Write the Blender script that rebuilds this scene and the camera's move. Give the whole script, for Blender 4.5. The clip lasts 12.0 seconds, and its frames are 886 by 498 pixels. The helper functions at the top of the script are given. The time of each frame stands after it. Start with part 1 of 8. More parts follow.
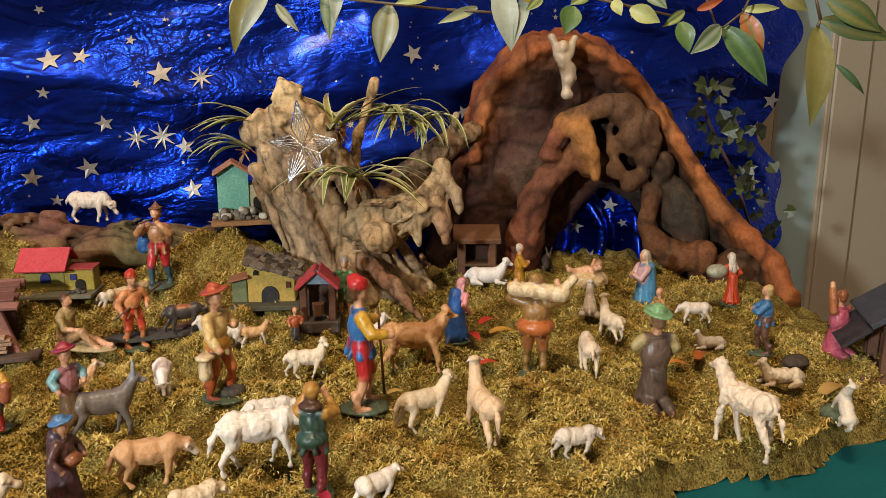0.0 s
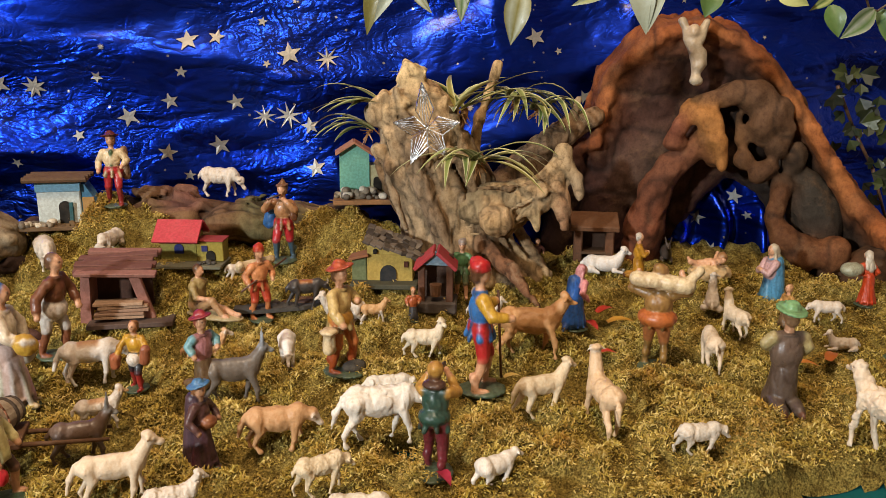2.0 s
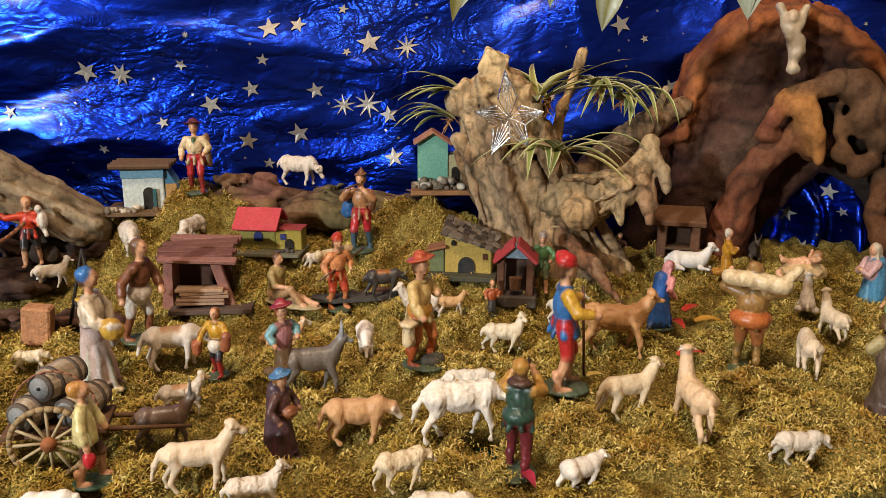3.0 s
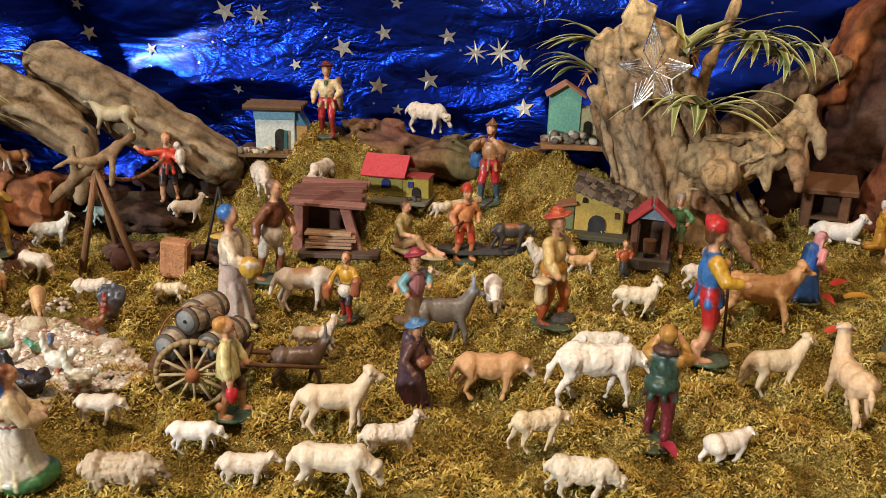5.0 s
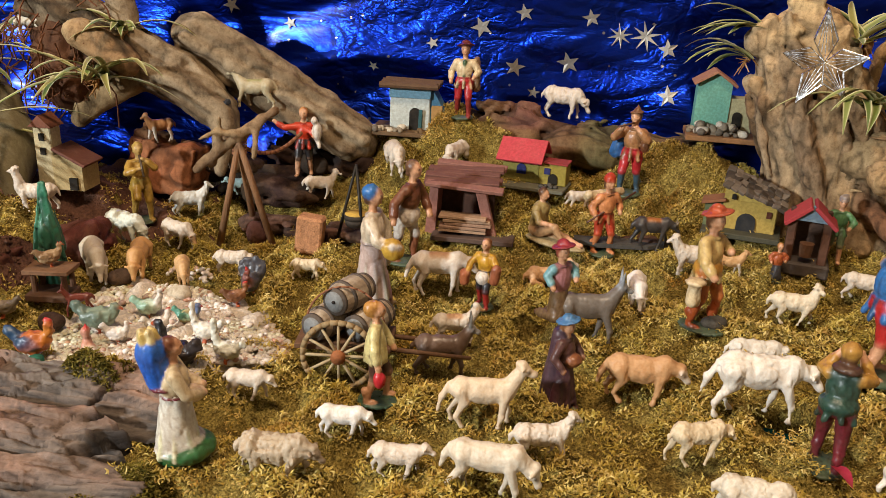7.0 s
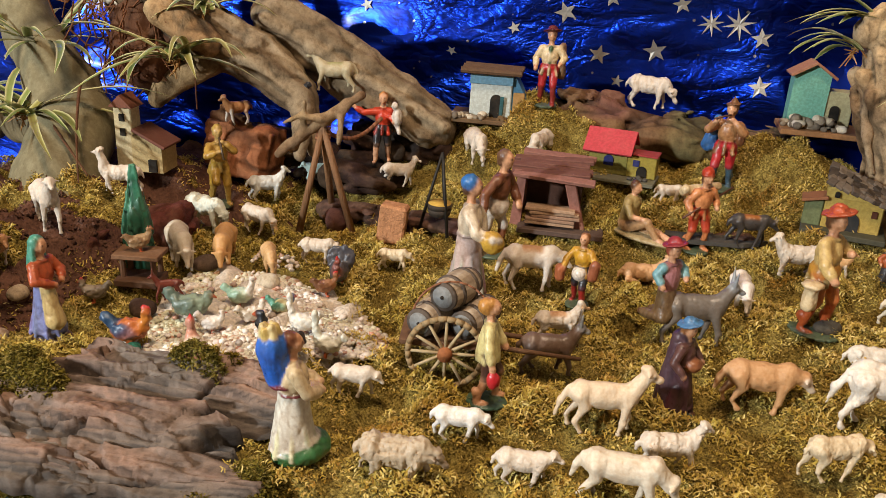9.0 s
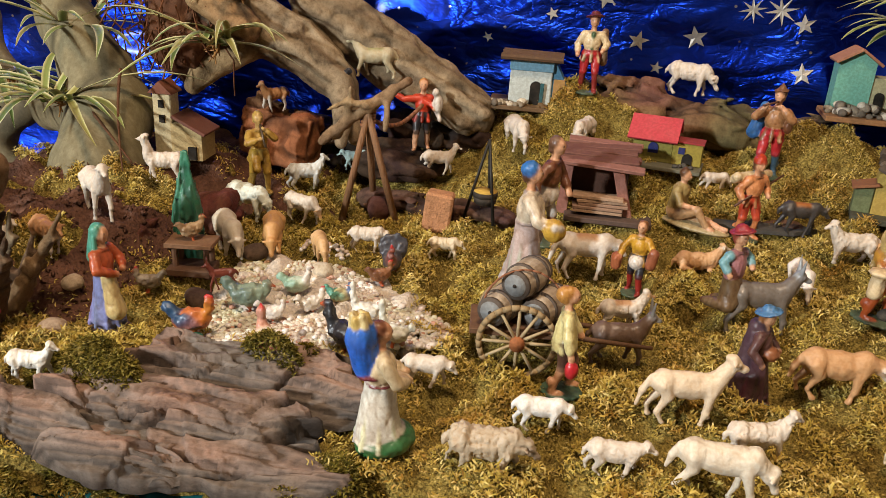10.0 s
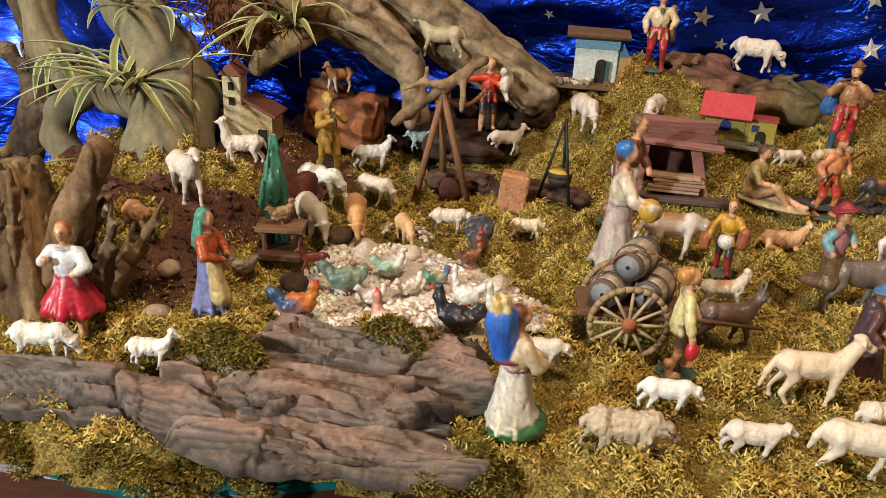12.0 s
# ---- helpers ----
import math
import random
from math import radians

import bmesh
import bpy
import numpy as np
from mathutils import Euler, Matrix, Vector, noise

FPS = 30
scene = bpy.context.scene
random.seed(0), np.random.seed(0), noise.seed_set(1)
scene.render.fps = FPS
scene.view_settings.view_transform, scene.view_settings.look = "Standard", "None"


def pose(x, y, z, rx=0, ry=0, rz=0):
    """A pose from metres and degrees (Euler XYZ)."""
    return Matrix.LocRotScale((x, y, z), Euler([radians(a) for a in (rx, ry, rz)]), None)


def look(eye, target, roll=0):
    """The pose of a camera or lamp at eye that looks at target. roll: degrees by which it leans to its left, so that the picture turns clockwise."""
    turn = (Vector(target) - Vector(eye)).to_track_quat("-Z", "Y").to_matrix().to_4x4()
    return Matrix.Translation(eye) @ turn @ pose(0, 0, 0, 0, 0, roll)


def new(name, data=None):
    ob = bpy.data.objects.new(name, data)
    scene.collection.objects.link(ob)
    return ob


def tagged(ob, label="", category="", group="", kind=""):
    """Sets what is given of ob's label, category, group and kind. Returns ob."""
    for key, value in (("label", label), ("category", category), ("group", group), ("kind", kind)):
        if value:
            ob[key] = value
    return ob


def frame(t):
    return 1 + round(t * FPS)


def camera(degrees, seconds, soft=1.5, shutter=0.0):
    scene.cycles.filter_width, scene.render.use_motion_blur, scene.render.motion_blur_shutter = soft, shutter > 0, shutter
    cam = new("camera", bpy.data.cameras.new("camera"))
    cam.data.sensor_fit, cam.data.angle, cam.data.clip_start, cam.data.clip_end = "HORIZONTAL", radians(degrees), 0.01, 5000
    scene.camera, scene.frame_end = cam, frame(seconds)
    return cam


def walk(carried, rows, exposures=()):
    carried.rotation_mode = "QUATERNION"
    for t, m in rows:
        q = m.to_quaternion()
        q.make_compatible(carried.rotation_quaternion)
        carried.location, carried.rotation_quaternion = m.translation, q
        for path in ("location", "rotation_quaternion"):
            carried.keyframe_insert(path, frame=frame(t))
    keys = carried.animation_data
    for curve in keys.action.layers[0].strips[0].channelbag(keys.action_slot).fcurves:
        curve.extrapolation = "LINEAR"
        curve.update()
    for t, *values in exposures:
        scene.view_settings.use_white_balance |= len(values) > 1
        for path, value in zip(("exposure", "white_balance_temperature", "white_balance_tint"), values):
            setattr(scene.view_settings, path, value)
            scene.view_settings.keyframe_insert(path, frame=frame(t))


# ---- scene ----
cam = camera(57.8, 12.0, soft=0.75)
METRES, EYE, TILT, LEAN, TURN = 0.32, 0.30, -13.5, 0.0, 0.0
ROWS = [
    (0.0, 0.0, 0.0, 0.0, 0.0, 0.0, 0.0),
    (0.5, -0.0047, 0.0065, -0.0016, 1.97, -0.24, -0.46),
    (1.0, -0.0183, 0.0141, -0.0023, 4.36, -0.61, -0.97),
    (1.5, -0.0416, 0.0048, -0.0024, 5.99, -0.93, -1.57),
    (2.0, -0.0627, -0.0015, -0.0043, 7.04, -1.21, -2.17),
    (2.5, -0.0882, 0.0198, -0.0033, 9.02, -1.59, -2.64),
    (3.0, -0.1157, 0.0417, -0.0045, 11.7, -2.07, -3.13),
    (5.0, -0.227, 0.0652, -0.0147, 18.71, -5.95, -5.92),
    (5.5, -0.2592, 0.0673, -0.0189, 19.89, -6.9, -6.63),
    (6.0, -0.2991, 0.0726, -0.018, 22.06, -7.46, -7.22),
    (6.5, -0.3346, 0.0789, -0.0157, 23.95, -7.91, -7.82),
    (7.0, -0.3786, 0.075, -0.0167, 25.48, -8.25, -8.39),
    (7.5, -0.4128, 0.0719, -0.0155, 27.0, -8.54, -8.94),
    (9.5, -0.6464, 0.043, -0.0541, 27.17, -9.93, -9.7),
    (10.0, -0.7259, 0.0148, -0.0743, 26.69, -10.16, -9.58),
    (10.5, -0.7965, -0.0073, -0.0875, 26.49, -10.38, -9.26),
    (11.0, -0.8626, -0.0311, -0.089, 26.32, -10.61, -9.04),
    (11.5, -0.9062, -0.071, -0.1012, 26.49, -11.1, -9.01),
    (12.0, -0.9291, -0.0646, -0.1096, 26.48, -11.53, -9.0),
]
walk(cam, [(t, pose(0, 0, EYE, TILT, LEAN, TURN) @ pose(METRES * x, METRES * y, METRES * z, 90 + pitch, roll, yaw)) for t, x, y, z, yaw, pitch, roll in ROWS])

# ---- light: a room at night with a cool lamp to one side and a warm ceiling lamp ----
world = bpy.data.worlds.new("room_light")
scene.world = world
world.use_nodes = True
world.node_tree.nodes["Background"].inputs[0].default_value = (1.0, 0.86, 0.70, 1)
world.node_tree.nodes["Background"].inputs[1].default_value = 0.42


def area_lamp(name, eye, target, size, power, colour):
    data = bpy.data.lights.new(name, "AREA")
    data.shape, data.size, data.energy, data.color = "DISK", size, power, colour
    ob = new(name, data)
    ob.matrix_basis = look(eye, target)
    return ob


area_lamp("key_lamp", (-1.35, -1.60, 0.84), (-0.2, 0.65, 0.05), 0.14, 63.0, (0.91, 0.97, 1.0))
area_lamp("ceiling_lamp", (-0.20, -0.10, 1.72), (-0.25, 0.7, 0.0), 0.30, 23.0, (1.0, 0.75, 0.52))
scene.view_settings.exposure = 0.0


# ---- materials ----
def rgb(h):
    """A colour from its usual six-figure code, as linear values."""
    v = [int(h[i:i + 2], 16) / 255 for i in (0, 2, 4)]
    return tuple(c / 12.92 if c <= 0.04045 else ((c + 0.055) / 1.055) ** 2.4 for c in v)


class Mat:
    """A small builder for node materials."""

    def __init__(self, name, rough=0.6, metal=0.0, spec=0.5):
        self.m = bpy.data.materials.new(name)
        self.m.use_nodes = True
        self.t = self.m.node_tree
        self.b = self.t.nodes["Principled BSDF"]
        self.b.inputs["Roughness"].default_value = rough
        self.b.inputs["Metallic"].default_value = metal
        self.b.inputs["Specular IOR Level"].default_value = spec

    def node(self, kind, **inputs):
        n = self.t.nodes.new(kind)
        for k, v in inputs.items():
            n.inputs[k.replace("_", " ")].default_value = v
        return n

    def link(self, a, b):
        self.t.links.new(a, b)

    def coords(self):
        return self.node("ShaderNodeTexCoord").outputs["Object"]

    def noise(self, scale, detail=4.0, rough=0.6, at=None, stretch=None):
        n = self.node("ShaderNodeTexNoise", Scale=scale, Detail=detail, Roughness=rough)
        co = at or self.coords()
        if stretch:
            mp = self.node("ShaderNodeMapping")
            mp.inputs["Scale"].default_value = stretch
            self.link(co, mp.inputs["Vector"])
            co = mp.outputs["Vector"]
        self.link(co, n.inputs["Vector"])
        return n.outputs["Fac"]

    def ramp(self, fac, stops):
        n = self.node("ShaderNodeValToRGB")
        while len(n.color_ramp.elements) < len(stops):
            n.color_ramp.elements.new(0.5)
        for e, (p, c) in zip(n.color_ramp.elements, stops):
            e.position, e.color = p, (*c, 1)
        self.link(fac, n.inputs["Fac"])
        return n.outputs["Color"]

    def mix(self, fac, a, b, mode="MIX"):
        n = self.t.nodes.new("ShaderNodeMix")
        n.data_type, n.blend_type = "RGBA", mode
        for s, v in ((n.inputs[0], fac), (n.inputs[6], a), (n.inputs[7], b)):
            if hasattr(v, "is_linked"):
                self.link(v, s)
            elif isinstance(v, tuple):
                s.default_value = (*v, 1)
            else:
                s.default_value = v
        return n.outputs[2]

    def span(self, fac, a, b, c, d):
        n = self.node("ShaderNodeMapRange")
        for k, v in zip(("From Min", "From Max", "To Min", "To Max"), (a, b, c, d)):
            n.inputs[k].default_value = v
        self.link(fac, n.inputs["Value"])
        return n.outputs["Result"]

    def colour(self, c):
        self.link(c, self.b.inputs["Base Color"])
        return self

    def bump(self, fac, strength, distance):
        n = self.node("ShaderNodeBump", Strength=strength, Distance=distance)
        self.link(fac, n.inputs["Height"])
        if self.b.inputs["Normal"].is_linked:
            self.link(self.b.inputs["Normal"].links[0].from_socket, n.inputs["Normal"])
        self.link(n.outputs["Normal"], self.b.inputs["Normal"])
        return self


def plain(name, c, rough=0.6, metal=0.0, vary=0.35, scale=60.0, bump=0.0, fine=400.0, spec=0.5, stretch=None):
    """A surface of one colour with blotches, fine grain and relief."""
    m = Mat(name, rough, metal, spec)
    big, small = m.noise(scale, stretch=stretch), m.noise(fine, 3.0, stretch=stretch)
    dark = tuple(v * (1 - vary) for v in c)
    light = tuple(min(1, v * (1 + vary * 0.7)) for v in c)
    col = m.ramp(big, [(0.3, dark), (0.7, light)])
    col = m.mix(0.5, col, m.ramp(small, [(0.3, dark), (0.7, light)]))
    m.colour(col)
    m.link(m.span(small, 0.3, 0.7, max(0.0, rough - 0.12), min(1.0, rough + 0.12)), m.b.inputs["Roughness"])
    if bump:
        m.bump(small, 0.5, bump)
        m.bump(big, 0.5, bump * 3)
    return m.m


def painted(name, rough, wear, grain, depth, spec=0.45, tint=(0.50, 0.38, 0.27)):
    """Brushed paint: the colour is the paint layer of the mesh, with rubbed spots and grime in the hollows of the grain."""
    m = Mat(name, rough, 0.0, spec)
    at = m.node("ShaderNodeAttribute")
    at.attribute_name = "paint"
    big, small = m.noise(90.0), m.noise(grain, 4.0)
    col = m.mix(m.span(small, 0.42, 0.62, wear, 0.0), at.outputs["Color"], m.mix(1.0, at.outputs["Color"], tint, "MULTIPLY"))
    col = m.mix(m.span(big, 0.35, 0.75, 0.0, 0.10), col, m.mix(0.5, col, (0.55, 0.42, 0.30)))
    m.colour(col)
    m.link(m.span(small, 0.3, 0.7, rough - 0.1, rough + 0.15), m.b.inputs["Roughness"])
    m.bump(small, 0.45, depth)
    return m.m


M_FIGURE = painted("painted_clay", 0.36, 0.26, 430.0, 0.0005)
M_SHEEP = painted("painted_wool", 0.42, 0.22, 560.0, 0.0009, 0.35, (0.74, 0.58, 0.42))


def bark_like(name, rough, stretch, dark, pale, patch, depth):
    """Wood or cork: paint from the mesh, broken by long grain, dark cracks and paler worn patches."""
    m = Mat(name, rough, 0.0, 0.25)
    at = m.node("ShaderNodeAttribute")
    at.attribute_name = "paint"
    grain, fine, blot = m.noise(110.0, 6.0, 0.72, stretch=stretch), m.noise(340.0, 6.0, 0.8), m.noise(30.0, 6.0, 0.75)
    col = m.mix(1.0, at.outputs["Color"], (1.35, 1.33, 1.30), "MULTIPLY")
    col = m.mix(1.0, col, m.ramp(grain, [(0.26, dark), (0.48, (0.72, 0.70, 0.67)), (0.70, (1, 1, 1))]), "MULTIPLY")
    col = m.mix(m.span(blot, 0.52, 0.68, 0.0, patch), col, pale)
    col = m.mix(m.span(fine, 0.36, 0.50, 0.38, 0.0), col, m.mix(1.0, col, dark, "MULTIPLY"))
    m.colour(col)
    m.bump(fine, 0.5, depth * 0.4)
    m.bump(grain, 0.6, depth)
    return m.m


M_ROOT = bark_like("weathered_root_wood", 0.85, (1.0, 1.0, 0.75), (0.28, 0.22, 0.17), rgb("b39c7c"), 0.45, 0.0034)
M_TREE = bark_like("smooth_grey_bark", 0.8, (1.0, 1.0, 0.5), (0.55, 0.51, 0.44), rgb("8e8668"), 0.30, 0.0012)
M_CORK = bark_like("cork_bark", 0.75, (1.0, 1.0, 0.8), (0.36, 0.28, 0.22), rgb("94704e"), 0.22, 0.0034)
M_HOUSE = painted("painted_card", 0.7, 0.35, 330.0, 0.0011, 0.2, (0.42, 0.36, 0.28))
M_LEAF = painted("plant_leaf", 0.42, 0.20, 300.0, 0.0003, 0.4, (0.6, 0.5, 0.3))



def ground_material():
    """Matted moss seen from above: fine golden and dark specks in tufts."""
    m = Mat("matted_moss", 0.95, 0.0, 0.1)
    fine, tuft, big = m.noise(620.0, 4.0, 0.75), m.noise(120.0, 3.0), m.noise(14.0, 3.0)
    col = m.ramp(fine, [(0.34, rgb("40361a")), (0.46, rgb("82723a")), (0.57, rgb("ac9850")), (0.70, rgb("ccb876"))])
    col = m.mix(m.span(tuft, 0.36, 0.55, 0.75, 0.0), col, m.mix(1.0, col, (0.36, 0.30, 0.22), "MULTIPLY"))
    m.colour(m.mix(m.span(big, 0.35, 0.65, 0.0, 0.55), col, m.mix(1.0, col, (0.62, 0.48, 0.34), "MULTIPLY")))
    m.bump(fine, 0.8, 0.003)
    m.bump(tuft, 0.8, 0.006)
    return m.m


M_GROUND = ground_material()
M_GRIT = plain("pale_grit", rgb("cfc0ae"), 0.9, vary=0.5, scale=120, fine=420, bump=0.002, spec=0.2)
M_EARTH = plain("red_peat", rgb("644638"), 0.95, vary=0.6, scale=45, fine=330, bump=0.006, spec=0.1)
M_DARKWOOD = plain("dark_table_wood", rgb("4a2817"), 0.45, vary=0.4, scale=16, fine=120, bump=0.0006, stretch=(1, 8, 8))
M_STICK = plain("peeled_stick", rgb("8a6240"), 0.7, vary=0.45, scale=70, fine=300, bump=0.001, stretch=(6, 6, 1))
M_CLOTH = plain("teal_felt", rgb("0b5657"), 0.85, vary=0.25, scale=25, fine=900, bump=0.0006, spec=0.2)
M_BRICK = plain("terracotta", rgb("b8845e"), 0.9, vary=0.5, scale=160, fine=700, bump=0.0016, spec=0.15)
M_WALL = plain("pale_wall_paint", rgb("9c917c"), 0.5, vary=0.06, scale=4, fine=120, bump=0.0002)
M_CEIL = plain("room_plaster", rgb("d8cfc0"), 0.8, vary=0.06, scale=2, fine=60)
M_FLOOR = plain("room_floor", rgb("6a4a34"), 0.5, vary=0.3, scale=3, fine=40)
M_WIRE = plain("silver_wire", rgb("d8d8d8"), 0.25, 1.0, vary=0.1, scale=200)
M_SILVER = plain("printed_silver", rgb("a09c94"), 0.5, 0.6, vary=0.15, scale=200)
M_ROPE = plain("brown_cord", rgb("8c5a3c"), 0.85, vary=0.4, scale=300, fine=900, bump=0.0004)
M_IRON = plain("dark_iron", rgb("33302c"), 0.55, 0.6, vary=0.3, scale=100)


def island_mat(name, stops, rough, spec=0.3):
    """Pieces of one mesh, each with a shade of its own."""
    m = Mat(name, rough, 0.0, spec)
    g = m.node("ShaderNodeNewGeometry")
    col = m.ramp(g.outputs["Random Per Island"], stops)
    big = m.noise(14.0, 3.0)
    col = m.mix(m.span(big, 0.40, 0.65, 0.0, 0.6), col, m.mix(1.0, col, (0.72, 0.74, 0.42), "MULTIPLY"))
    rust = m.noise(22.0, 3.0)
    col = m.mix(m.span(rust, 0.52, 0.68, 0.0, 0.6), col, m.mix(1.0, col, (0.74, 0.48, 0.28), "MULTIPLY"))
    tuft = m.noise(62.0, 3.0)
    col = m.mix(m.span(tuft, 0.38, 0.56, 0.55, 0.0), col, m.mix(1.0, col, (0.48, 0.46, 0.36), "MULTIPLY"))
    m.colour(col)
    return m.m


M_MOSS = island_mat("moss_sprigs", [(0.0, rgb("94803c")), (0.25, rgb("b89e4e")), (0.55, rgb("d0b562")), (0.85, rgb("e4ce8a")), (1.0, rgb("a88442"))], 0.95, 0.05)
# olive moss, darkened as well to carry the shade along the table's front
M_MOSS_GREEN_SHADED = island_mat("shaded_green_moss_fronds", [(0.0, rgb("3a3614")), (0.3, rgb("5c5222")), (0.65, rgb("80722f")), (1.0, rgb("a6945a"))], 0.95, 0.05)
M_PEBBLES = island_mat("pebble_mix", [(0.0, rgb("d6c8b8")), (0.4, rgb("efe8df")), (0.8, rgb("f1ece4")), (0.9, rgb("c28f74")), (1.0, rgb("a9a39b"))], 0.5, 0.4)


def foil_material():
    """Metal-coated gift foil: a speckle of printed dots, sharp crinkles at three sizes."""
    m = Mat("blue_gift_foil", 0.30, 1.0, 0.5)
    m.b.inputs["Coat Weight"].default_value = 0.22
    m.b.inputs["Coat Roughness"].default_value = 0.22
    co = m.coords()
    v = m.node("ShaderNodeTexVoronoi", Scale=80.0, Randomness=1.0)
    m.link(co, v.inputs["Vector"])
    spots = m.span(v.outputs["Distance"], 0.10, 0.15, 1.0, 0.0)
    pick = m.span(v.outputs["Color"], 0.70, 0.71, 0.0, 1.0)
    mul = m.node("ShaderNodeMath")
    mul.operation = "MULTIPLY"
    m.link(spots, mul.inputs[0])
    m.link(pick, mul.inputs[1])
    blue = m.ramp(m.noise(9.0, 3.0), [(0.3, rgb("0a2494")), (0.7, rgb("1236b4"))])
    m.colour(m.mix(mul.outputs[0], blue, rgb("b4b4ba")))

    def crease(scale, stretch, sharp):
        n = m.node("ShaderNodeTexNoise", Scale=scale, Detail=2.0, Roughness=0.55, Distortion=0.9)
        mp = m.node("ShaderNodeMapping")
        mp.inputs["Scale"].default_value = stretch
        mp.inputs["Rotation"].default_value = (0, 0.3, 0)
        m.link(co, mp.inputs["Vector"])
        m.link(mp.outputs["Vector"], n.inputs["Vector"])
        a = m.node("ShaderNodeMath")
        a.operation = "SUBTRACT"
        a.inputs[1].default_value = 0.5
        m.link(n.outputs["Fac"], a.inputs[0])
        b = m.node("ShaderNodeMath")
        b.operation = "ABSOLUTE"
        m.link(a.outputs[0], b.inputs[0])
        return m.span(b.outputs[0], 0.0, sharp, 0.0, 1.0)

    patch = m.noise(5.5, 3.0, 0.6)
    for scale, stretch, sharp, low, high, depth in ((70.0, (1, 1, 1.5), 0.22, 0.06, 0.40, 0.0014), (26.0, (1, 1, 1.8), 0.25, 0.08, 0.46, 0.0040), (9.0, (1, 1, 2.2), 0.28, 0.25, 0.42, 0.0080)):
        m.bump(crease(scale, stretch, sharp), 1.0, depth)
        m.link(m.span(patch, 0.44, 0.60, low, high), m.b.inputs["Normal"].links[0].from_node.inputs["Strength"])
    return m.m


M_FOIL = foil_material()


# ---- shape helpers ----
def lattice_noise(P, scale, seed):
    """Smooth value noise from -1 to 1 at the rows of P."""
    rng = np.random.RandomState(seed)
    table = rng.uniform(-1, 1, 4096)
    q = np.asarray(P, float) * scale
    i = np.floor(q).astype(np.int64)
    f = q - i
    f = f * f * (3 - 2 * f)
    out = 0.0
    for dx in (0, 1):
        for dy in (0, 1):
            for dz in (0, 1):
                key = ((i[..., 0] + dx) * 73856093) ^ ((i[..., 1] + dy) * 19349663) ^ ((i[..., 2] + dz) * 83492791)
                w = (f[..., 0] if dx else 1 - f[..., 0]) * (f[..., 1] if dy else 1 - f[..., 1]) * (f[..., 2] if dz else 1 - f[..., 2])
                out = out + w * table[key & 4095]
    return out


def cap(a, b, ra, rb, c):
    """A limb from a to b, tapering from ra to rb."""
    return ("cap", np.array(a, float), np.array(b, float), ra, rb, c)


def ell(c, r, col, rot=(0, 0, 0)):
    """An egg at c with half-axes r, turned by rot degrees."""
    return ("ell", np.array(c, float), np.array(r, float), np.array(Euler([radians(v) for v in rot]).to_matrix()), None, col)


def block(c, r, col, rot=(0, 0, 0)):
    """A squared block at c with half-sides r, turned by rot degrees."""
    return ("box", *ell(c, r, col, rot)[1:])


def limbs(points, radii, c):
    return [cap(points[i], points[i + 1], radii[i], radii[i + 1], c) for i in range(len(points) - 1)]


def distance(p, P):
    if p[0] == "cap":
        _, a, b, ra, rb, _ = p
        ab = b - a
        h = np.clip(((P - a) @ ab) / max(ab @ ab, 1e-12), 0, 1)
        return np.linalg.norm(P - a - h[..., None] * ab, axis=-1) - (ra + (rb - ra) * h)
    _, c, r, m, _, _ = p
    q = (P - c) @ m
    if p[0] == "box":
        q = np.abs(q) - r
        return np.linalg.norm(np.maximum(q, 0), axis=-1) + np.minimum(q.max(-1), 0)
    k0 = np.linalg.norm(q / r, axis=-1)
    k1 = np.linalg.norm(q / (r * r), axis=-1) + 1e-9
    return k0 * (k0 - 1) / k1


def blend(prims, axes, k, margin):
    """The rounded union of all the shapes on a grid, each worked out near itself alone."""
    d = np.full([len(a) for a in axes], 1e3)
    for p in prims:
        lo, hi = reach(p)
        box = tuple(slice(max(0, np.searchsorted(a, lo[i] - margin) - 1), np.searchsorted(a, hi[i] + margin) + 1) for i, a in enumerate(axes))
        P = np.stack(np.meshgrid(*[a[q] for a, q in zip(axes, box)], indexing="ij"), -1)
        e, c = distance(p, P), d[box]
        h = np.clip(0.5 + 0.5 * (e - c) / k, 0, 1)
        d[box] = e * (1 - h) + c * h - k * h * (1 - h)
    return d


def reach(p):
    if p[0] == "cap":
        r = max(p[3], p[4])
        return np.minimum(p[1], p[2]) - r, np.maximum(p[1], p[2]) + r
    w = np.abs(p[3] * p[2]).sum(1) if p[0] == "box" else np.sqrt(((p[3] * p[2]) ** 2).sum(1))
    return p[1] - w, p[1] + w


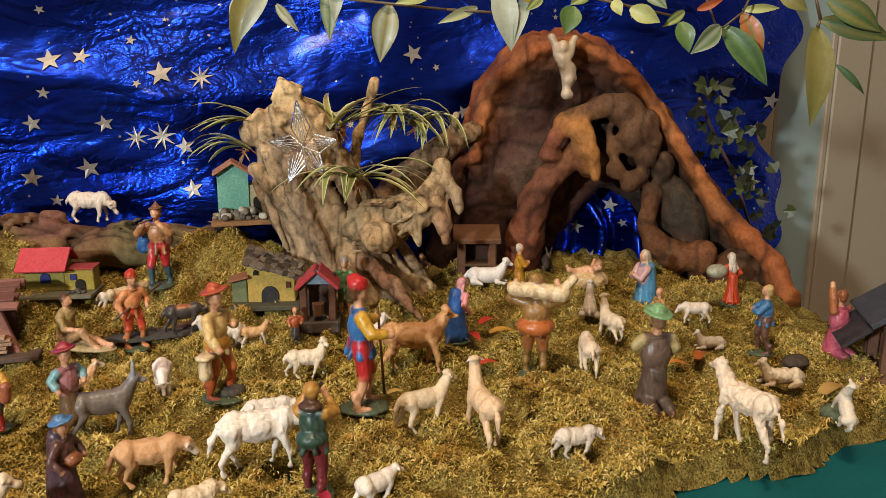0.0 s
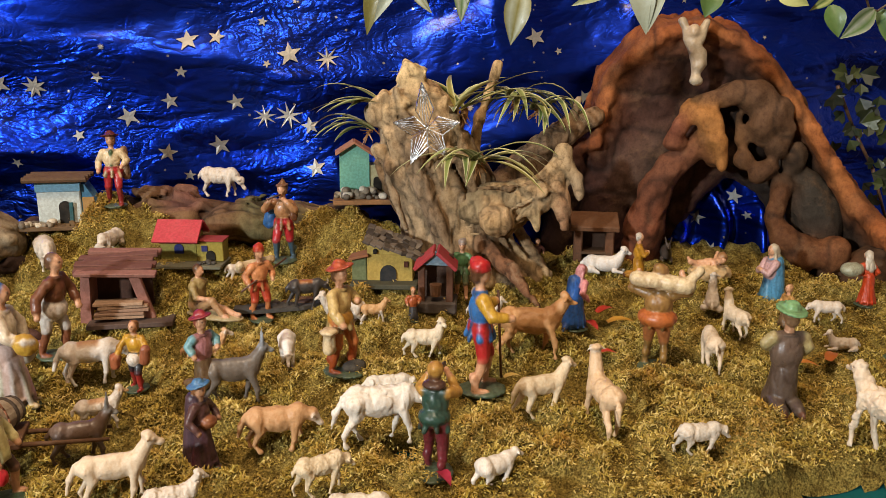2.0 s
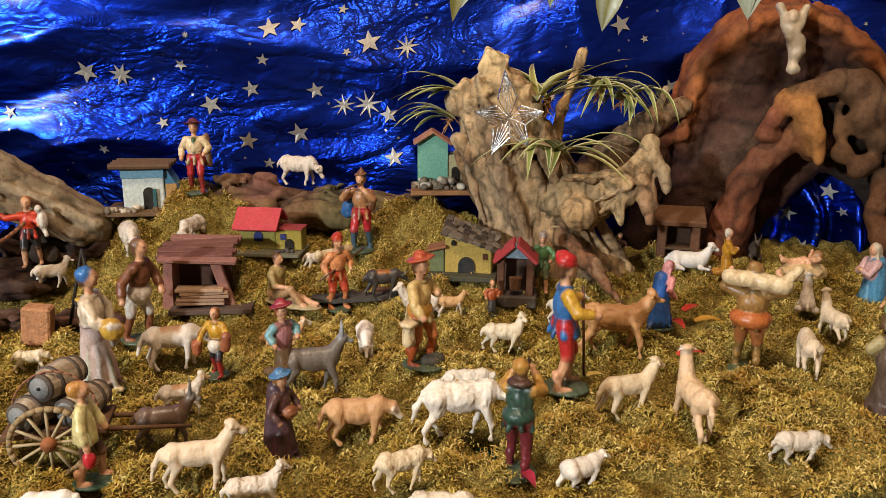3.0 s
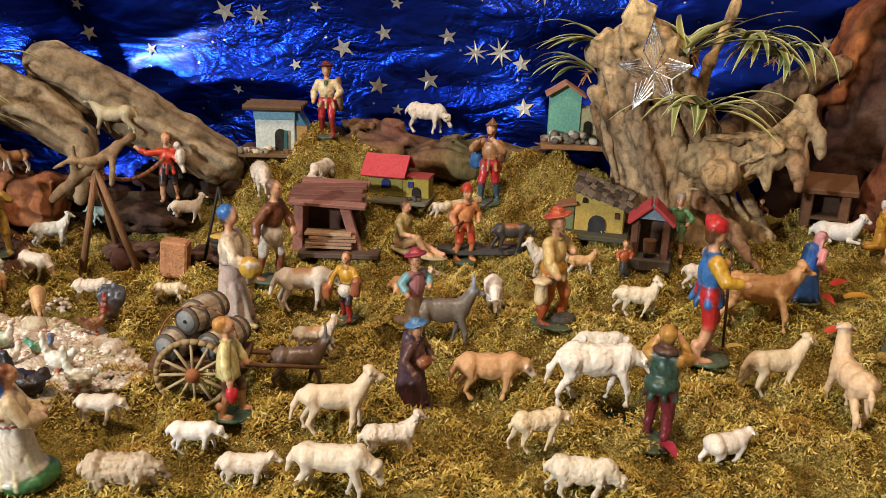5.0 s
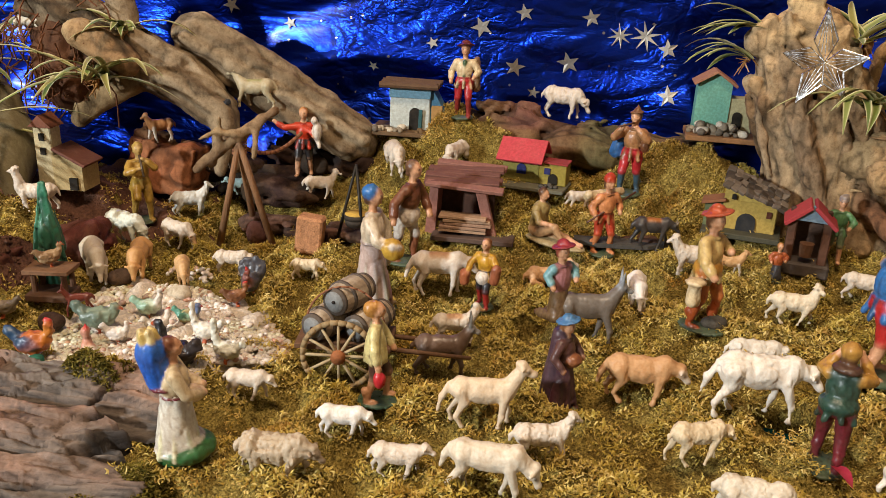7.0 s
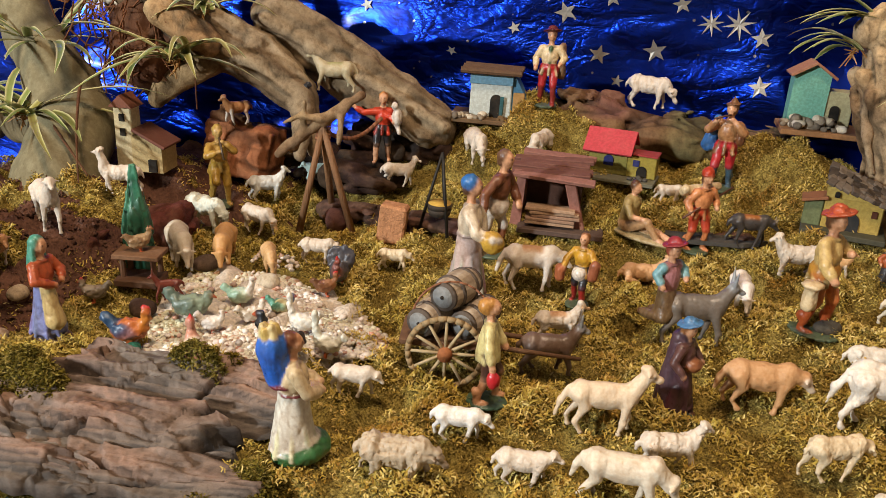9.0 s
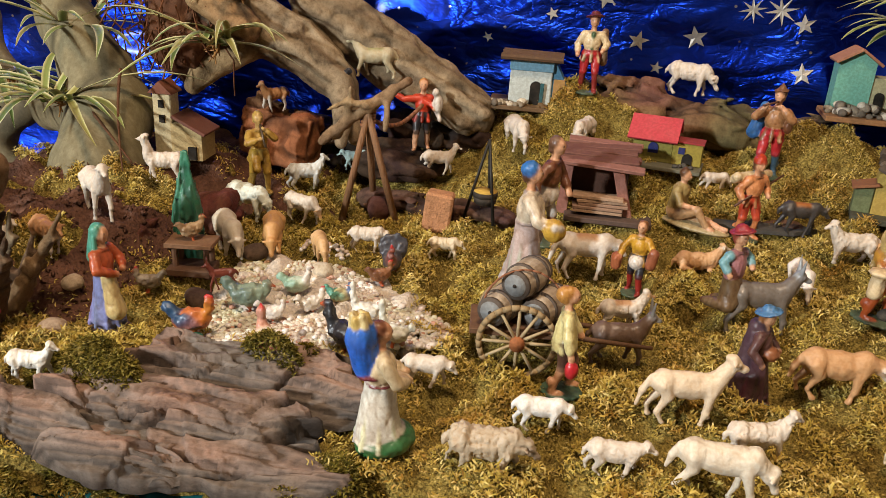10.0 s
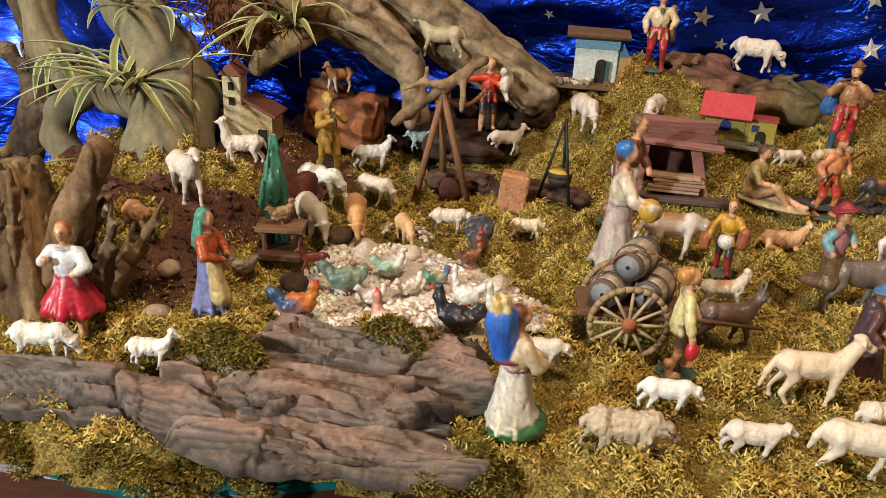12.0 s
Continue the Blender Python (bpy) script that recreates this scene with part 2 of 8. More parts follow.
def surface(F, origin, step):
    """The zero surface of a grid of distances, as points and four-sided faces."""
    s = F < 0
    n = np.array(F.shape) - 1
    corners = [(i, j, k) for i in (0, 1) for j in (0, 1) for k in (0, 1)]
    cell = [s[i:i + n[0], j:j + n[1], k:k + n[2]] for i, j, k in corners]
    total = sum(c.astype(np.int8) for c in cell)
    act = np.argwhere((total > 0) & (total < 8))
    idx = -np.ones(tuple(n), np.int64)
    idx[act[:, 0], act[:, 1], act[:, 2]] = np.arange(len(act))
    vals = {c: F[act[:, 0] + c[0], act[:, 1] + c[1], act[:, 2] + c[2]] for c in corners}
    acc, cnt = np.zeros((len(act), 3)), np.zeros(len(act))
    for a in corners:
        for ax in range(3):
            if a[ax]:
                continue
            b = tuple(1 if q == ax else a[q] for q in range(3))
            fa, fb = vals[a], vals[b]
            m = (fa < 0) != (fb < 0)
            t = np.where(m, fa / np.where(m, fa - fb, 1), 0)
            pt = np.repeat(np.array(a, float)[None], len(act), 0)
            pt[:, ax] += t
            acc += pt * m[:, None]
            cnt += m
    verts = (act + acc / cnt[:, None]) * step + origin
    faces = []
    for ax in range(3):
        u, v = (ax + 1) % 3, (ax + 2) % 3
        lo = [slice(None)] * 3
        hi = [slice(None)] * 3
        lo[ax], hi[ax] = slice(0, -1), slice(1, None)
        flip = s[tuple(lo)] != s[tuple(hi)]
        e = np.argwhere(flip)
        e = e[(e[:, u] > 0) & (e[:, v] > 0) & (e[:, u] < n[u]) & (e[:, v] < n[v])]
        inside = s[e[:, 0], e[:, 1], e[:, 2]]
        quad = []
        for du, dv in ((-1, -1), (0, -1), (0, 0), (-1, 0)):
            c = e.copy()
            c[:, u] += du
            c[:, v] += dv
            quad.append(idx[c[:, 0], c[:, 1], c[:, 2]])
        quad = np.stack(quad, 1)
        quad[~inside] = quad[~inside][:, ::-1]
        faces.append(quad)
    return verts, np.concatenate(faces)


def mesh_from(name, verts, faces, material, cols=None, smooth=True):
    me = bpy.data.meshes.new(name)
    if hasattr(faces, "tolist"):
        me.vertices.add(len(verts))
        me.vertices.foreach_set("co", np.asarray(verts, np.float32).ravel())
        me.loops.add(faces.size)
        me.loops.foreach_set("vertex_index", faces.astype(np.int32).ravel())
        me.polygons.add(len(faces))
        me.polygons.foreach_set("loop_start", np.arange(0, faces.size, faces.shape[1], dtype=np.int32))
        me.update(calc_edges=True)
    else:
        me.from_pydata([tuple(v) for v in np.asarray(verts).tolist()], [], [tuple(f) for f in faces])
    me.materials.append(material)
    if cols is not None:
        at = me.color_attributes.new("paint", "FLOAT_COLOR", "POINT")
        at.data.foreach_set("color", np.c_[np.asarray(cols), np.ones(len(cols))].astype(np.float32).ravel())
    if smooth:
        me.polygons.foreach_set("use_smooth", np.ones(len(me.polygons), bool))
    me.update()
    return me


def tube(a, b, ra, rb, n=7):
    a, b = Vector(a), Vector(b)
    d = (b - a).normalized()
    s = d.orthogonal().normalized()
    t = d.cross(s)
    v, f = [], []
    for p, r in ((a, ra), (b, rb)):
        for i in range(n):
            w = 2 * math.pi * i / n
            v.append(tuple(p + r * (math.cos(w) * s + math.sin(w) * t)))
    f = [(i, (i + 1) % n, n + (i + 1) % n, n + i) for i in range(n)] + [tuple(range(n))[::-1], tuple(range(n, 2 * n))]
    return v, f


def sculpt(name, prims, material, step, k, tau=0.012, rough=(), rods=(), seed=1, shade_stain=0.10, grain=(1, 1, 1), wash=(0, 0, 0)):
    """One mesh from rounded, blended shapes; each shape brings its paint. rough: (scale, depth) of relief, a negative scale for cracks; rods: thin straight pieces (a, b, radius, colour)."""
    deep = sum(v for _, v in rough)
    lo = np.min([reach(p)[0] for p in prims], 0) - 3 * step - deep
    hi = np.max([reach(p)[1] for p in prims], 0) + 3 * step + deep
    n = np.ceil((hi - lo) / step).astype(int) + 1
    axes = [lo[i] + step * np.arange(n[i]) for i in range(3)]
    d = blend(prims, axes, k, k + 3 * step + 2 * deep)
    near = np.abs(d) < deep * 2 + 3 * step
    i = np.argwhere(near)
    P = np.stack([axes[q][i[:, q]] for q in range(3)], -1)
    e = np.zeros(len(i))
    for q, (scale, depth) in enumerate(rough):
        if scale < 0:
            e += depth * np.clip(1 - 5 * np.abs(lattice_noise(P * grain, -scale, seed * 7 + q)), 0, 1)
        else:
            e += depth * lattice_noise(P * grain, scale, seed * 7 + q)
    d[near] += e
    verts, faces = surface(d, lo, step)
    each = np.stack([distance(p, verts) for p in prims], 1)
    w = np.exp(-(each - each.min(1, keepdims=True)) / tau)
    cols = (w / w.sum(1, keepdims=True)) @ np.array([p[5] for p in prims])
    # cracks painted darker: crevice shade on wood and rock, brown wash on figurines
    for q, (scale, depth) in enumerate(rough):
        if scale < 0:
            cols = cols * (1 - shade_stain * np.clip(1 - 5 * np.abs(lattice_noise(verts * grain, -scale, seed * 7 + q)), 0, 1)[:, None] * (1 - np.array(wash)))
    if not rods:
        return mesh_from(name, verts, faces, material, cols)
    verts, faces, cols = verts.tolist(), faces.tolist(), cols.tolist()
    for a, b, r, c in rods:
        v, f = tube(a, b, r, r * 0.9)
        base = len(verts)
        verts += v
        cols += [c] * len(v)
        faces += [tuple(base + i for i in q) for q in f]
    return mesh_from(name, verts, faces, material, np.array(cols))


def run(name, path, ra, rb, colour, material, n=7):
    """One continuous tapering tube along a path."""
    v, f, side = [], [], None
    for i, p in enumerate(path):
        d = (path[min(i + 1, len(path) - 1)] - path[max(i - 1, 0)]).normalized()
        side = d.orthogonal() if side is None else side - d * side.dot(d)
        side.normalize()
        up, r = d.cross(side), ra + (rb - ra) * i / (len(path) - 1)
        v += [tuple(p + (side * math.cos(w) + up * math.sin(w)) * r) for w in np.linspace(0, 2 * math.pi, n, endpoint=False)]
    for i in range(len(path) - 1):
        f += [(i * n + k, i * n + (k + 1) % n, (i + 1) * n + (k + 1) % n, (i + 1) * n + k) for k in range(n)]
    f += [tuple(range(n))[::-1], tuple(range(len(v) - n, len(v)))]
    return mesh_from(name, np.array(v), f, material, np.tile(colour, (len(v), 1)))


class Bits:
    """Gathers boxes, tubes and rings into one mesh."""

    def __init__(self):
        self.v, self.f, self.c = [], [], []

    def add(self, v, f, c=(0.5, 0.5, 0.5)):
        b = len(self.v)
        self.v += [tuple(p) for p in v]
        self.f += [tuple(b + i for i in q) for q in f]
        self.c += [c] * len(v)
        return self

    def box(self, x, y, z, sx, sy, sz, c=(0.5, 0.5, 0.5), rot=(0, 0, 0), edge=None):
        """A block with chamfered edges, centred at x, y and standing on z."""
        e = edge if edge is not None else min(sx, sy, sz) * 0.14
        m = pose(x, y, z, *rot)
        bm = bmesh.new()
        bmesh.ops.create_cube(bm, size=1)
        for q in bm.verts:
            q.co = Vector((q.co.x * sx, q.co.y * sy, (q.co.z + 0.5) * sz))
        bmesh.ops.bevel(bm, geom=list(bm.edges), offset=e, segments=1, affect="EDGES")
        bm.verts.index_update()
        self.add([m @ q.co for q in bm.verts], [[q.index for q in f.verts] for f in bm.faces], c)
        bm.free()
        return self

    def rod(self, a, b, ra, rb=None, c=(0.5, 0.5, 0.5), n=8):
        return self.add(*tube(a, b, ra, ra if rb is None else rb, n), c)

    def prism(self, pts, y0, y1, c=(0.5, 0.5, 0.5)):
        """A flat outline in x and z, from y0 to y1."""
        n = len(pts)
        v = [(p[0], y0, p[1]) for p in pts] + [(p[0], y1, p[1]) for p in pts]
        f = [(i, (i + 1) % n, n + (i + 1) % n, n + i) for i in range(n)] + [tuple(range(n))[::-1], tuple(range(n, 2 * n))]
        return self.add(v, f, c)

    def worn(self, amount, seed=1):
        v = np.array(self.v)
        for i in range(3):
            v[:, i] += amount * lattice_noise(v, 130.0, seed + i)
        self.v = [tuple(p) for p in v.tolist()]
        return self

    def mesh(self, name, material, smooth=False):
        return mesh_from(name, np.array(self.v), self.f, material, np.array(self.c), smooth)


def thing(name, data, m, label, category, group="", kind=""):
    ob = new(name, data)
    ob.matrix_basis = m
    return tagged(ob, label, category, group, kind)


def part(name, data, parent, label="", m=None):
    ob = new(name, data)
    ob.parent = parent
    if m is not None:
        ob.matrix_basis = m
    return tagged(ob, label) if label else ob


# ---- the lie of the land ----
def sm(a, b, x):
    t = np.clip((x - a) / (b - a), 0, 1)
    return t * t * (3 - 2 * t)


def hump(x, y, cx, cy, sx, sy, a):
    return a * np.exp(-((x - cx) / sx) ** 2 - ((y - cy) / sy) ** 2)


def ground_z(x, y):
    z = 0.011 + 0.036 * sm(0.60, 0.90, y)
    z = z + hump(x, y, -0.50, 0.815, 0.12, 0.075, 0.080)
    z = z + hump(x, y, -0.245, 0.890, 0.075, 0.05, 0.066)
    z = z + hump(x, y, -0.29, 0.82, 0.05, 0.035, 0.010)
    z = z + 0.046 * sm(-0.645, -0.745, x) * sm(0.30, 0.36, y) * sm(0.55, 0.47, y)
    z = z + hump(x, y, -0.83, 0.585, 0.07, 0.06, 0.050)
    z = z + hump(x, y, -0.19, 0.635, 0.05, 0.035, 0.014) + hump(x, y, -0.07, 0.60, 0.05, 0.035, 0.006)
    z = z + hump(x, y, -0.17, 0.775, 0.05, 0.035, 0.012)
    z = z + hump(x, y, 0.17, 0.61, 0.07, 0.04, 0.007) - hump(x, y, -0.22, 0.50, 0.09, 0.05, 0.009) - hump(x, y, -0.35, 0.58, 0.05, 0.04, 0.005)
    z = z + hump(x, y, -0.60, 0.288, 0.035, 0.022, 0.016) + hump(x, y, -0.512, 0.340, 0.022, 0.018, 0.022)
    return z + 0.004 * np.sin(31 * x + 1.3) * np.sin(27 * y + 0.4)


TURN_TABLE = radians(21.8)
TU = Vector((math.cos(TURN_TABLE), math.sin(TURN_TABLE), 0))
TV = Vector((-math.sin(TURN_TABLE), math.cos(TURN_TABLE), 0))
TO = Vector((-0.54, 0.198, 0))


def table_xy(u, v):
    """Plan place from the distance along the table's front edge and back from it."""
    return TO.x + TU.x * u + TV.x * v, TO.y + TU.y * u + TV.y * v


def table_uv(x, y):
    return (x - TO.x) * TU.x + (y - TO.y) * TU.y, (x - TO.x) * TV.x + (y - TO.y) * TV.y


def foil_y(x):
    return 0.935 + 0.33 * (x + 0.3)


# bare spots where the cloth shows through the moss: place and half-width
BARE = [(-0.110, 0.545, 0.017), (-0.317, 0.583, 0.009), (-0.457, 0.425, 0.009), (0.058, 0.598, 0.016), (-0.240, 0.655, 0.008)]


def bare(x, y):
    """1 in the bare spots, 0 on the moss."""
    jag = 1 + 0.35 * lattice_noise(np.stack([x, y, 0 * x], -1), 90.0, 33)
    return np.max([sm(1.25, 0.8, np.hypot((x - a) / 1.5, y - b) / r * jag) for a, b, r in BARE], 0)


def moss_cover(x, y):
    """How thickly the moss grows: none on the pebbles, the peat bank and under the wood."""
    u, v = table_uv(x, y)
    c = sm(-0.012, 0.0, v - moss_edge(u))
    c = c * (1 - sm(1.15, 0.85, ((x + 0.56) / 0.085) ** 2 + ((y - 0.43) / 0.075) ** 2))
    patch = lattice_noise(np.stack([x * 1.0, y * 1.0, 0 * x], -1), 26.0, 91)
    bank = sm(-0.66, -0.70, x) * sm(0.29, 0.33, y)
    c = c * (1 - bank * sm(-0.25, 0.15, patch))
    cave = sm(0.86, 0.93, y - 0.05 * np.abs(x - 0.16) / 0.16)
    c = c * (1 - cave * sm(-0.05, 0.0, x))
    hole = lattice_noise(np.stack([x, y, 0 * x + 3], -1), 34.0, 17)
    return c * sm(0.85, 0.68, hole) * (1 - bare(x, y))


def on_ground(x, y, dz=0.0, rz=0.0, rx=0.0, ry=0.0):
    return pose(x, y, float(ground_z(x, y)) + dz, rx, ry, rz)


# ---- the large structure: room, table, moss ground, foil ----
def moss_edge(u):
    return 0.034 - 0.026 * sm(0.12, 0.45, u) + 0.030 * sm(0.45, 0.75, u) + 0.008 * np.sin(19 * u) + 0.005 * np.sin(47 * u + 1) + 0.018 * sm(0.65, 0.85, u) + 0.012 * sm(0.88, 1.0, u)


def moss_relief(x, y):
    P = np.stack([x, y, 0 * x], -1)
    return 0.0072 * lattice_noise(P, 34.0, 5) + 0.0075 * lattice_noise(P, 80.0, 6) + 0.0022 * lattice_noise(P, 190.0, 7) - 0.0030


def ground_mesh():
    us, vs = np.arange(-0.27, 1.10, 0.005), np.arange(-0.02, 0.66, 0.005)
    U, V = np.meshgrid(us, vs, indexing="ij")
    X, Y = table_xy(U, V)
    Z = ground_z(X, Y) + moss_relief(X, Y)
    inside = V - moss_edge(U)
    Z = Z - (Z + 0.022) * bare(X, Y)
    Z = -0.016 + (Z + 0.016) * sm(-0.012, 0.004, inside) * sm(-0.262, -0.235, U)
    n, m = X.shape
    i = np.arange(n * m).reshape(n, m)
    f = np.stack([i[:-1, :-1], i[1:, :-1], i[1:, 1:], i[:-1, 1:]], -1)
    f = f[(inside > -0.013)[:-1, :-1]]
    me = mesh_from("ground", np.stack([X, Y, Z], -1).reshape(-1, 3), f, M_GROUND)
    me.materials.append(M_EARTH)
    me.materials.append(M_GRIT)
    x, y = X[:-1, :-1][(inside > -0.013)[:-1, :-1]], Y[:-1, :-1][(inside > -0.013)[:-1, :-1]]
    jag = 0.25 * lattice_noise(np.stack([x, y, 0 * x], -1), 60.0, 77)
    kind = np.where((moss_cover(x, y) < 0.5 + jag) & (x < -0.655), 1, 0)
    kind = np.where(((x + 0.55) / 0.094) ** 2 + ((y - 0.42) / 0.076) ** 2 < 1 + jag, 2, kind)
    me.polygons.foreach_set("material_index", kind.astype(np.int32))
    return me


thing("ground", ground_mesh(), Matrix(), "uneven brown peat under dry moss on the table", "ground", kind="structure")


def quick_mesh(name, verts, tris, material):
    """A mesh of triangles from large arrays."""
    me = bpy.data.meshes.new(name)
    me.vertices.add(len(verts))
    me.vertices.foreach_set("co", np.asarray(verts, np.float32).ravel())
    me.loops.add(tris.size)
    me.loops.foreach_set("vertex_index", tris.astype(np.int32).ravel())
    me.polygons.add(len(tris))
    me.polygons.foreach_set("loop_start", np.arange(0, tris.size, 3, dtype=np.int32))
    me.materials.append(material)
    me.update(calc_edges=True)
    me.validate()
    return me


def fronds(x, y, z, size, rng):
    """Curling moss fronds: each a narrow strip of two joints that rises, bends over and tapers."""
    n = len(x)
    w = rng.uniform(0, 2 * math.pi, n)
    rise = rng.uniform(0.1, 1.25, n)
    length = rng.uniform(0.0026, 0.0054, n) * size
    wide = rng.uniform(0.00034, 0.00070, n) * (0.6 + 0.4 * size)
    at = np.stack([x, y, z], -1)
    lean = rng.uniform(-0.6, 0.6, n)
    verts = []
    for taper in (0.7, 1.0, 0.55):
        side = np.stack([-np.sin(w), np.cos(w), lean], -1) * (wide * taper)[:, None]
        verts += [at - side, at + side]
        at = at + np.stack([np.cos(w) * np.cos(rise), np.sin(w) * np.cos(rise), np.sin(rise)], -1) * (length / 2)[:, None]
        w = w + rng.normal(0, 0.65, n)
        rise = rise - rng.uniform(0.2, 1.3, n)
    i = np.arange(n)
    tris = [(i, i + n, i + 3 * n), (i, i + 3 * n, i + 2 * n), (i + 2 * n, i + 3 * n, i + 5 * n), (i + 2 * n, i + 5 * n, i + 4 * n)]
    return np.concatenate(verts), np.concatenate([np.stack(q, -1) for q in tris])


# loose cushions of moss lying on the bark and over the table's edge: place, half-axes, foot and top
CUSHIONS = [(-0.572, 0.260, 0.036, 0.016, 0.010, 0.050), (-0.620, 0.262, 0.020, 0.010, 0.010, 0.026), (-0.500, 0.318, 0.026, 0.009, 0.020, 0.052), (-0.482, 0.330, 0.014, 0.008, 0.014, 0.044),
            (-0.675, 0.186, 0.040, 0.016, -0.018, 0.004), (-0.610, 0.200, 0.045, 0.014, -0.018, 0.004), (-0.545, 0.222, 0.038, 0.012, -0.018, 0.002), (-0.455, 0.262, 0.030, 0.012, -0.016, 0.006), (-0.740, 0.190, 0.040, 0.024, -0.018, 0.010), (-0.430, 0.285, 0.030, 0.016, -0.010, 0.012)]


def moss_mesh(count):
    """Fronds thicker on the humps than in the hollows, with a few loose cushions."""
    rng = np.random.RandomState(4)
    u, v = rng.uniform(-0.25, 1.05, count), rng.uniform(-0.02, 0.64, count)
    x, y = table_xy(u, v)
    P = np.stack([x, y, 0 * x], -1)
    hump_here = 0.8 * lattice_noise(P, 34.0, 5) + 0.9 * lattice_noise(P, 80.0, 6)
    keep = rng.uniform(0, 1, count) < moss_cover(x, y) * np.clip(0.80 + 0.9 * hump_here, 0.12, 1)
    keep &= y < foil_y(x) - 0.02
    x, y, lush = x[keep], y[keep], hump_here[keep]
    z = ground_z(x, y) + moss_relief(x, y) - 0.0010
    sets = [(x, y, z + rng.uniform(0, 0.0022, len(x)) * (1 + lush), np.clip(0.85 + 0.35 * lush, 0.5, 1.3))]
    for cx, cy, rx, ry, foot, top in CUSHIONS:
        n = int(1.3e7 * rx * ry)
        a, q = rng.uniform(0, 2 * math.pi, n), np.sqrt(rng.uniform(0, 1, n))
        q = q * (1 + 0.22 * np.sin(3 * a + cx * 90) + 0.12 * np.sin(7 * a))
        x, y = cx + rx * q * np.cos(a), cy + ry * q * np.sin(a)
        lump = lattice_noise(np.stack([x, y, 0 * x], -1), 110.0, 8)
        sets.append((x, y, foot + (top - foot) * np.clip(1 - q * q, 0, 1) ** 0.6 + 0.003 * lump, np.full(n, 0.78)))
    verts, tris, base = [], [], 0
    for x, y, z, size in sets[1:]:
        a, b = fronds(x, y, z, size, rng)
        verts.append(a)
        tris.append(b + base)
        base += len(a)
    thing("moss_cushions", quick_mesh("moss_cushions", np.concatenate(verts), np.concatenate(tris), M_MOSS_GREEN_SHADED), Matrix(), "loose olive-green moss on the bark and table edge", "moss", kind="stuff")
    return quick_mesh("moss", *fronds(*sets[0], rng), M_MOSS)


thing("moss", moss_mesh(560000), Matrix(), "dry olive-yellow moss fronds covering the ground", "moss", kind="stuff")


def foil_mesh():
    xs, zs = np.arange(-1.55, 0.505, 0.0056), np.arange(-0.40, 0.74, 0.0056)
    X, Z = np.meshgrid(xs, zs, indexing="ij")
    X = X + np.where(X > 0.44, 0.02 * np.sin(Z * 23) + 0.012 * np.sin(Z * 61), 0) * (X - 0.44) / 0.06
    Y = foil_y(X) + foil_fold(X, Z)
    n, m = X.shape
    i = np.arange(n * m).reshape(n, m)
    f = np.stack([i[:-1, :-1], i[1:, :-1], i[1:, 1:], i[:-1, 1:]], -1).reshape(-1, 4)
    return mesh_from("foil_backdrop", np.stack([X, Y, Z], -1).reshape(-1, 3), f, M_FOIL)


def foil_fold(X, Z):
    """Creases and sagging folds of the foil sheet."""
    P = np.stack([X, Z * 1.3, 0 * X], -1)
    warp = np.stack([lattice_noise(P, 9.0, 56), lattice_noise(P, 9.0, 57), 0 * X], -1) * 0.03
    Q = P + warp

    def ridge(scale, stretch, seed):
        return 1 - np.abs(lattice_noise(Q * (1, stretch, 1), scale, seed))

    d = 0.040 * np.abs(lattice_noise(P * (1, 1.4, 1), 5.0, 51)) + 0.007 * ridge(7.0, 2.2, 52) ** 2 + 0.0020 * ridge(19.0, 1.6, 53) ** 2 + 0.0004 * ridge(44.0, 1.1, 54) ** 2
    sag = 0.008 * np.sin(34 * Z + 5 * X + 2.2 * lattice_noise(P, 4.0, 55))
    lean = 0.42 * np.maximum(0, Z - 0.255) * sm(-0.50, -0.32, X) * sm(0.30, 0.10, X)
    skirt = -0.20 * np.maximum(0, 0.168 + 0.03 * (X + 0.4) + 0.008 * lattice_noise(P, 7.0, 58) - Z) * sm(0.42, 0.30, X)
    hollow = sm(0.06, 0.12, X) * sm(0.36, 0.30, X) * sm(0.22, 0.16, Z)
    turn = X / 0.052 + 0.5 * lattice_noise(P, 11.0, 59) + 0.8 * Z
    part_way = turn - np.floor(turn)
    pleat = np.where(part_way < 0.78, 0.5 - part_way / 0.78, (part_way - 0.78) / 0.22 - 0.5)
    drape = hollow * (0.038 * pleat - 0.24 * (0.16 - Z) - 0.33 * (X - 0.21) - 0.035)
    return lean + skirt + drape + d * 0.7 + sag * (0.25 + 0.75 * sm(-0.50, -0.20, X)) - 0.004


backdrop = thing("foil_backdrop", foil_mesh(), Matrix(), "crumpled shiny blue gift foil printed with silver stars", "backdrop", kind="structure")


def star_on_foil(x, z, r, points=5, turn=0.0, inner=0.42):
    """One printed star, following the creases of the foil."""
    v, f = [], []
    n = 2 * points
    ring = [(0.0, 0.0)]
    for i in range(n):
        q = r if i % 2 == 0 else r * inner
        w = 2 * math.pi * i / n + radians(turn) + math.pi / 2
        ring.append((q * math.cos(w), q * math.sin(w)))
    xs = np.array([x + p[0] for p in ring])
    zs = np.array([z + p[1] for p in ring])
    ys = foil_y(xs) + foil_fold(xs, zs) - 0.0022
    base = Vector((x, float(ys[0]), z))
    v = [Vector((xs[i], ys[i], zs[i])) - base for i in range(n + 1)]
    f = [(0, 1 + i, 1 + (i + 1) % n) for i in range(n)]
    part("star", mesh_from("star", np.array([tuple(p) for p in v]), f, M_SILVER, smooth=False), backdrop, m=Matrix.Translation(base))


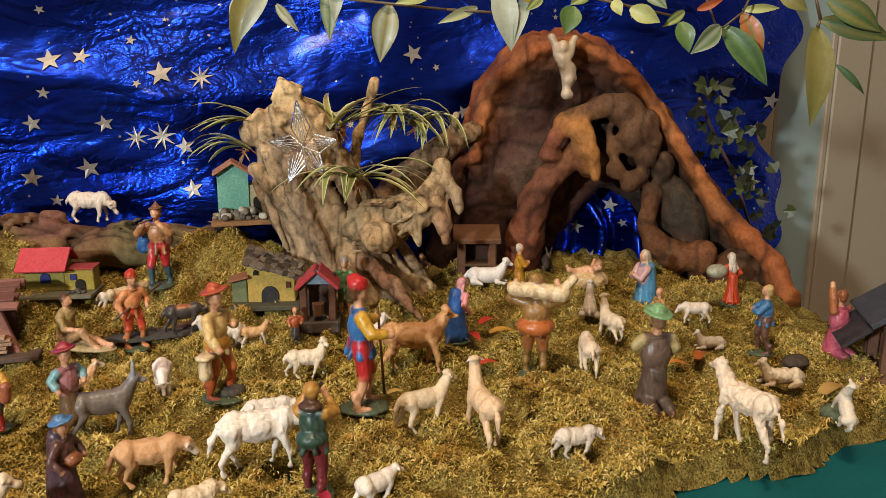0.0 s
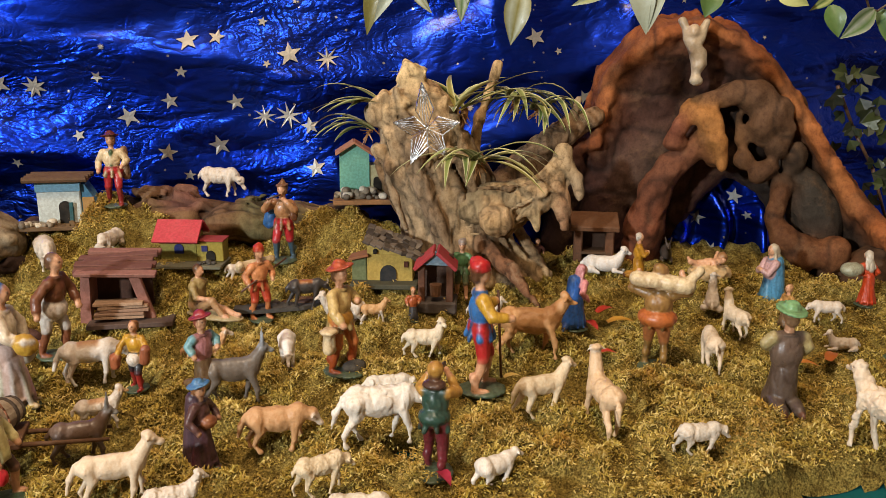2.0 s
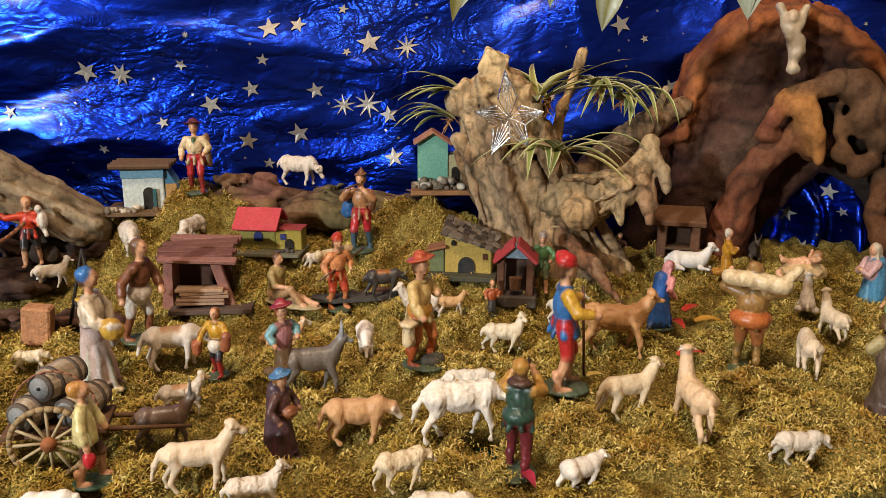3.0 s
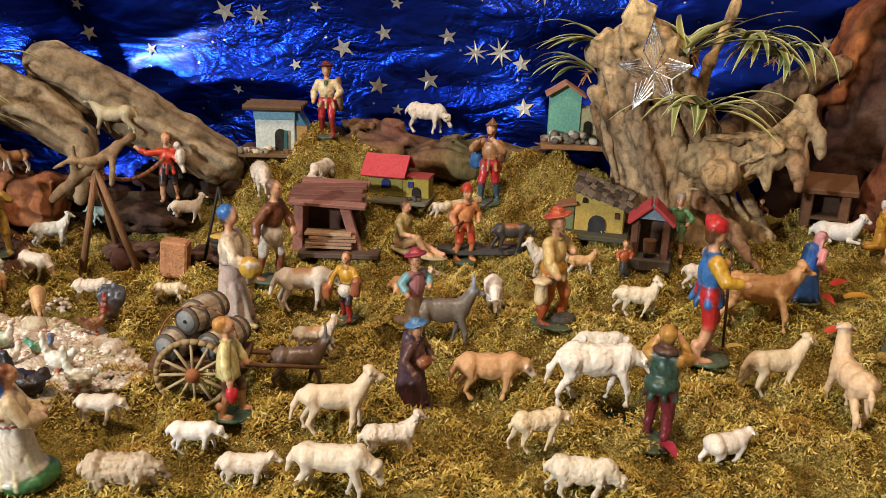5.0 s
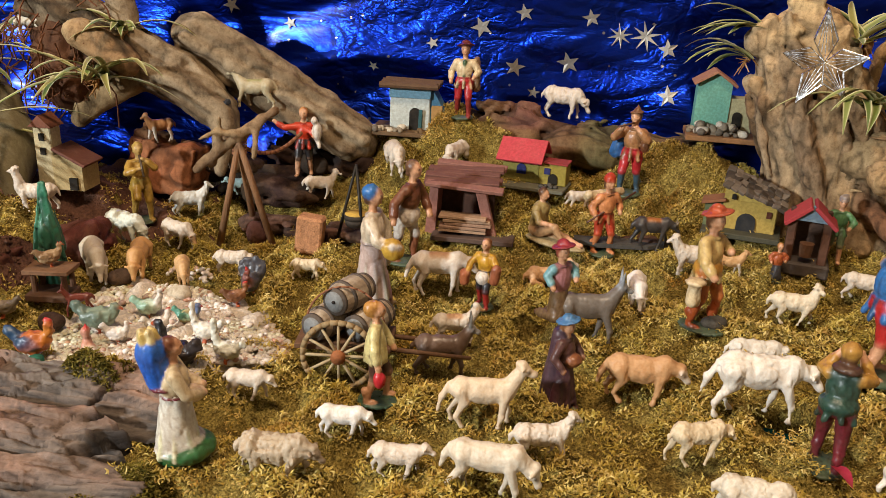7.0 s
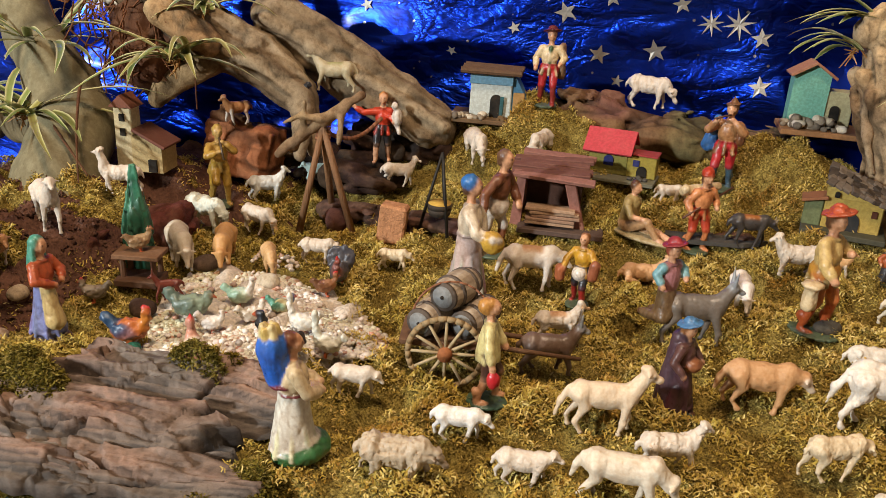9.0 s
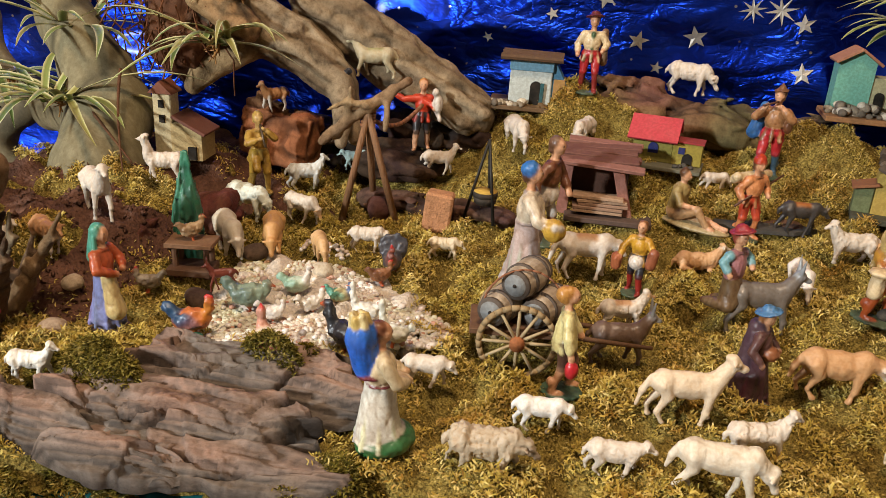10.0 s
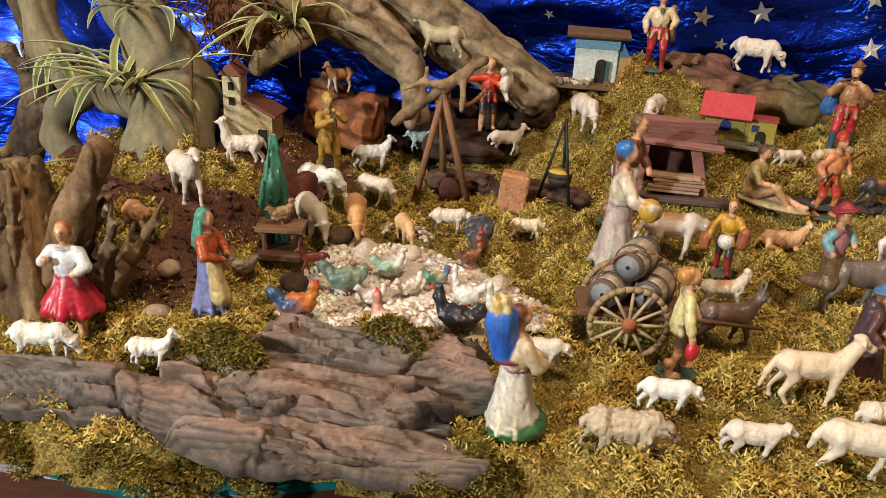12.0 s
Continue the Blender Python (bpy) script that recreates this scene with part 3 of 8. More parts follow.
for x, z, r, n in ((-0.326, 0.281, 0.014, 5), (-0.284, 0.276, 0.015, 8), (-0.431, 0.296, 0.012, 5), (-0.452, 0.228, 0.010, 5), (-0.383, 0.226, 0.010, 5),
                   (-0.352, 0.209, 0.014, 8), (-0.325, 0.210, 0.017, 8), (-0.300, 0.198, 0.011, 5), (-0.403, 0.176, 0.013, 5), (-0.292, 0.149, 0.012, 5)):
    star_on_foil(x, z, r, n, 12, 0.42 if n == 5 else 0.28)
for x, z, r, n in ((-0.437, 0.141, 0.007, 5), (-0.459, 0.168, 0.011, 5), (-0.403, 0.300, 0.009, 5), (-0.437, 0.261, 0.007, 5), (-0.358, 0.318, 0.006, 5),
                   (0.485, 0.236, 0.014, 5), (0.466, 0.195, 0.012, 5), (0.462, 0.116, 0.014, 5), (0.222, 0.108, 0.010, 5), (0.177, 0.079, 0.011, 5)):
    star_on_foil(x, z, r, n, -9)
for x, z, r, n in ((0.236, 0.087, 0.006, 5), (0.195, 0.041, 0.011, 8), (-0.038, 0.303, 0.013, 5), (0.026, 0.230, 0.009, 5), (-0.626, 0.247, 0.013, 5),
                   (-0.590, 0.244, 0.013, 8), (-0.713, 0.202, 0.008, 5), (-0.780, 0.219, 0.010, 5), (-0.498, 0.210, 0.012, 5), (-0.548, 0.190, 0.007, 5), (-0.613, 0.160, 0.006, 5)):
    star_on_foil(x, z, r, n, 25)
rng = random.Random(12)
for i in range(34):
    x, z = rng.uniform(-1.25, 0.46), rng.uniform(0.06, 0.50)
    star_on_foil(x, z, rng.choice((0.003, 0.004, 0.005, 0.007)), rng.choice((5, 5, 5, 8)), rng.uniform(0, 70))


def room():
    """Plain walls close the room; the table stands before one of them."""
    d = pose(0, 0, 0, 0, 0, math.degrees(TURN_TABLE) - 3.4)
    back = Bits().box(0.0, 1.14, -0.80, 5.0, 0.10, 2.6)
    thing("wall_back", back.mesh("wall_back", M_WALL), d, "pale painted wall behind the foil", "wall", kind="structure")
    thing("wall_front", Bits().box(0.0, -2.6, -0.80, 5.0, 0.10, 2.6).mesh("wall_front", M_CEIL), d, "plain plaster wall", "wall", kind="structure")
    for n, x in (("wall_left", -2.55), ("wall_right", 2.55)):
        thing(n, Bits().box(x, -0.7, -0.80, 0.10, 4.0, 2.6).mesh(n, M_CEIL), d, "plain plaster wall", "wall", kind="structure")
    thing("floor", Bits().box(0, -0.7, -0.86, 5.2, 4.2, 0.06).mesh("floor", M_FLOOR), d, "brown floor", "floor", kind="structure")
    thing("ceiling", Bits().box(0, -0.7, 1.80, 5.2, 4.2, 0.06).mesh("ceiling", M_CEIL), d, "plain ceiling", "ceiling", kind="structure")


room()


def table():
    m = Matrix.Translation(TO) @ pose(0, 0, 0, 0, 0, math.degrees(TURN_TABLE)) @ pose(-0.10, 0.020, 0, 0, 0, -2.6)
    root = thing("table", None, m, "dark wooden table with a teal cloth under the crib", "table")
    part("tabletop", Bits().box(0.50, 0.360, -0.060, 1.36, 0.72, 0.042, edge=0.004).mesh("tabletop", M_DARKWOOD), root, "dark stained wooden top")
    part("apron_board", Bits().box(0.50, 0.02, -0.150, 1.30, 0.022, 0.088, edge=0.003).mesh("apron_board", M_DARKWOOD), root)
    for x in (-0.12, 1.12):
        for y in (0.05, 0.68):
            part("leg", Bits().box(x, y, -0.80, 0.06, 0.06, 0.74).mesh("leg", M_DARKWOOD), root)
    # cloth with a wavy hanging front edge
    us, ss = np.arange(-0.175, 1.18, 0.008), np.arange(0, 0.72, 0.008)
    U, S = np.meshgrid(us, ss, indexing="ij")
    drop = 0.010 * np.clip(np.sin(9.5 * U + 1.1), 0, 1) + 0.026 * sm(0.30, 0.75, U) + 0.005 * sm(0.2, 0.4, U) * np.sin(41 * U)
    front = 0.026 - 0.030 * sm(0.0, 0.5, drop * 40)
    Y = np.where(S < drop, front, S - drop + front)
    Z = np.where(S < drop, -0.0165 - (drop - S), -0.0155) + 0.0016 * np.sin(60 * U + 9 * S)
    X = np.stack([U, Y, Z], -1)
    n, k = U.shape
    i = np.arange(n * k).reshape(n, k)
    f = np.stack([i[:-1, :-1], i[1:, :-1], i[1:, 1:], i[:-1, 1:]], -1).reshape(-1, 4)
    thing("tablecloth", mesh_from("tablecloth", X.reshape(-1, 3), f, M_CLOTH), m, "teal cloth spread over the table, showing at the edges", "cloth")


table()


def door():
    """A painted door casing beside the foil."""
    d = pose(0, 0, 0, 0, 0, math.degrees(TURN_TABLE) - 3.4)
    root = thing("door_1", None, d, "pale green-grey painted panelled door in a cream casing", "door", kind="structure")
    part("casing", Bits().box(0.888, 1.080, -0.80, 0.062, 0.020, 2.10).mesh("casing", plain("cream_paint", rgb("bba988"), 0.5, vary=0.08, scale=6)), root, "cream painted door casing")
    part("door_stile", Bits().box(1.072, 1.082, -0.80, 0.07, 0.016, 2.08).mesh("door_stile", M_WALL), root)
    part("door_panel", Bits().box(0.978, 1.086, -0.80, 0.120, 0.008, 2.08).mesh("door_panel", plain("door_paint", rgb("8a9c9a"), 0.45, vary=0.06, scale=6)), root, "pale grey-green door panel")
    part("panel_bead", Bits().box(0.926, 1.080, -0.80, 0.010, 0.010, 2.08).box(1.030, 1.080, -0.80, 0.010, 0.010, 2.08).mesh("panel_bead", M_WALL), root)


door()


# ---- driftwood, roots and bark ----
GREY, TAN, DARK, RUST, CLAY = rgb("8d7c64"), rgb("a58a63"), rgb("4a3626"), rgb("8a4a22"), rgb("a0562a")
PALE = rgb("b9a27a")


def wood(name, prims, step, label, category, material, k=0.009, rough=((28.0, 0.0034), (75.0, 0.0018), (-38.0, 0.0030), (-90.0, 0.0018), (210.0, 0.0007)), seed=3, tau=0.010, grain=(1, 1, 0.35), parts=None):
    """A gnarled piece of wood; its origin lies at the foot."""
    groups = parts or [("", prims)]
    pts = np.array([p[1] for _, g in groups for p in g])
    o = np.array([pts[:, 0].mean(), pts[:, 1].mean(), pts[:, 2].min()])
    root = thing(name, None, Matrix.Translation(o), label, category) if parts else None
    for i, (n, g) in enumerate(groups):
        moved = [(p[0], p[1] - o, p[2] - o, p[3] * 0.9, p[4] * 0.9, p[5]) if p[0] == "cap" else (p[0], p[1] - o, *p[2:]) for p in g]
        me = sculpt(n or name, moved, material, step, k, tau, rough, seed=seed + i, shade_stain=0.6, grain=grain)
        if parts:
            part(n, me, root)
        else:
            root = thing(name, me, Matrix.Translation(o), label, category)
    return root



def root_stump():
    limb, rear, twig = [], [], []
    p = limbs([(-0.128, 0.895, 0.02), (-0.146, 0.872, 0.085), (-0.160, 0.862, 0.150), (-0.176, 0.862, 0.205), (-0.172, 0.868, 0.232)], [0.046, 0.034, 0.028, 0.026, 0.026], GREY)
    p += limbs([(-0.120, 0.880, 0.150), (-0.138, 0.875, 0.200), (-0.150, 0.876, 0.240)], [0.026, 0.024, 0.022], rgb("8a6a4c"))
    p += limbs([(-0.085, 0.905, 0.02), (-0.095, 0.885, 0.095), (-0.105, 0.875, 0.150)], [0.050, 0.040, 0.026], rgb("77583f"))
    limb += limbs([(-0.110, 0.862, 0.122), (-0.062, 0.850, 0.122), (-0.022, 0.850, 0.142), (-0.004, 0.852, 0.166), (0.000, 0.854, 0.186)], [0.026, 0.025, 0.021, 0.017, 0.013], rgb("96805f"))
    limb += limbs([(0.000, 0.850, 0.178), (0.014, 0.846, 0.158), (0.019, 0.842, 0.142)], [0.012, 0.008, 0.007], GREY)
    limb += limbs([(-0.008, 0.846, 0.150), (0.002, 0.838, 0.124), (0.004, 0.836, 0.108)], [0.014, 0.009, 0.005], rgb("8a6a50"))
    limb += limbs([(-0.030, 0.838, 0.126), (-0.026, 0.830, 0.106)], [0.008, 0.003], PALE)
    limb += [ell((-0.068, 0.828, 0.114), (0.020, 0.016, 0.018), rgb("8f7250")), ell((-0.074, 0.818, 0.112), (0.010, 0.008, 0.010), rgb("a58a63"))]
    p += [ell((-0.178, 0.858, 0.228), (0.024, 0.022, 0.010), PALE, (0, -24, 0))]
    p += [block((-0.166, 0.868, 0.262), (0.013, 0.012, 0.012), PALE, (0, 22, 10)), block((-0.196, 0.850, 0.232), (0.012, 0.010, 0.010), rgb("b59a74"), (0, -30, 20)), block((-0.140, 0.866, 0.236), (0.014, 0.012, 0.007), rgb("a58a66"), (0, 12, 0))]
    p += limbs([(-0.182, 0.856, 0.212), (-0.203, 0.848, 0.220), (-0.207, 0.846, 0.226)], [0.016, 0.012, 0.009], GREY)
    p += limbs([(-0.176, 0.846, 0.222), (-0.180, 0.842, 0.250)], [0.007, 0.004], GREY)
    p += limbs([(-0.170, 0.840, 0.205), (-0.150, 0.834, 0.150), (-0.132, 0.836, 0.105), (-0.112, 0.840, 0.050)], [0.012, 0.013, 0.013, 0.016], rgb("7a6650"))
    p += limbs([(-0.088, 0.842, 0.085), (-0.052, 0.815, 0.066), (-0.020, 0.792, 0.030)], [0.014, 0.010, 0.006], rgb("6b4a34"))
    p += limbs([(-0.150, 0.862, 0.070), (-0.178, 0.845, 0.050), (-0.195, 0.840, 0.040)], [0.024, 0.016, 0.010], GREY)
    p += limbs([(-0.120, 0.850, 0.060), (-0.120, 0.832, 0.036)], [0.022, 0.014], GREY)
    rear += limbs([(-0.090, 0.905, 0.110), (-0.040, 0.945, 0.160), (0.008, 0.966, 0.200), (0.036, 0.972, 0.212)], [0.032, 0.026, 0.020, 0.016], rgb("7a6148"))
    rear += limbs([(0.010, 0.962, 0.208), (0.016, 0.958, 0.234)], [0.009, 0.006], GREY)
    twig += limbs([(-0.105, 0.890, 0.150), (-0.094, 0.898, 0.215), (-0.076, 0.912, 0.272)], [0.009, 0.0075, 0.007], TAN)
    twig += limbs([(-0.120, 0.866, 0.170), (-0.108, 0.866, 0.228)], [0.006, 0.005], rgb("9a6b46"))
    twig += limbs([(-0.194, 0.852, 0.205), (-0.188, 0.852, 0.150), (-0.170, 0.850, 0.095)], [0.005, 0.006, 0.005], GREY)
    twig += limbs([(-0.205, 0.850, 0.190), (-0.180, 0.852, 0.130)], [0.003, 0.004], rgb("7d6248"))
    p += [ell((-0.112, 0.884, 0.095), (0.054, 0.034, 0.105), rgb("8a7558"), (0, -12, 0)), ell((-0.156, 0.868, 0.205), (0.046, 0.028, 0.048), rgb("98825f"), (0, -24, 0)), ell((-0.100, 0.872, 0.035), (0.080, 0.042, 0.045), rgb("7a644a"))]
    limb += [cap((-0.105, 0.866, 0.118), (-0.028, 0.852, 0.138), 0.034, 0.026, rgb("8f7a5a"))]
    # long twisted ridges up the trunk and along the side limb
    rng = random.Random(17)
    tones = ("b39a78", "6a523a", "947c5c", "5a4430", "a88e6a")
    for i in range(17):
        a = radians(-172 + 164 * i / 16)
        w = a + rng.uniform(-0.25, 0.25)
        foot = (-0.094 + 0.082 * math.cos(a), 0.880 + 0.050 * math.sin(a), rng.uniform(0.02, 0.05))
        waist = (-0.118 + 0.052 * math.cos(a), 0.884 + 0.036 * math.sin(a), 0.105 + rng.uniform(-0.02, 0.02))
        top = (-0.156 + 0.050 * math.cos(w), 0.868 + 0.032 * math.sin(w), rng.uniform(0.165, 0.225))
        r = rng.uniform(0.006, 0.011)
        p += limbs([foot, waist, top], [r * 1.3, r, r * 0.8], rgb(tones[i % 5]))
    for i in range(5):
        a = radians(-150 + 200 * i / 4)
        c, q = 0.034 * math.sin(a), 0.032 * math.cos(a)
        r = rng.uniform(0.003, 0.005)
        limb += limbs([(-0.100, 0.864 - abs(q) * 0.9, 0.120 + c), (-0.060, 0.852 - abs(q) * 0.9, 0.124 + c * 0.9), (-0.018, 0.850 - abs(q) * 0.6, 0.146 + c * 0.6)], [r, r, r * 0.8], rgb(tones[(i + 2) % 5]))
    groups = [(n, [(q[0], q[1], q[2], q[3] * 0.88, q[4] * 0.88, tuple(1.4 * c for c in q[5])) if q[0] == "cap" else (*q[:5], tuple(1.4 * c for c in q[5])) for q in g]) for n, g in (("trunk", p), ("side_limb", limb), ("rear_limb", rear), ("dead_twig", twig))]
    return wood("root_stump", None, 0.0024, "gnarled grey-brown tree root with cut limbs and knots", "tree root", M_ROOT, k=0.0045, tau=0.004, rough=((36.0, 0.0016), (100.0, 0.0014), (-60.0, 0.0018), (-120.0, 0.0012), (240.0, 0.0011)), grain=(1, 1, 0.5), parts=groups)


root_stump()


def cave():
    """A curved bark shell: its rim, the hollow behind it and the back of it, with a knotted burl inside."""
    rim = [(0.036, 0.968, 0.176), (0.046, 0.980, 0.215), (0.056, 0.988, 0.256), (0.080, 0.975, 0.283), (0.108, 0.962, 0.306), (0.150, 0.966, 0.318), (0.190, 0.965, 0.300), (0.226, 0.962, 0.270), (0.252, 0.957, 0.238), (0.276, 0.952, 0.203), (0.300, 0.946, 0.165), (0.326, 0.940, 0.126), (0.352, 0.908, 0.098), (0.374, 0.878, 0.072), (0.384, 0.850, 0.040), (0.388, 0.832, 0.008)]
    gap = np.array([(0.100, 1.030, 0.010), (0.136, 1.030, 0.078), (0.166, 1.030, 0.116), (0.199, 1.030, 0.150), (0.230, 1.030, 0.142), (0.260, 1.030, 0.118), (0.280, 1.030, 0.080), (0.300, 1.030, 0.054), (0.330, 1.020, 0.010)])
    mid = np.array((0.175, 1.030, 0.165))
    p = []
    rng = random.Random(3)
    for i, (a, b) in enumerate(zip(rim[:-1], rim[1:])):
        wide = 0.0046 + 0.0058 * sm(4, 11, i)
        p.append(cap(a, b, wide, wide, rgb(rng.choice(("b06a38", "a35c30", "bd7a44")))))
    fine = [tuple(np.array(a) * (1 - t) + np.array(b) * t) for a, b in zip(rim[:-1], rim[1:]) for t in (0, 0.25, 0.5, 0.75)] + [rim[-1]]
    for i, a in enumerate(fine):
        a = np.array(a)
        t = i / (len(fine) - 1)
        k = t * (len(gap) - 1)
        j = min(int(k), len(gap) - 2)
        c = gap[j] * (1 - k + j) + gap[j + 1] * (k - j)
        b = a * 0.62 + c * 0.38
        b[1] = 1.012
        # inner tones darkened: the shade of a deeper hollow is put into the colour
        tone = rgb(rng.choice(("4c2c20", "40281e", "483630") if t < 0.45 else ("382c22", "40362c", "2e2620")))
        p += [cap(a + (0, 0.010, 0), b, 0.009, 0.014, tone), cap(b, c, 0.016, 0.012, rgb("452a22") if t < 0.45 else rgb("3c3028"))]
        o = a + (a - mid) * (0.10 if t < 0.8 else 0.03) + (0, 0.046, 0)
        p.append(cap(a + (0, 0.006, 0), o, 0.0085, 0.007, rgb(rng.choice(("8a4c26", "7d4220", "9c5c30")))))
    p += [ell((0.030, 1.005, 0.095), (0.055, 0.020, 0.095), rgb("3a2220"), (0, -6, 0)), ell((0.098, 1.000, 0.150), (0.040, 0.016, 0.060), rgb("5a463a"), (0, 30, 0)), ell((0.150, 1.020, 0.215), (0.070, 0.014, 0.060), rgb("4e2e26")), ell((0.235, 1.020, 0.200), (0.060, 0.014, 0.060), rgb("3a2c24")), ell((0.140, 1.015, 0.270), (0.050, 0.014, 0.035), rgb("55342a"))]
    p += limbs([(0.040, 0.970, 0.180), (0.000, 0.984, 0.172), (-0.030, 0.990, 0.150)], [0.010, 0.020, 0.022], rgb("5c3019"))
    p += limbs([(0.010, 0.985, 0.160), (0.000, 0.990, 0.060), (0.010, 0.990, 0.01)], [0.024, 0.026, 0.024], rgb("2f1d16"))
    # the arched limb and its hollow burl
    shell, p = p, []
    p += limbs([(0.098, 0.985, 0.012), (0.100, 0.970, 0.080), (0.110, 0.965, 0.128)], [0.030, 0.026, 0.022], rgb("70402a"))
    p += limbs([(0.110, 0.965, 0.128), (0.126, 0.962, 0.156), (0.150, 0.962, 0.176)], [0.023, 0.021, 0.020], rgb("6e4632"))
    p += [ell((0.131, 0.944, 0.206), (0.011, 0.010, 0.014), rgb("7e4a38"), (0, 20, 0)), ell((0.128, 0.952, 0.188), (0.017, 0.014, 0.014), rgb("70442e"))]
    p += limbs([(0.140, 0.952, 0.226), (0.160, 0.944, 0.214), (0.174, 0.938, 0.190), (0.180, 0.940, 0.162)], [0.012, 0.015, 0.012, 0.010], rgb("a8743e"))
    p += limbs([(0.164, 0.956, 0.190), (0.172, 0.956, 0.172)], [0.022, 0.018], rgb("6e462a"))
    # a near-black egg stands in for the shade in the burl's hollow
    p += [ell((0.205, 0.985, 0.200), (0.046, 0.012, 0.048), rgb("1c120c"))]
    p += limbs([(0.150, 0.955, 0.232), (0.187, 0.950, 0.243), (0.212, 0.950, 0.240), (0.236, 0.950, 0.226), (0.250, 0.952, 0.196)], [0.012, 0.013, 0.015, 0.013, 0.012], rgb("5e4430"))
    p += [ell((0.226, 0.945, 0.212), (0.016, 0.013, 0.020), rgb("664a34"), (0, 30, 0)), ell((0.240, 0.950, 0.184), (0.014, 0.014, 0.018), rgb("44301f")), ell((0.264, 0.958, 0.170), (0.016, 0.016, 0.022), rgb("3e3022")), ell((0.228, 0.948, 0.156), (0.020, 0.014, 0.014), rgb("523824"), (0, -30, 0)), ell((0.252, 0.952, 0.140), (0.016, 0.014, 0.016), rgb("382a1e")), ell((0.205, 0.950, 0.168), (0.014, 0.010, 0.012), rgb("5a3c24"), (0, 40, 0))]
    p += limbs([(0.196, 0.958, 0.218), (0.200, 0.956, 0.190), (0.206, 0.958, 0.172)], [0.004, 0.006, 0.004], rgb("60442a")) + limbs([(0.212, 0.952, 0.206), (0.222, 0.950, 0.188)], [0.006, 0.005], rgb("4a3420"))
    p += limbs([(0.246, 0.942, 0.132), (0.240, 0.938, 0.106), (0.252, 0.932, 0.082), (0.278, 0.926, 0.066)], [0.012, 0.010, 0.013, 0.018], rgb("5c3a22"))
    p += [ell((0.304, 0.918, 0.070), (0.014, 0.013, 0.018), rgb("7a4e30"), (0, 20, 0)), ell((0.308, 0.910, 0.072), (0.008, 0.006, 0.011), rgb("6a4428"), (0, 20, 0)), ell((0.290, 0.965, 0.115), (0.028, 0.026, 0.055), rgb("34302a"), (0, -28, 0)), ell((0.312, 0.940, 0.030), (0.022, 0.022, 0.030), rgb("30281f")), ell((0.350, 0.915, 0.030), (0.034, 0.045, 0.050), rgb("4a3626"))]
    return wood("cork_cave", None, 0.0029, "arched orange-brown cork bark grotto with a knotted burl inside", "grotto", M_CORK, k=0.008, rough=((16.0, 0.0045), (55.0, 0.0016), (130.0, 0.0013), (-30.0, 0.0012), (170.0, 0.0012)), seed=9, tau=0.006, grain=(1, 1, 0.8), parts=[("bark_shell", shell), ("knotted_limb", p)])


cave()


def ridges(points, radii, n, tones, seed):
    """Long ridges and grooves of old wood round a limb."""
    rng = random.Random(seed)
    d = (Vector(points[-1]) - Vector(points[0])).normalized()
    side = d.cross(Vector((0, 0, 1))).normalized()
    up = side.cross(d)
    out = []
    for i in range(n):
        a = 2 * math.pi * i / n + rng.uniform(-0.2, 0.2)
        first, last = rng.choice(((0, len(points)), (0, len(points)), (0, len(points) - 1), (1, len(points))))
        path = []
        for k in range(first, last):
            w = a + 0.18 * k
            path.append(tuple(Vector(points[k]) + (side * math.cos(w) + up * math.sin(w)) * radii[k] * 0.94))
        if len(path) > 1:
            out += limbs(path, [radii[k] * rng.uniform(0.20, 0.34) for k in range(first, last)], rgb(rng.choice(tones)))
    return out


OLD_WOOD = ("a8967a", "6e5c46", "8f7d64", "54432f", "b5a488")


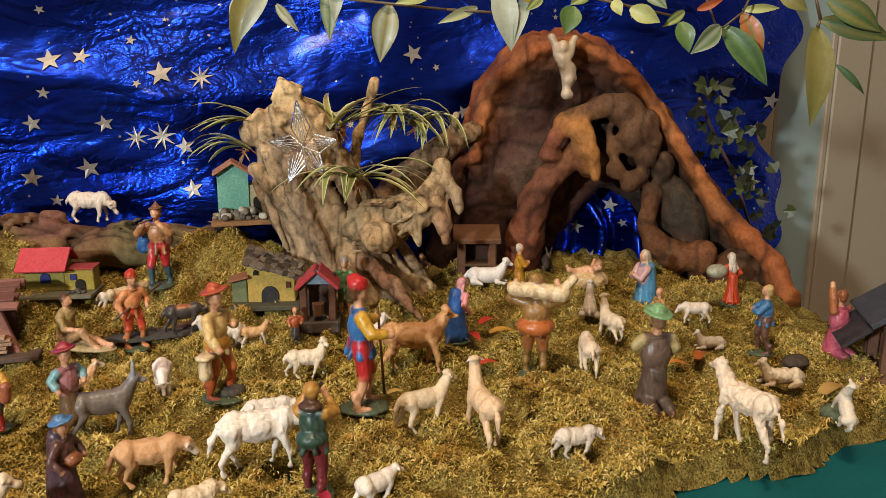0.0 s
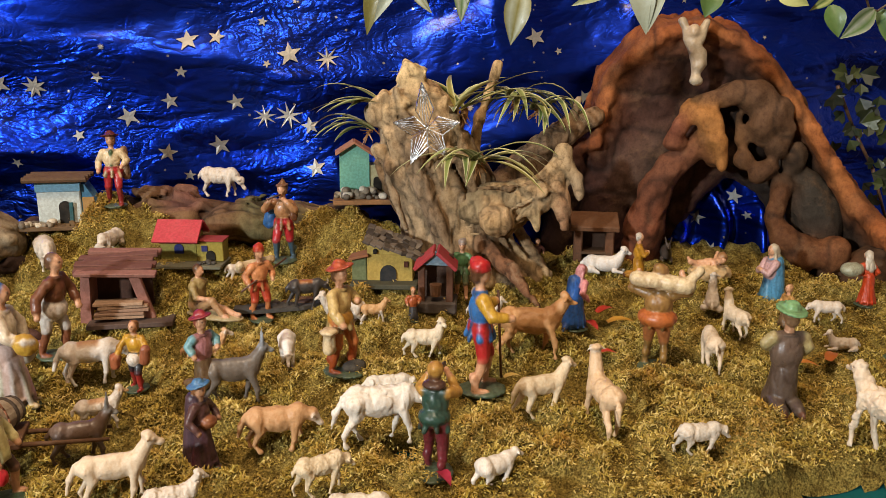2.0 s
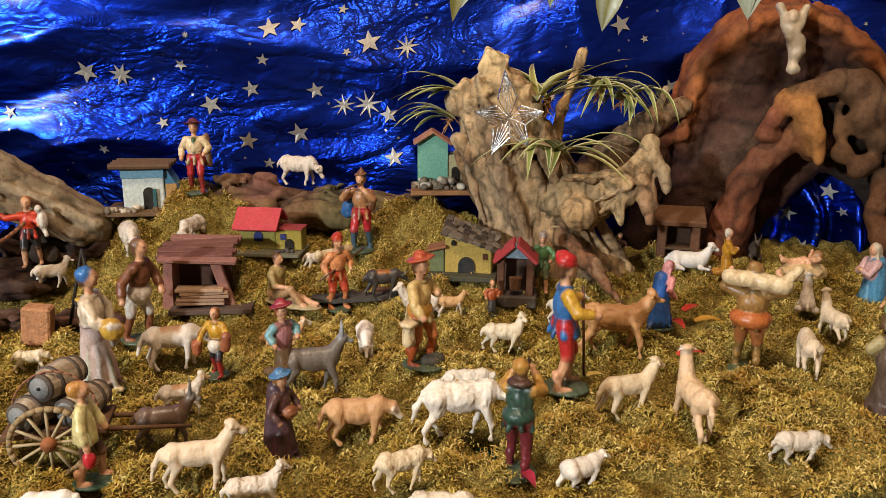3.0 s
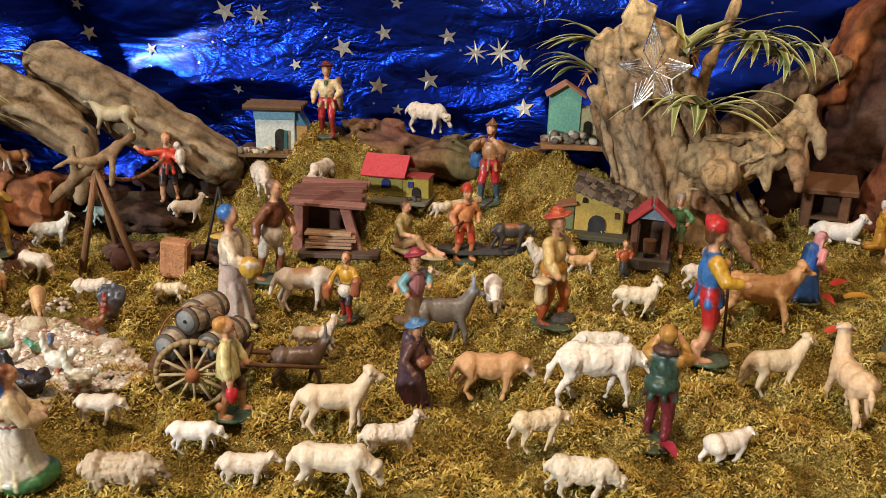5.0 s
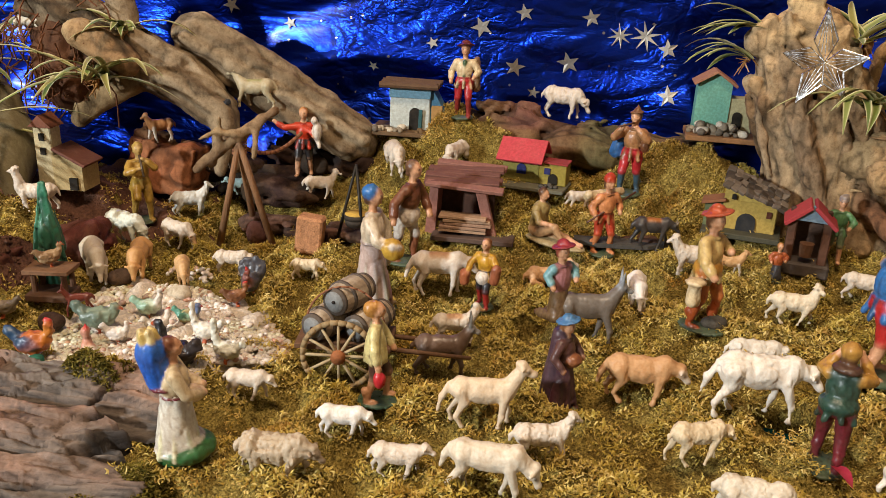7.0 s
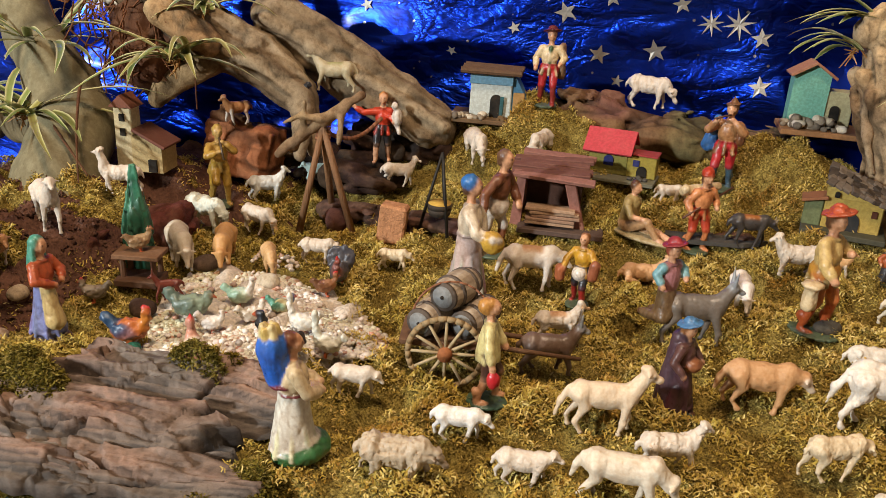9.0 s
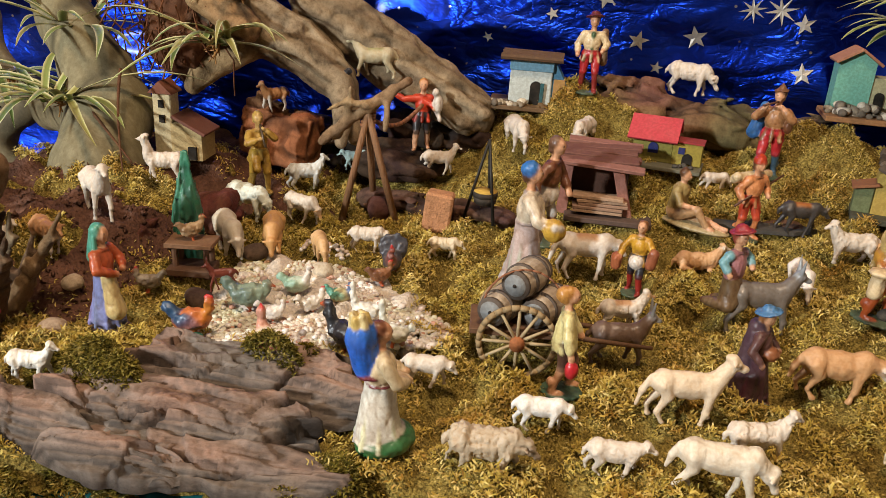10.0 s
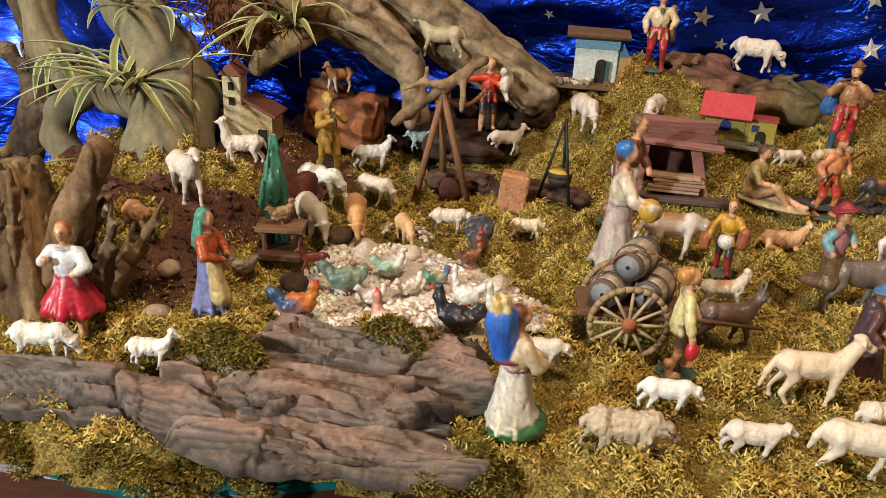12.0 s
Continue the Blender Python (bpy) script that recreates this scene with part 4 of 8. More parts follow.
def leaning_logs():
    line, wide = [(-0.745, 0.684, 0.196), (-0.705, 0.706, 0.167), (-0.665, 0.728, 0.138), (-0.626, 0.747, 0.111), (-0.588, 0.766, 0.084)], [0.024, 0.026, 0.027, 0.026, 0.024]
    p = limbs(line, wide, rgb("8f7d64")) + ridges(line, wide, 15, OLD_WOOD, 4)
    wood("leaning_log", p, 0.0030, "pale grey driftwood log leaning down to the moss", "log", M_ROOT, k=0.004, tau=0.004, rough=((40.0, 0.0016), (100.0, 0.0012), (-60.0, 0.0016), (210.0, 0.0008)), seed=21, grain=(0.4, 0.9, 0.8))
    p = limbs([(-0.875, 0.605, 0.235), (-0.805, 0.635, 0.182), (-0.740, 0.655, 0.156), (-0.692, 0.668, 0.118), (-0.668, 0.655, 0.072)], [0.026, 0.027, 0.024, 0.018, 0.009], rgb("887660"))
    p += ridges([(-0.875, 0.605, 0.235), (-0.805, 0.635, 0.182), (-0.740, 0.655, 0.156), (-0.692, 0.668, 0.118)], [0.026, 0.027, 0.024, 0.018], 14, OLD_WOOD, 6)
    p += limbs([(-0.690, 0.662, 0.118), (-0.672, 0.640, 0.090), (-0.668, 0.630, 0.070)], [0.016, 0.010, 0.007], GREY)
    q = limbs([(-0.800, 0.590, 0.198), (-0.768, 0.612, 0.172)], [0.017, 0.019], rgb("9a7b58")) + [ell((-0.802, 0.588, 0.200), (0.014, 0.008, 0.012), PALE, (0, 0, 30))]
    p += limbs([(-0.850, 0.650, 0.34), (-0.800, 0.640, 0.24), (-0.782, 0.635, 0.185)], [0.014, 0.016, 0.018], GREY)
    p += limbs([(-0.780, 0.630, 0.150), (-0.815, 0.608, 0.125), (-0.825, 0.600, 0.110)], [0.018, 0.015, 0.012], TAN)
    wood("forked_branch", None, 0.0030, "thick grey forked driftwood branch with sawn stubs", "branch", M_ROOT, k=0.004, tau=0.004, rough=((40.0, 0.0016), (100.0, 0.0012), (-60.0, 0.0016), (210.0, 0.0008)), seed=22, grain=(0.4, 0.9, 0.8), parts=[("limb", p), ("stub", q)])
    trunk = limbs([(-0.826, 0.460, -0.010), (-0.840, 0.490, 0.045), (-0.868, 0.530, 0.085), (-0.895, 0.540, 0.118), (-0.940, 0.550, 0.160), (-1.000, 0.570, 0.230)], [0.050, 0.046, 0.046, 0.038, 0.032, 0.030], rgb("7e765c"))
    trunk += limbs([(-0.850, 0.490, 0.010), (-0.790, 0.455, 0.022), (-0.768, 0.400, 0.010)], [0.042, 0.030, 0.016], rgb("746c54"))
    trunk += limbs([(-0.870, 0.500, 0.03), (-0.880, 0.470, 0.010)], [0.035, 0.030], rgb("6e6650"))
    loop = limbs([(-1.100, 0.560, 0.220), (-1.092, 0.560, 0.150), (-1.080, 0.556, 0.105), (-1.040, 0.556, 0.080), (-0.980, 0.555, 0.070), (-0.910, 0.545, 0.075)], [0.024, 0.023, 0.024, 0.024, 0.026, 0.032], rgb("857a5e"))
    ring = limbs([(-1.000, 0.540, 0.066), (-1.036, 0.530, 0.045), (-1.044, 0.525, 0.015), (-1.005, 0.520, -0.006), (-0.950, 0.518, -0.002), (-0.890, 0.515, 0.015)], [0.015, 0.013, 0.014, 0.016, 0.018, 0.024], rgb("7a7058"))
    wood("looping_tree", None, 0.0036, "large smooth grey tree root with a looping branch", "tree root", M_TREE, seed=23, rough=((14.0, 0.006), (55.0, 0.0014), (-18.0, 0.0020), (150.0, 0.0008)), parts=[("trunk", trunk), ("loop_branch", loop), ("root_ring", ring)])
    drift = limbs([(-1.20, 0.60, 0.20), (-1.13, 0.58, 0.115), (-1.10, 0.56, 0.055), (-1.11, 0.53, -0.02)], [0.016, 0.016, 0.018, 0.022], rgb("4e4236")) + limbs([(-1.15, 0.56, 0.09), (-1.08, 0.55, 0.03), (-1.02, 0.54, -0.02)], [0.012, 0.010, 0.008], rgb("6b5a48")) + limbs([(-1.10, 0.57, 0.25), (-1.115, 0.55, 0.12), (-1.100, 0.545, 0.07)], [0.004, 0.004, 0.003], rgb("8a7a66"))
    wood("driftwood", drift, 0.0034, "dark grey driftwood beside the looping root", "driftwood", M_ROOT, seed=27)
    p = [ell((-0.850, 0.612, 0.155), (0.042, 0.032, 0.040), rgb("5d3a24")), ell((-0.855, 0.612, 0.195), (0.040, 0.030, 0.03), rgb("4f3422"))]
    hair = wood("root_clod", p, 0.0030, "clod of brown earth and fine hairy roots", "root ball", M_CORK, seed=24, rough=((40.0, 0.012), (110.0, 0.006)))
    rng = random.Random(5)
    strands = Bits()
    for i in range(90):
        a = Vector((rng.uniform(-0.05, 0.05), rng.uniform(-0.05, 0.02), rng.uniform(0.0, 0.08)))
        for s in range(4):
            b = a + Vector((rng.uniform(-0.016, 0.016), rng.uniform(-0.012, 0.008), rng.uniform(-0.022, 0.008)))
            strands.rod(a, b, 0.0009, 0.0007, rgb("6b4228"), 4)
            a = b
    part("root_hairs", strands.mesh("root_hairs", M_CORK), hair, "fine reddish-brown root hairs")


leaning_logs()


def hanging_roots():
    """Thin brown roots trailing down the front of the smooth trunk."""
    r = thing("hanging_roots", None, Matrix(), "thin brown roots trailing down the smooth trunk", "roots")
    for line in [[(-0.867, 0.49, 0.109), (-0.837, 0.465, 0.085), (-0.809, 0.44, 0.06)], [(-0.845, 0.478, 0.099), (-0.803, 0.462, 0.086), (-0.76, 0.445, 0.073)], [(-0.821, 0.495, 0.137), (-0.81, 0.475, 0.105), (-0.766, 0.44, 0.066)]]:
        a, m, c = (Vector(q) + Vector((0, 0.012, 0)) for q in line)
        path = [a * (1 - t) ** 2 + m * 2 * t * (1 - t) + c * t * t for t in np.linspace(0, 1, 12)]
        part("root", run("root", path, 0.0016, 0.0007, rgb("5a3a24"), M_CORK), r)


hanging_roots()


def bark_log(name, a, b, r, label, seed, flat=0.6, col=DARK, step=0.0030, material=M_CORK):
    """A split length of rough bark from a to b."""
    a, b = np.array(a), np.array(b)
    d = b - a
    yaw = math.degrees(math.atan2(d[1], d[0]))
    length = float(np.linalg.norm(d))
    pitch = -math.degrees(math.asin(d[2] / length))
    p = []
    rng = random.Random(seed)
    n = max(3, int(length / (r * 0.9)))
    for i in range(n):
        t = (i + 0.5) / n - 0.5
        q = r * rng.uniform(0.85, 1.1)
        p.append(ell((t * length, rng.uniform(-0.1, 0.1) * r, r * flat * 0.9), (length / n * 0.95, q, q * flat), tuple(c * rng.uniform(0.75, 1.2) for c in col)))
    for i in range(5):
        y = (i - 2) * r * 0.38
        p.append(cap((-length * 0.46, y, r * flat * 1.5 - abs(y) * 0.35), (length * rng.uniform(0.2, 0.47), y + rng.uniform(-0.2, 0.2) * r, r * flat * 1.5 - abs(y) * 0.35), r * 0.14, r * 0.12, tuple(c * rng.uniform(0.9, 1.5) for c in col)))
    me = sculpt(name, p, material, step, r * 0.12, 0.004, ((30.0, r * 0.22), (90.0, r * 0.14), (-32.0, r * 0.30), (-80.0, r * 0.16), (220.0, r * 0.05)), seed=seed, shade_stain=0.6, grain=(0.4, 1, 1))
    m = (a + b) / 2
    return thing(name, me, pose(m[0], m[1], m[2], 0, pitch, yaw), label, "bark")


def rough_block(name, c, r, rot, label, seed, col, category):
    """A broken, squared lump with chipped faces."""
    rng = random.Random(seed)
    p = [block((0, 0, r[2]), r, col)]
    for i in range(5):
        q = [rng.uniform(-0.75, 0.75) * r[0], rng.uniform(-0.8, 0.6) * r[1], r[2] * rng.uniform(0.7, 1.9)]
        p.append(block(q, [v * rng.uniform(0.25, 0.5) for v in r], tuple(v * rng.uniform(0.7, 1.35) for v in col), [rng.uniform(-35, 35) for _ in range(3)]))
    low = min(r)
    me = sculpt(name, p, M_CORK, 0.0022, low * 0.12, 0.004, ((35.0, low * 0.25), (90.0, low * 0.16), (-40.0, low * 0.22), (200.0, low * 0.08)), seed=seed, shade_stain=0.6)
    return thing(name, me, pose(c[0], c[1], c[2] - r[2], *rot), label, category)


bark_log("bark_log", (-0.500, 0.855, 0.070), (-0.255, 0.930, 0.050), 0.044, "rough dark bark log lying behind the houses", 31, 0.75, rgb("6e5440"))
bark_log("bark_slab", (-0.71, 0.688, 0.030), (-0.605, 0.718, 0.024), 0.030, "dark bark slab under the leaning log", 32, 0.6, rgb("3e2d22"))
bark_log("bark_slab", (-0.68, 0.735, 0.055), (-0.58, 0.760, 0.040), 0.030, "dark bark slab under the leaning log", 33, 0.7, rgb("3a2b22"))
bark_log("bark_strip", (-0.640, 0.640, 0.008), (-0.500, 0.665, 0.010), 0.020, "reddish bark strip lying on the moss", 34, 0.5, rgb("5e463a"))
bark_log("bark_strip", (-0.385, 0.745, 0.020), (-0.255, 0.775, 0.026), 0.018, "reddish bark strip lying on the moss", 35, 0.4, rgb("5a4438"))
rough_block("red_rock", (-0.757, 0.645, 0.062), (0.038, 0.018, 0.026), (0, 8, 12), "angular reddish-brown block of rock carrying a lamb", 36, rgb("96603f"), "rock")
bark_log("bark_slab", (-0.80, 0.665, 0.05), (-0.69, 0.71, 0.03), 0.030, "dark bark slab under the branch", 37, 0.6, rgb("352820"))
rough_block("peat_block", (-0.704, 0.480, 0.030), (0.032, 0.022, 0.014), (6, -14, 20), "crumbly red-brown peat block", 38, rgb("5a3024"), "peat")
rough_block("peat_block", (-0.735, 0.402, 0.030), (0.036, 0.024, 0.018), (8, 6, 12), "crumbly red-brown peat block", 39, rgb("553024"), "peat")
rough_block("peat_block", (-0.725, 0.348, 0.014), (0.036, 0.020, 0.012), (10, 8, 4), "crumbly red-brown peat block", 40, rgb("4f2d22"), "peat")


M_PLATE = bark_like("flaky_bark", 0.65, (0.35, 1.0, 1.0), (0.34, 0.30, 0.27), rgb("98806e"), 0.22, 0.0022)


def flakes(S, W, along, across, seed):
    """Long broken cells in a plate: for each place the number of its cell and how far off the nearest joint is."""
    rng = np.random.RandomState(seed)
    n = int(np.ptp(S) * np.ptp(W) / (along * across)) + 3
    ca, cb = rng.uniform(S.min(), S.max(), n) / along, rng.uniform(W.min(), W.max(), n) / across
    P = np.stack([S, W, 0 * S], -1)
    a = S / along + 0.35 * lattice_noise(P, 0.6 / across, seed + 1)
    b = W / across + 0.45 * lattice_noise(P, 0.5 / across, seed + 2)
    d = np.hypot(a[..., None] - ca, b[..., None] - cb)
    order = np.partition(d, 1, axis=-1)
    return d.argmin(-1), order[..., 1] - order[..., 0], rng


def bark_plate(centre, yaw, length, wide, thick, seed, label, bend=0.0, tip=(0, 0)):
    """A flat flaky plate of bark: long flakes split by joints, thin layers broken off their tops, torn ends."""
    ns, nw = int(length / 0.0010), int(wide / 0.0009)
    s, w = np.meshgrid(np.linspace(-0.5, 0.5, ns), np.linspace(-0.5, 0.5, nw), indexing="ij")
    S, W = s * length, w * wide
    P = np.stack([S, W, 0 * S + seed], -1)
    ragged = 0.010 * lattice_noise(np.stack([W * 0 + seed, W, W * 0], -1), 70.0, seed) + 0.006 * lattice_noise(np.stack([W * 0 + seed, W, W * 0], -1), 200.0, seed + 1)
    X = S + np.sign(s) * (np.abs(s) * 2) ** 6 * ragged * 2
    side = 0.004 * lattice_noise(np.stack([S, S * 0, S * 0], -1), 40.0, seed + 2) + 0.002 * lattice_noise(np.stack([S, S * 0, S * 0], -1), 130.0, seed + 3)
    Y = W + np.sign(w) * (np.abs(w) * 2) ** 4 * side + bend * S * S
    big, joint, rng = flakes(S, W, 0.075, 0.020, seed + 4)
    level, tilt = rng.uniform(-0.25, 0.25, 99), rng.uniform(-0.10, 0.10, 99)
    small, split, rng = flakes(S, W, 0.030, 0.010, seed + 5)
    layer = rng.choice((0.0, 0.0008, 0.0020, 0.0034), 999)
    open_joint = sm(-0.25, 0.25, lattice_noise(P, 40.0, seed + 11))
    crack, hair = np.clip(1 - joint / 0.07, 0, 1) * open_joint, np.clip(1 - split / 0.05, 0, 1) * (1 - open_joint)
    slope = sm(0.02, -0.42, w + 0.10 * lattice_noise(P * (0.5, 1, 1), 60.0, seed + 12))
    strata = slope * 3.4 + 0.45 * lattice_noise(P * (0.4, 1, 1), 80.0, seed + 13)
    ledge = (np.floor(strata) + sm(0.72, 0.98, strata - np.floor(strata))) / 3.4
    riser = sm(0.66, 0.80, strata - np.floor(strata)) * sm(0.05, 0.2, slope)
    fine, mid = lattice_noise(P, 420.0, seed + 8), lattice_noise(P * (0.4, 1, 1), 150.0, seed + 9)
    Z = thick * (0.5 + level[big % 99] + tilt[big % 99] * S / 0.02) - 0.0080 * crack - 0.0016 * hair + layer[small % 999] + 0.00035 * fine + 0.0006 * mid - thick * 0.95 * ledge
    rim = np.minimum(sm(0.5, 0.485, np.abs(s)), sm(0.5, 0.465, np.abs(w)))
    Z = -thick * 0.8 + (Z + thick * 0.8) * rim
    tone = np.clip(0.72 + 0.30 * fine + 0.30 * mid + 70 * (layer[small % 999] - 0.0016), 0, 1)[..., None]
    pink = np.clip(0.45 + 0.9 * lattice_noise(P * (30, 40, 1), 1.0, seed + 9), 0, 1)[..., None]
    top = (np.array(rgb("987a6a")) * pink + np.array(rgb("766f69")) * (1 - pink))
    # shade painted into cracks, risers and edges; the sloping front is darkened too
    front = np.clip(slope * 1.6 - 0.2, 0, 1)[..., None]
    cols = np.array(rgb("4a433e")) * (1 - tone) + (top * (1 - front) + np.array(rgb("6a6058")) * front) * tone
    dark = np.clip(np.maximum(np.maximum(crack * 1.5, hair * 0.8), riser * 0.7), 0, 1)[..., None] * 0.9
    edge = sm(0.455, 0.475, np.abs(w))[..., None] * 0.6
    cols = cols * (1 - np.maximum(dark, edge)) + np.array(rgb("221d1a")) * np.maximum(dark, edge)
    i = np.arange(ns * nw).reshape(ns, nw)
    f = np.stack([i[:-1, :-1], i[1:, :-1], i[1:, 1:], i[:-1, 1:]], -1).reshape(-1, 4)
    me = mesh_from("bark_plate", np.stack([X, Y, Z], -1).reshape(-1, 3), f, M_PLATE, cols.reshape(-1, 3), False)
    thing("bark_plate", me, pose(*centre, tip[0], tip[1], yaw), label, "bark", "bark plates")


def bark_plates():
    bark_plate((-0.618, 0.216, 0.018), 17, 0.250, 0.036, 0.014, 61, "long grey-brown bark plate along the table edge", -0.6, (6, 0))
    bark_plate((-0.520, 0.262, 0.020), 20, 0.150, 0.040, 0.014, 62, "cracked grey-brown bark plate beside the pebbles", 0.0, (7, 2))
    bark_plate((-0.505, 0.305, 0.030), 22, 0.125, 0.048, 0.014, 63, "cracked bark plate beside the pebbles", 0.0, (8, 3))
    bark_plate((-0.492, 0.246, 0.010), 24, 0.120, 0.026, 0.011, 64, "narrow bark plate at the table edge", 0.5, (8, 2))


bark_plates()


def old_stump():
    """A rotten stump of upright splinters, each a part of it."""
    r = thing("split_stump", None, pose(-0.745, 0.285, 0.000), "weathered splintered grey-brown tree stump", "tree stump")
    rng = random.Random(8)
    for i in range(15):
        x, y = -0.040 + 0.074 * i / 14, rng.uniform(-0.014, 0.016)
        h = rng.uniform(0.065, 0.115) + (0.020 if i < 4 else 0)
        tilt = 2 + 26 * i / 14 + rng.uniform(-6, 6)
        col = rgb(rng.choice(("564230", "745c40", "3e3024", "8a6e4a", "70624e")))
        w, d = rng.uniform(0.005, 0.009), rng.uniform(0.003, 0.006)
        p = [block((0, 0, h * 0.30), (w, d, h * 0.30), col), block((w * 0.3, 0, h * 0.68), (w * 0.55, d * 0.7, h * 0.16), tuple(v * 1.2 for v in col), (0, 8, 0)), cap((w * 0.1, 0, h * 0.7), (w * rng.uniform(-0.6, 0.8), 0, h), d * 0.7, 0.0008, tuple(v * 0.8 for v in col))]
        part("splinter", sculpt("splinter", p, M_ROOT, 0.0014, 0.0016, 0.004, ((60.0, 0.0012), (-70.0, 0.0014), (260.0, 0.0005)), seed=i, shade_stain=0.5), r, m=pose(x, y, 0, rng.uniform(-8, 8), tilt, rng.uniform(-40, 40)))
    core = [cap((-0.022, 0.004, -0.012), (-0.030, 0.006, 0.085), 0.030, 0.017, rgb("86704f"))]
    for i in range(11):
        a = radians(150 + 240 * i / 10)
        core.append(cap((-0.022 + 0.030 * math.cos(a), 0.004 + 0.030 * math.sin(a), -0.012), (-0.030 + 0.018 * math.cos(a + 0.2), 0.006 + 0.018 * math.sin(a + 0.2), 0.085 + 0.022 * rng.random()), rng.uniform(0.004, 0.008), 0.003, rgb(rng.choice(("a08560", "6a5238", "8a7050", "4e3c2a")))))
    part("trunk", sculpt("trunk", core, M_ROOT, 0.0016, 0.002, 0.003, ((50.0, 0.0016), (-90.0, 0.0016), (260.0, 0.0008)), seed=92, shade_stain=0.5, grain=(1, 1, 0.2)), r)
    beam = limbs([(0.000, 0.004, 0.020), (0.020, 0.008, 0.070), (0.044, 0.012, 0.118)], [0.012, 0.013, 0.009], rgb("7a6044"))
    part("leaning_stick", sculpt("leaning_stick", beam, M_ROOT, 0.0016, 0.002, 0.003, ((60.0, 0.0020), (-90.0, 0.0016), (260.0, 0.0008)), seed=93, shade_stain=0.5, grain=(1, 1, 0.3)), r)
    p = limbs([(-0.050, 0.004, -0.012), (-0.046, 0.006, 0.050), (-0.036, 0.008, 0.104)], [0.014, 0.010, 0.005], rgb("6f5c48"))
    part("post", sculpt("post", p, M_ROOT, 0.0016, 0.003, 0.01, ((60.0, 0.0030), (-70.0, 0.0030), (200.0, 0.0010)), seed=90), r)


old_stump()


# ---- figurines: each one plain painted mesh ----
SKIN, HAIR, WHITE, CREAM = rgb("d6a27c"), rgb("5a3a22"), rgb("dbd1c3"), rgb("d9c39a")
RED, ORANGE, BLUE, YELLOW, GREEN, BROWN = rgb("b81f22"), rgb("b8552a"), rgb("2f6fb0"), rgb("c79a2c"), rgb("2f6048"), rgb("5e3a28")
STONE_BASE = rgb("4a5a44")


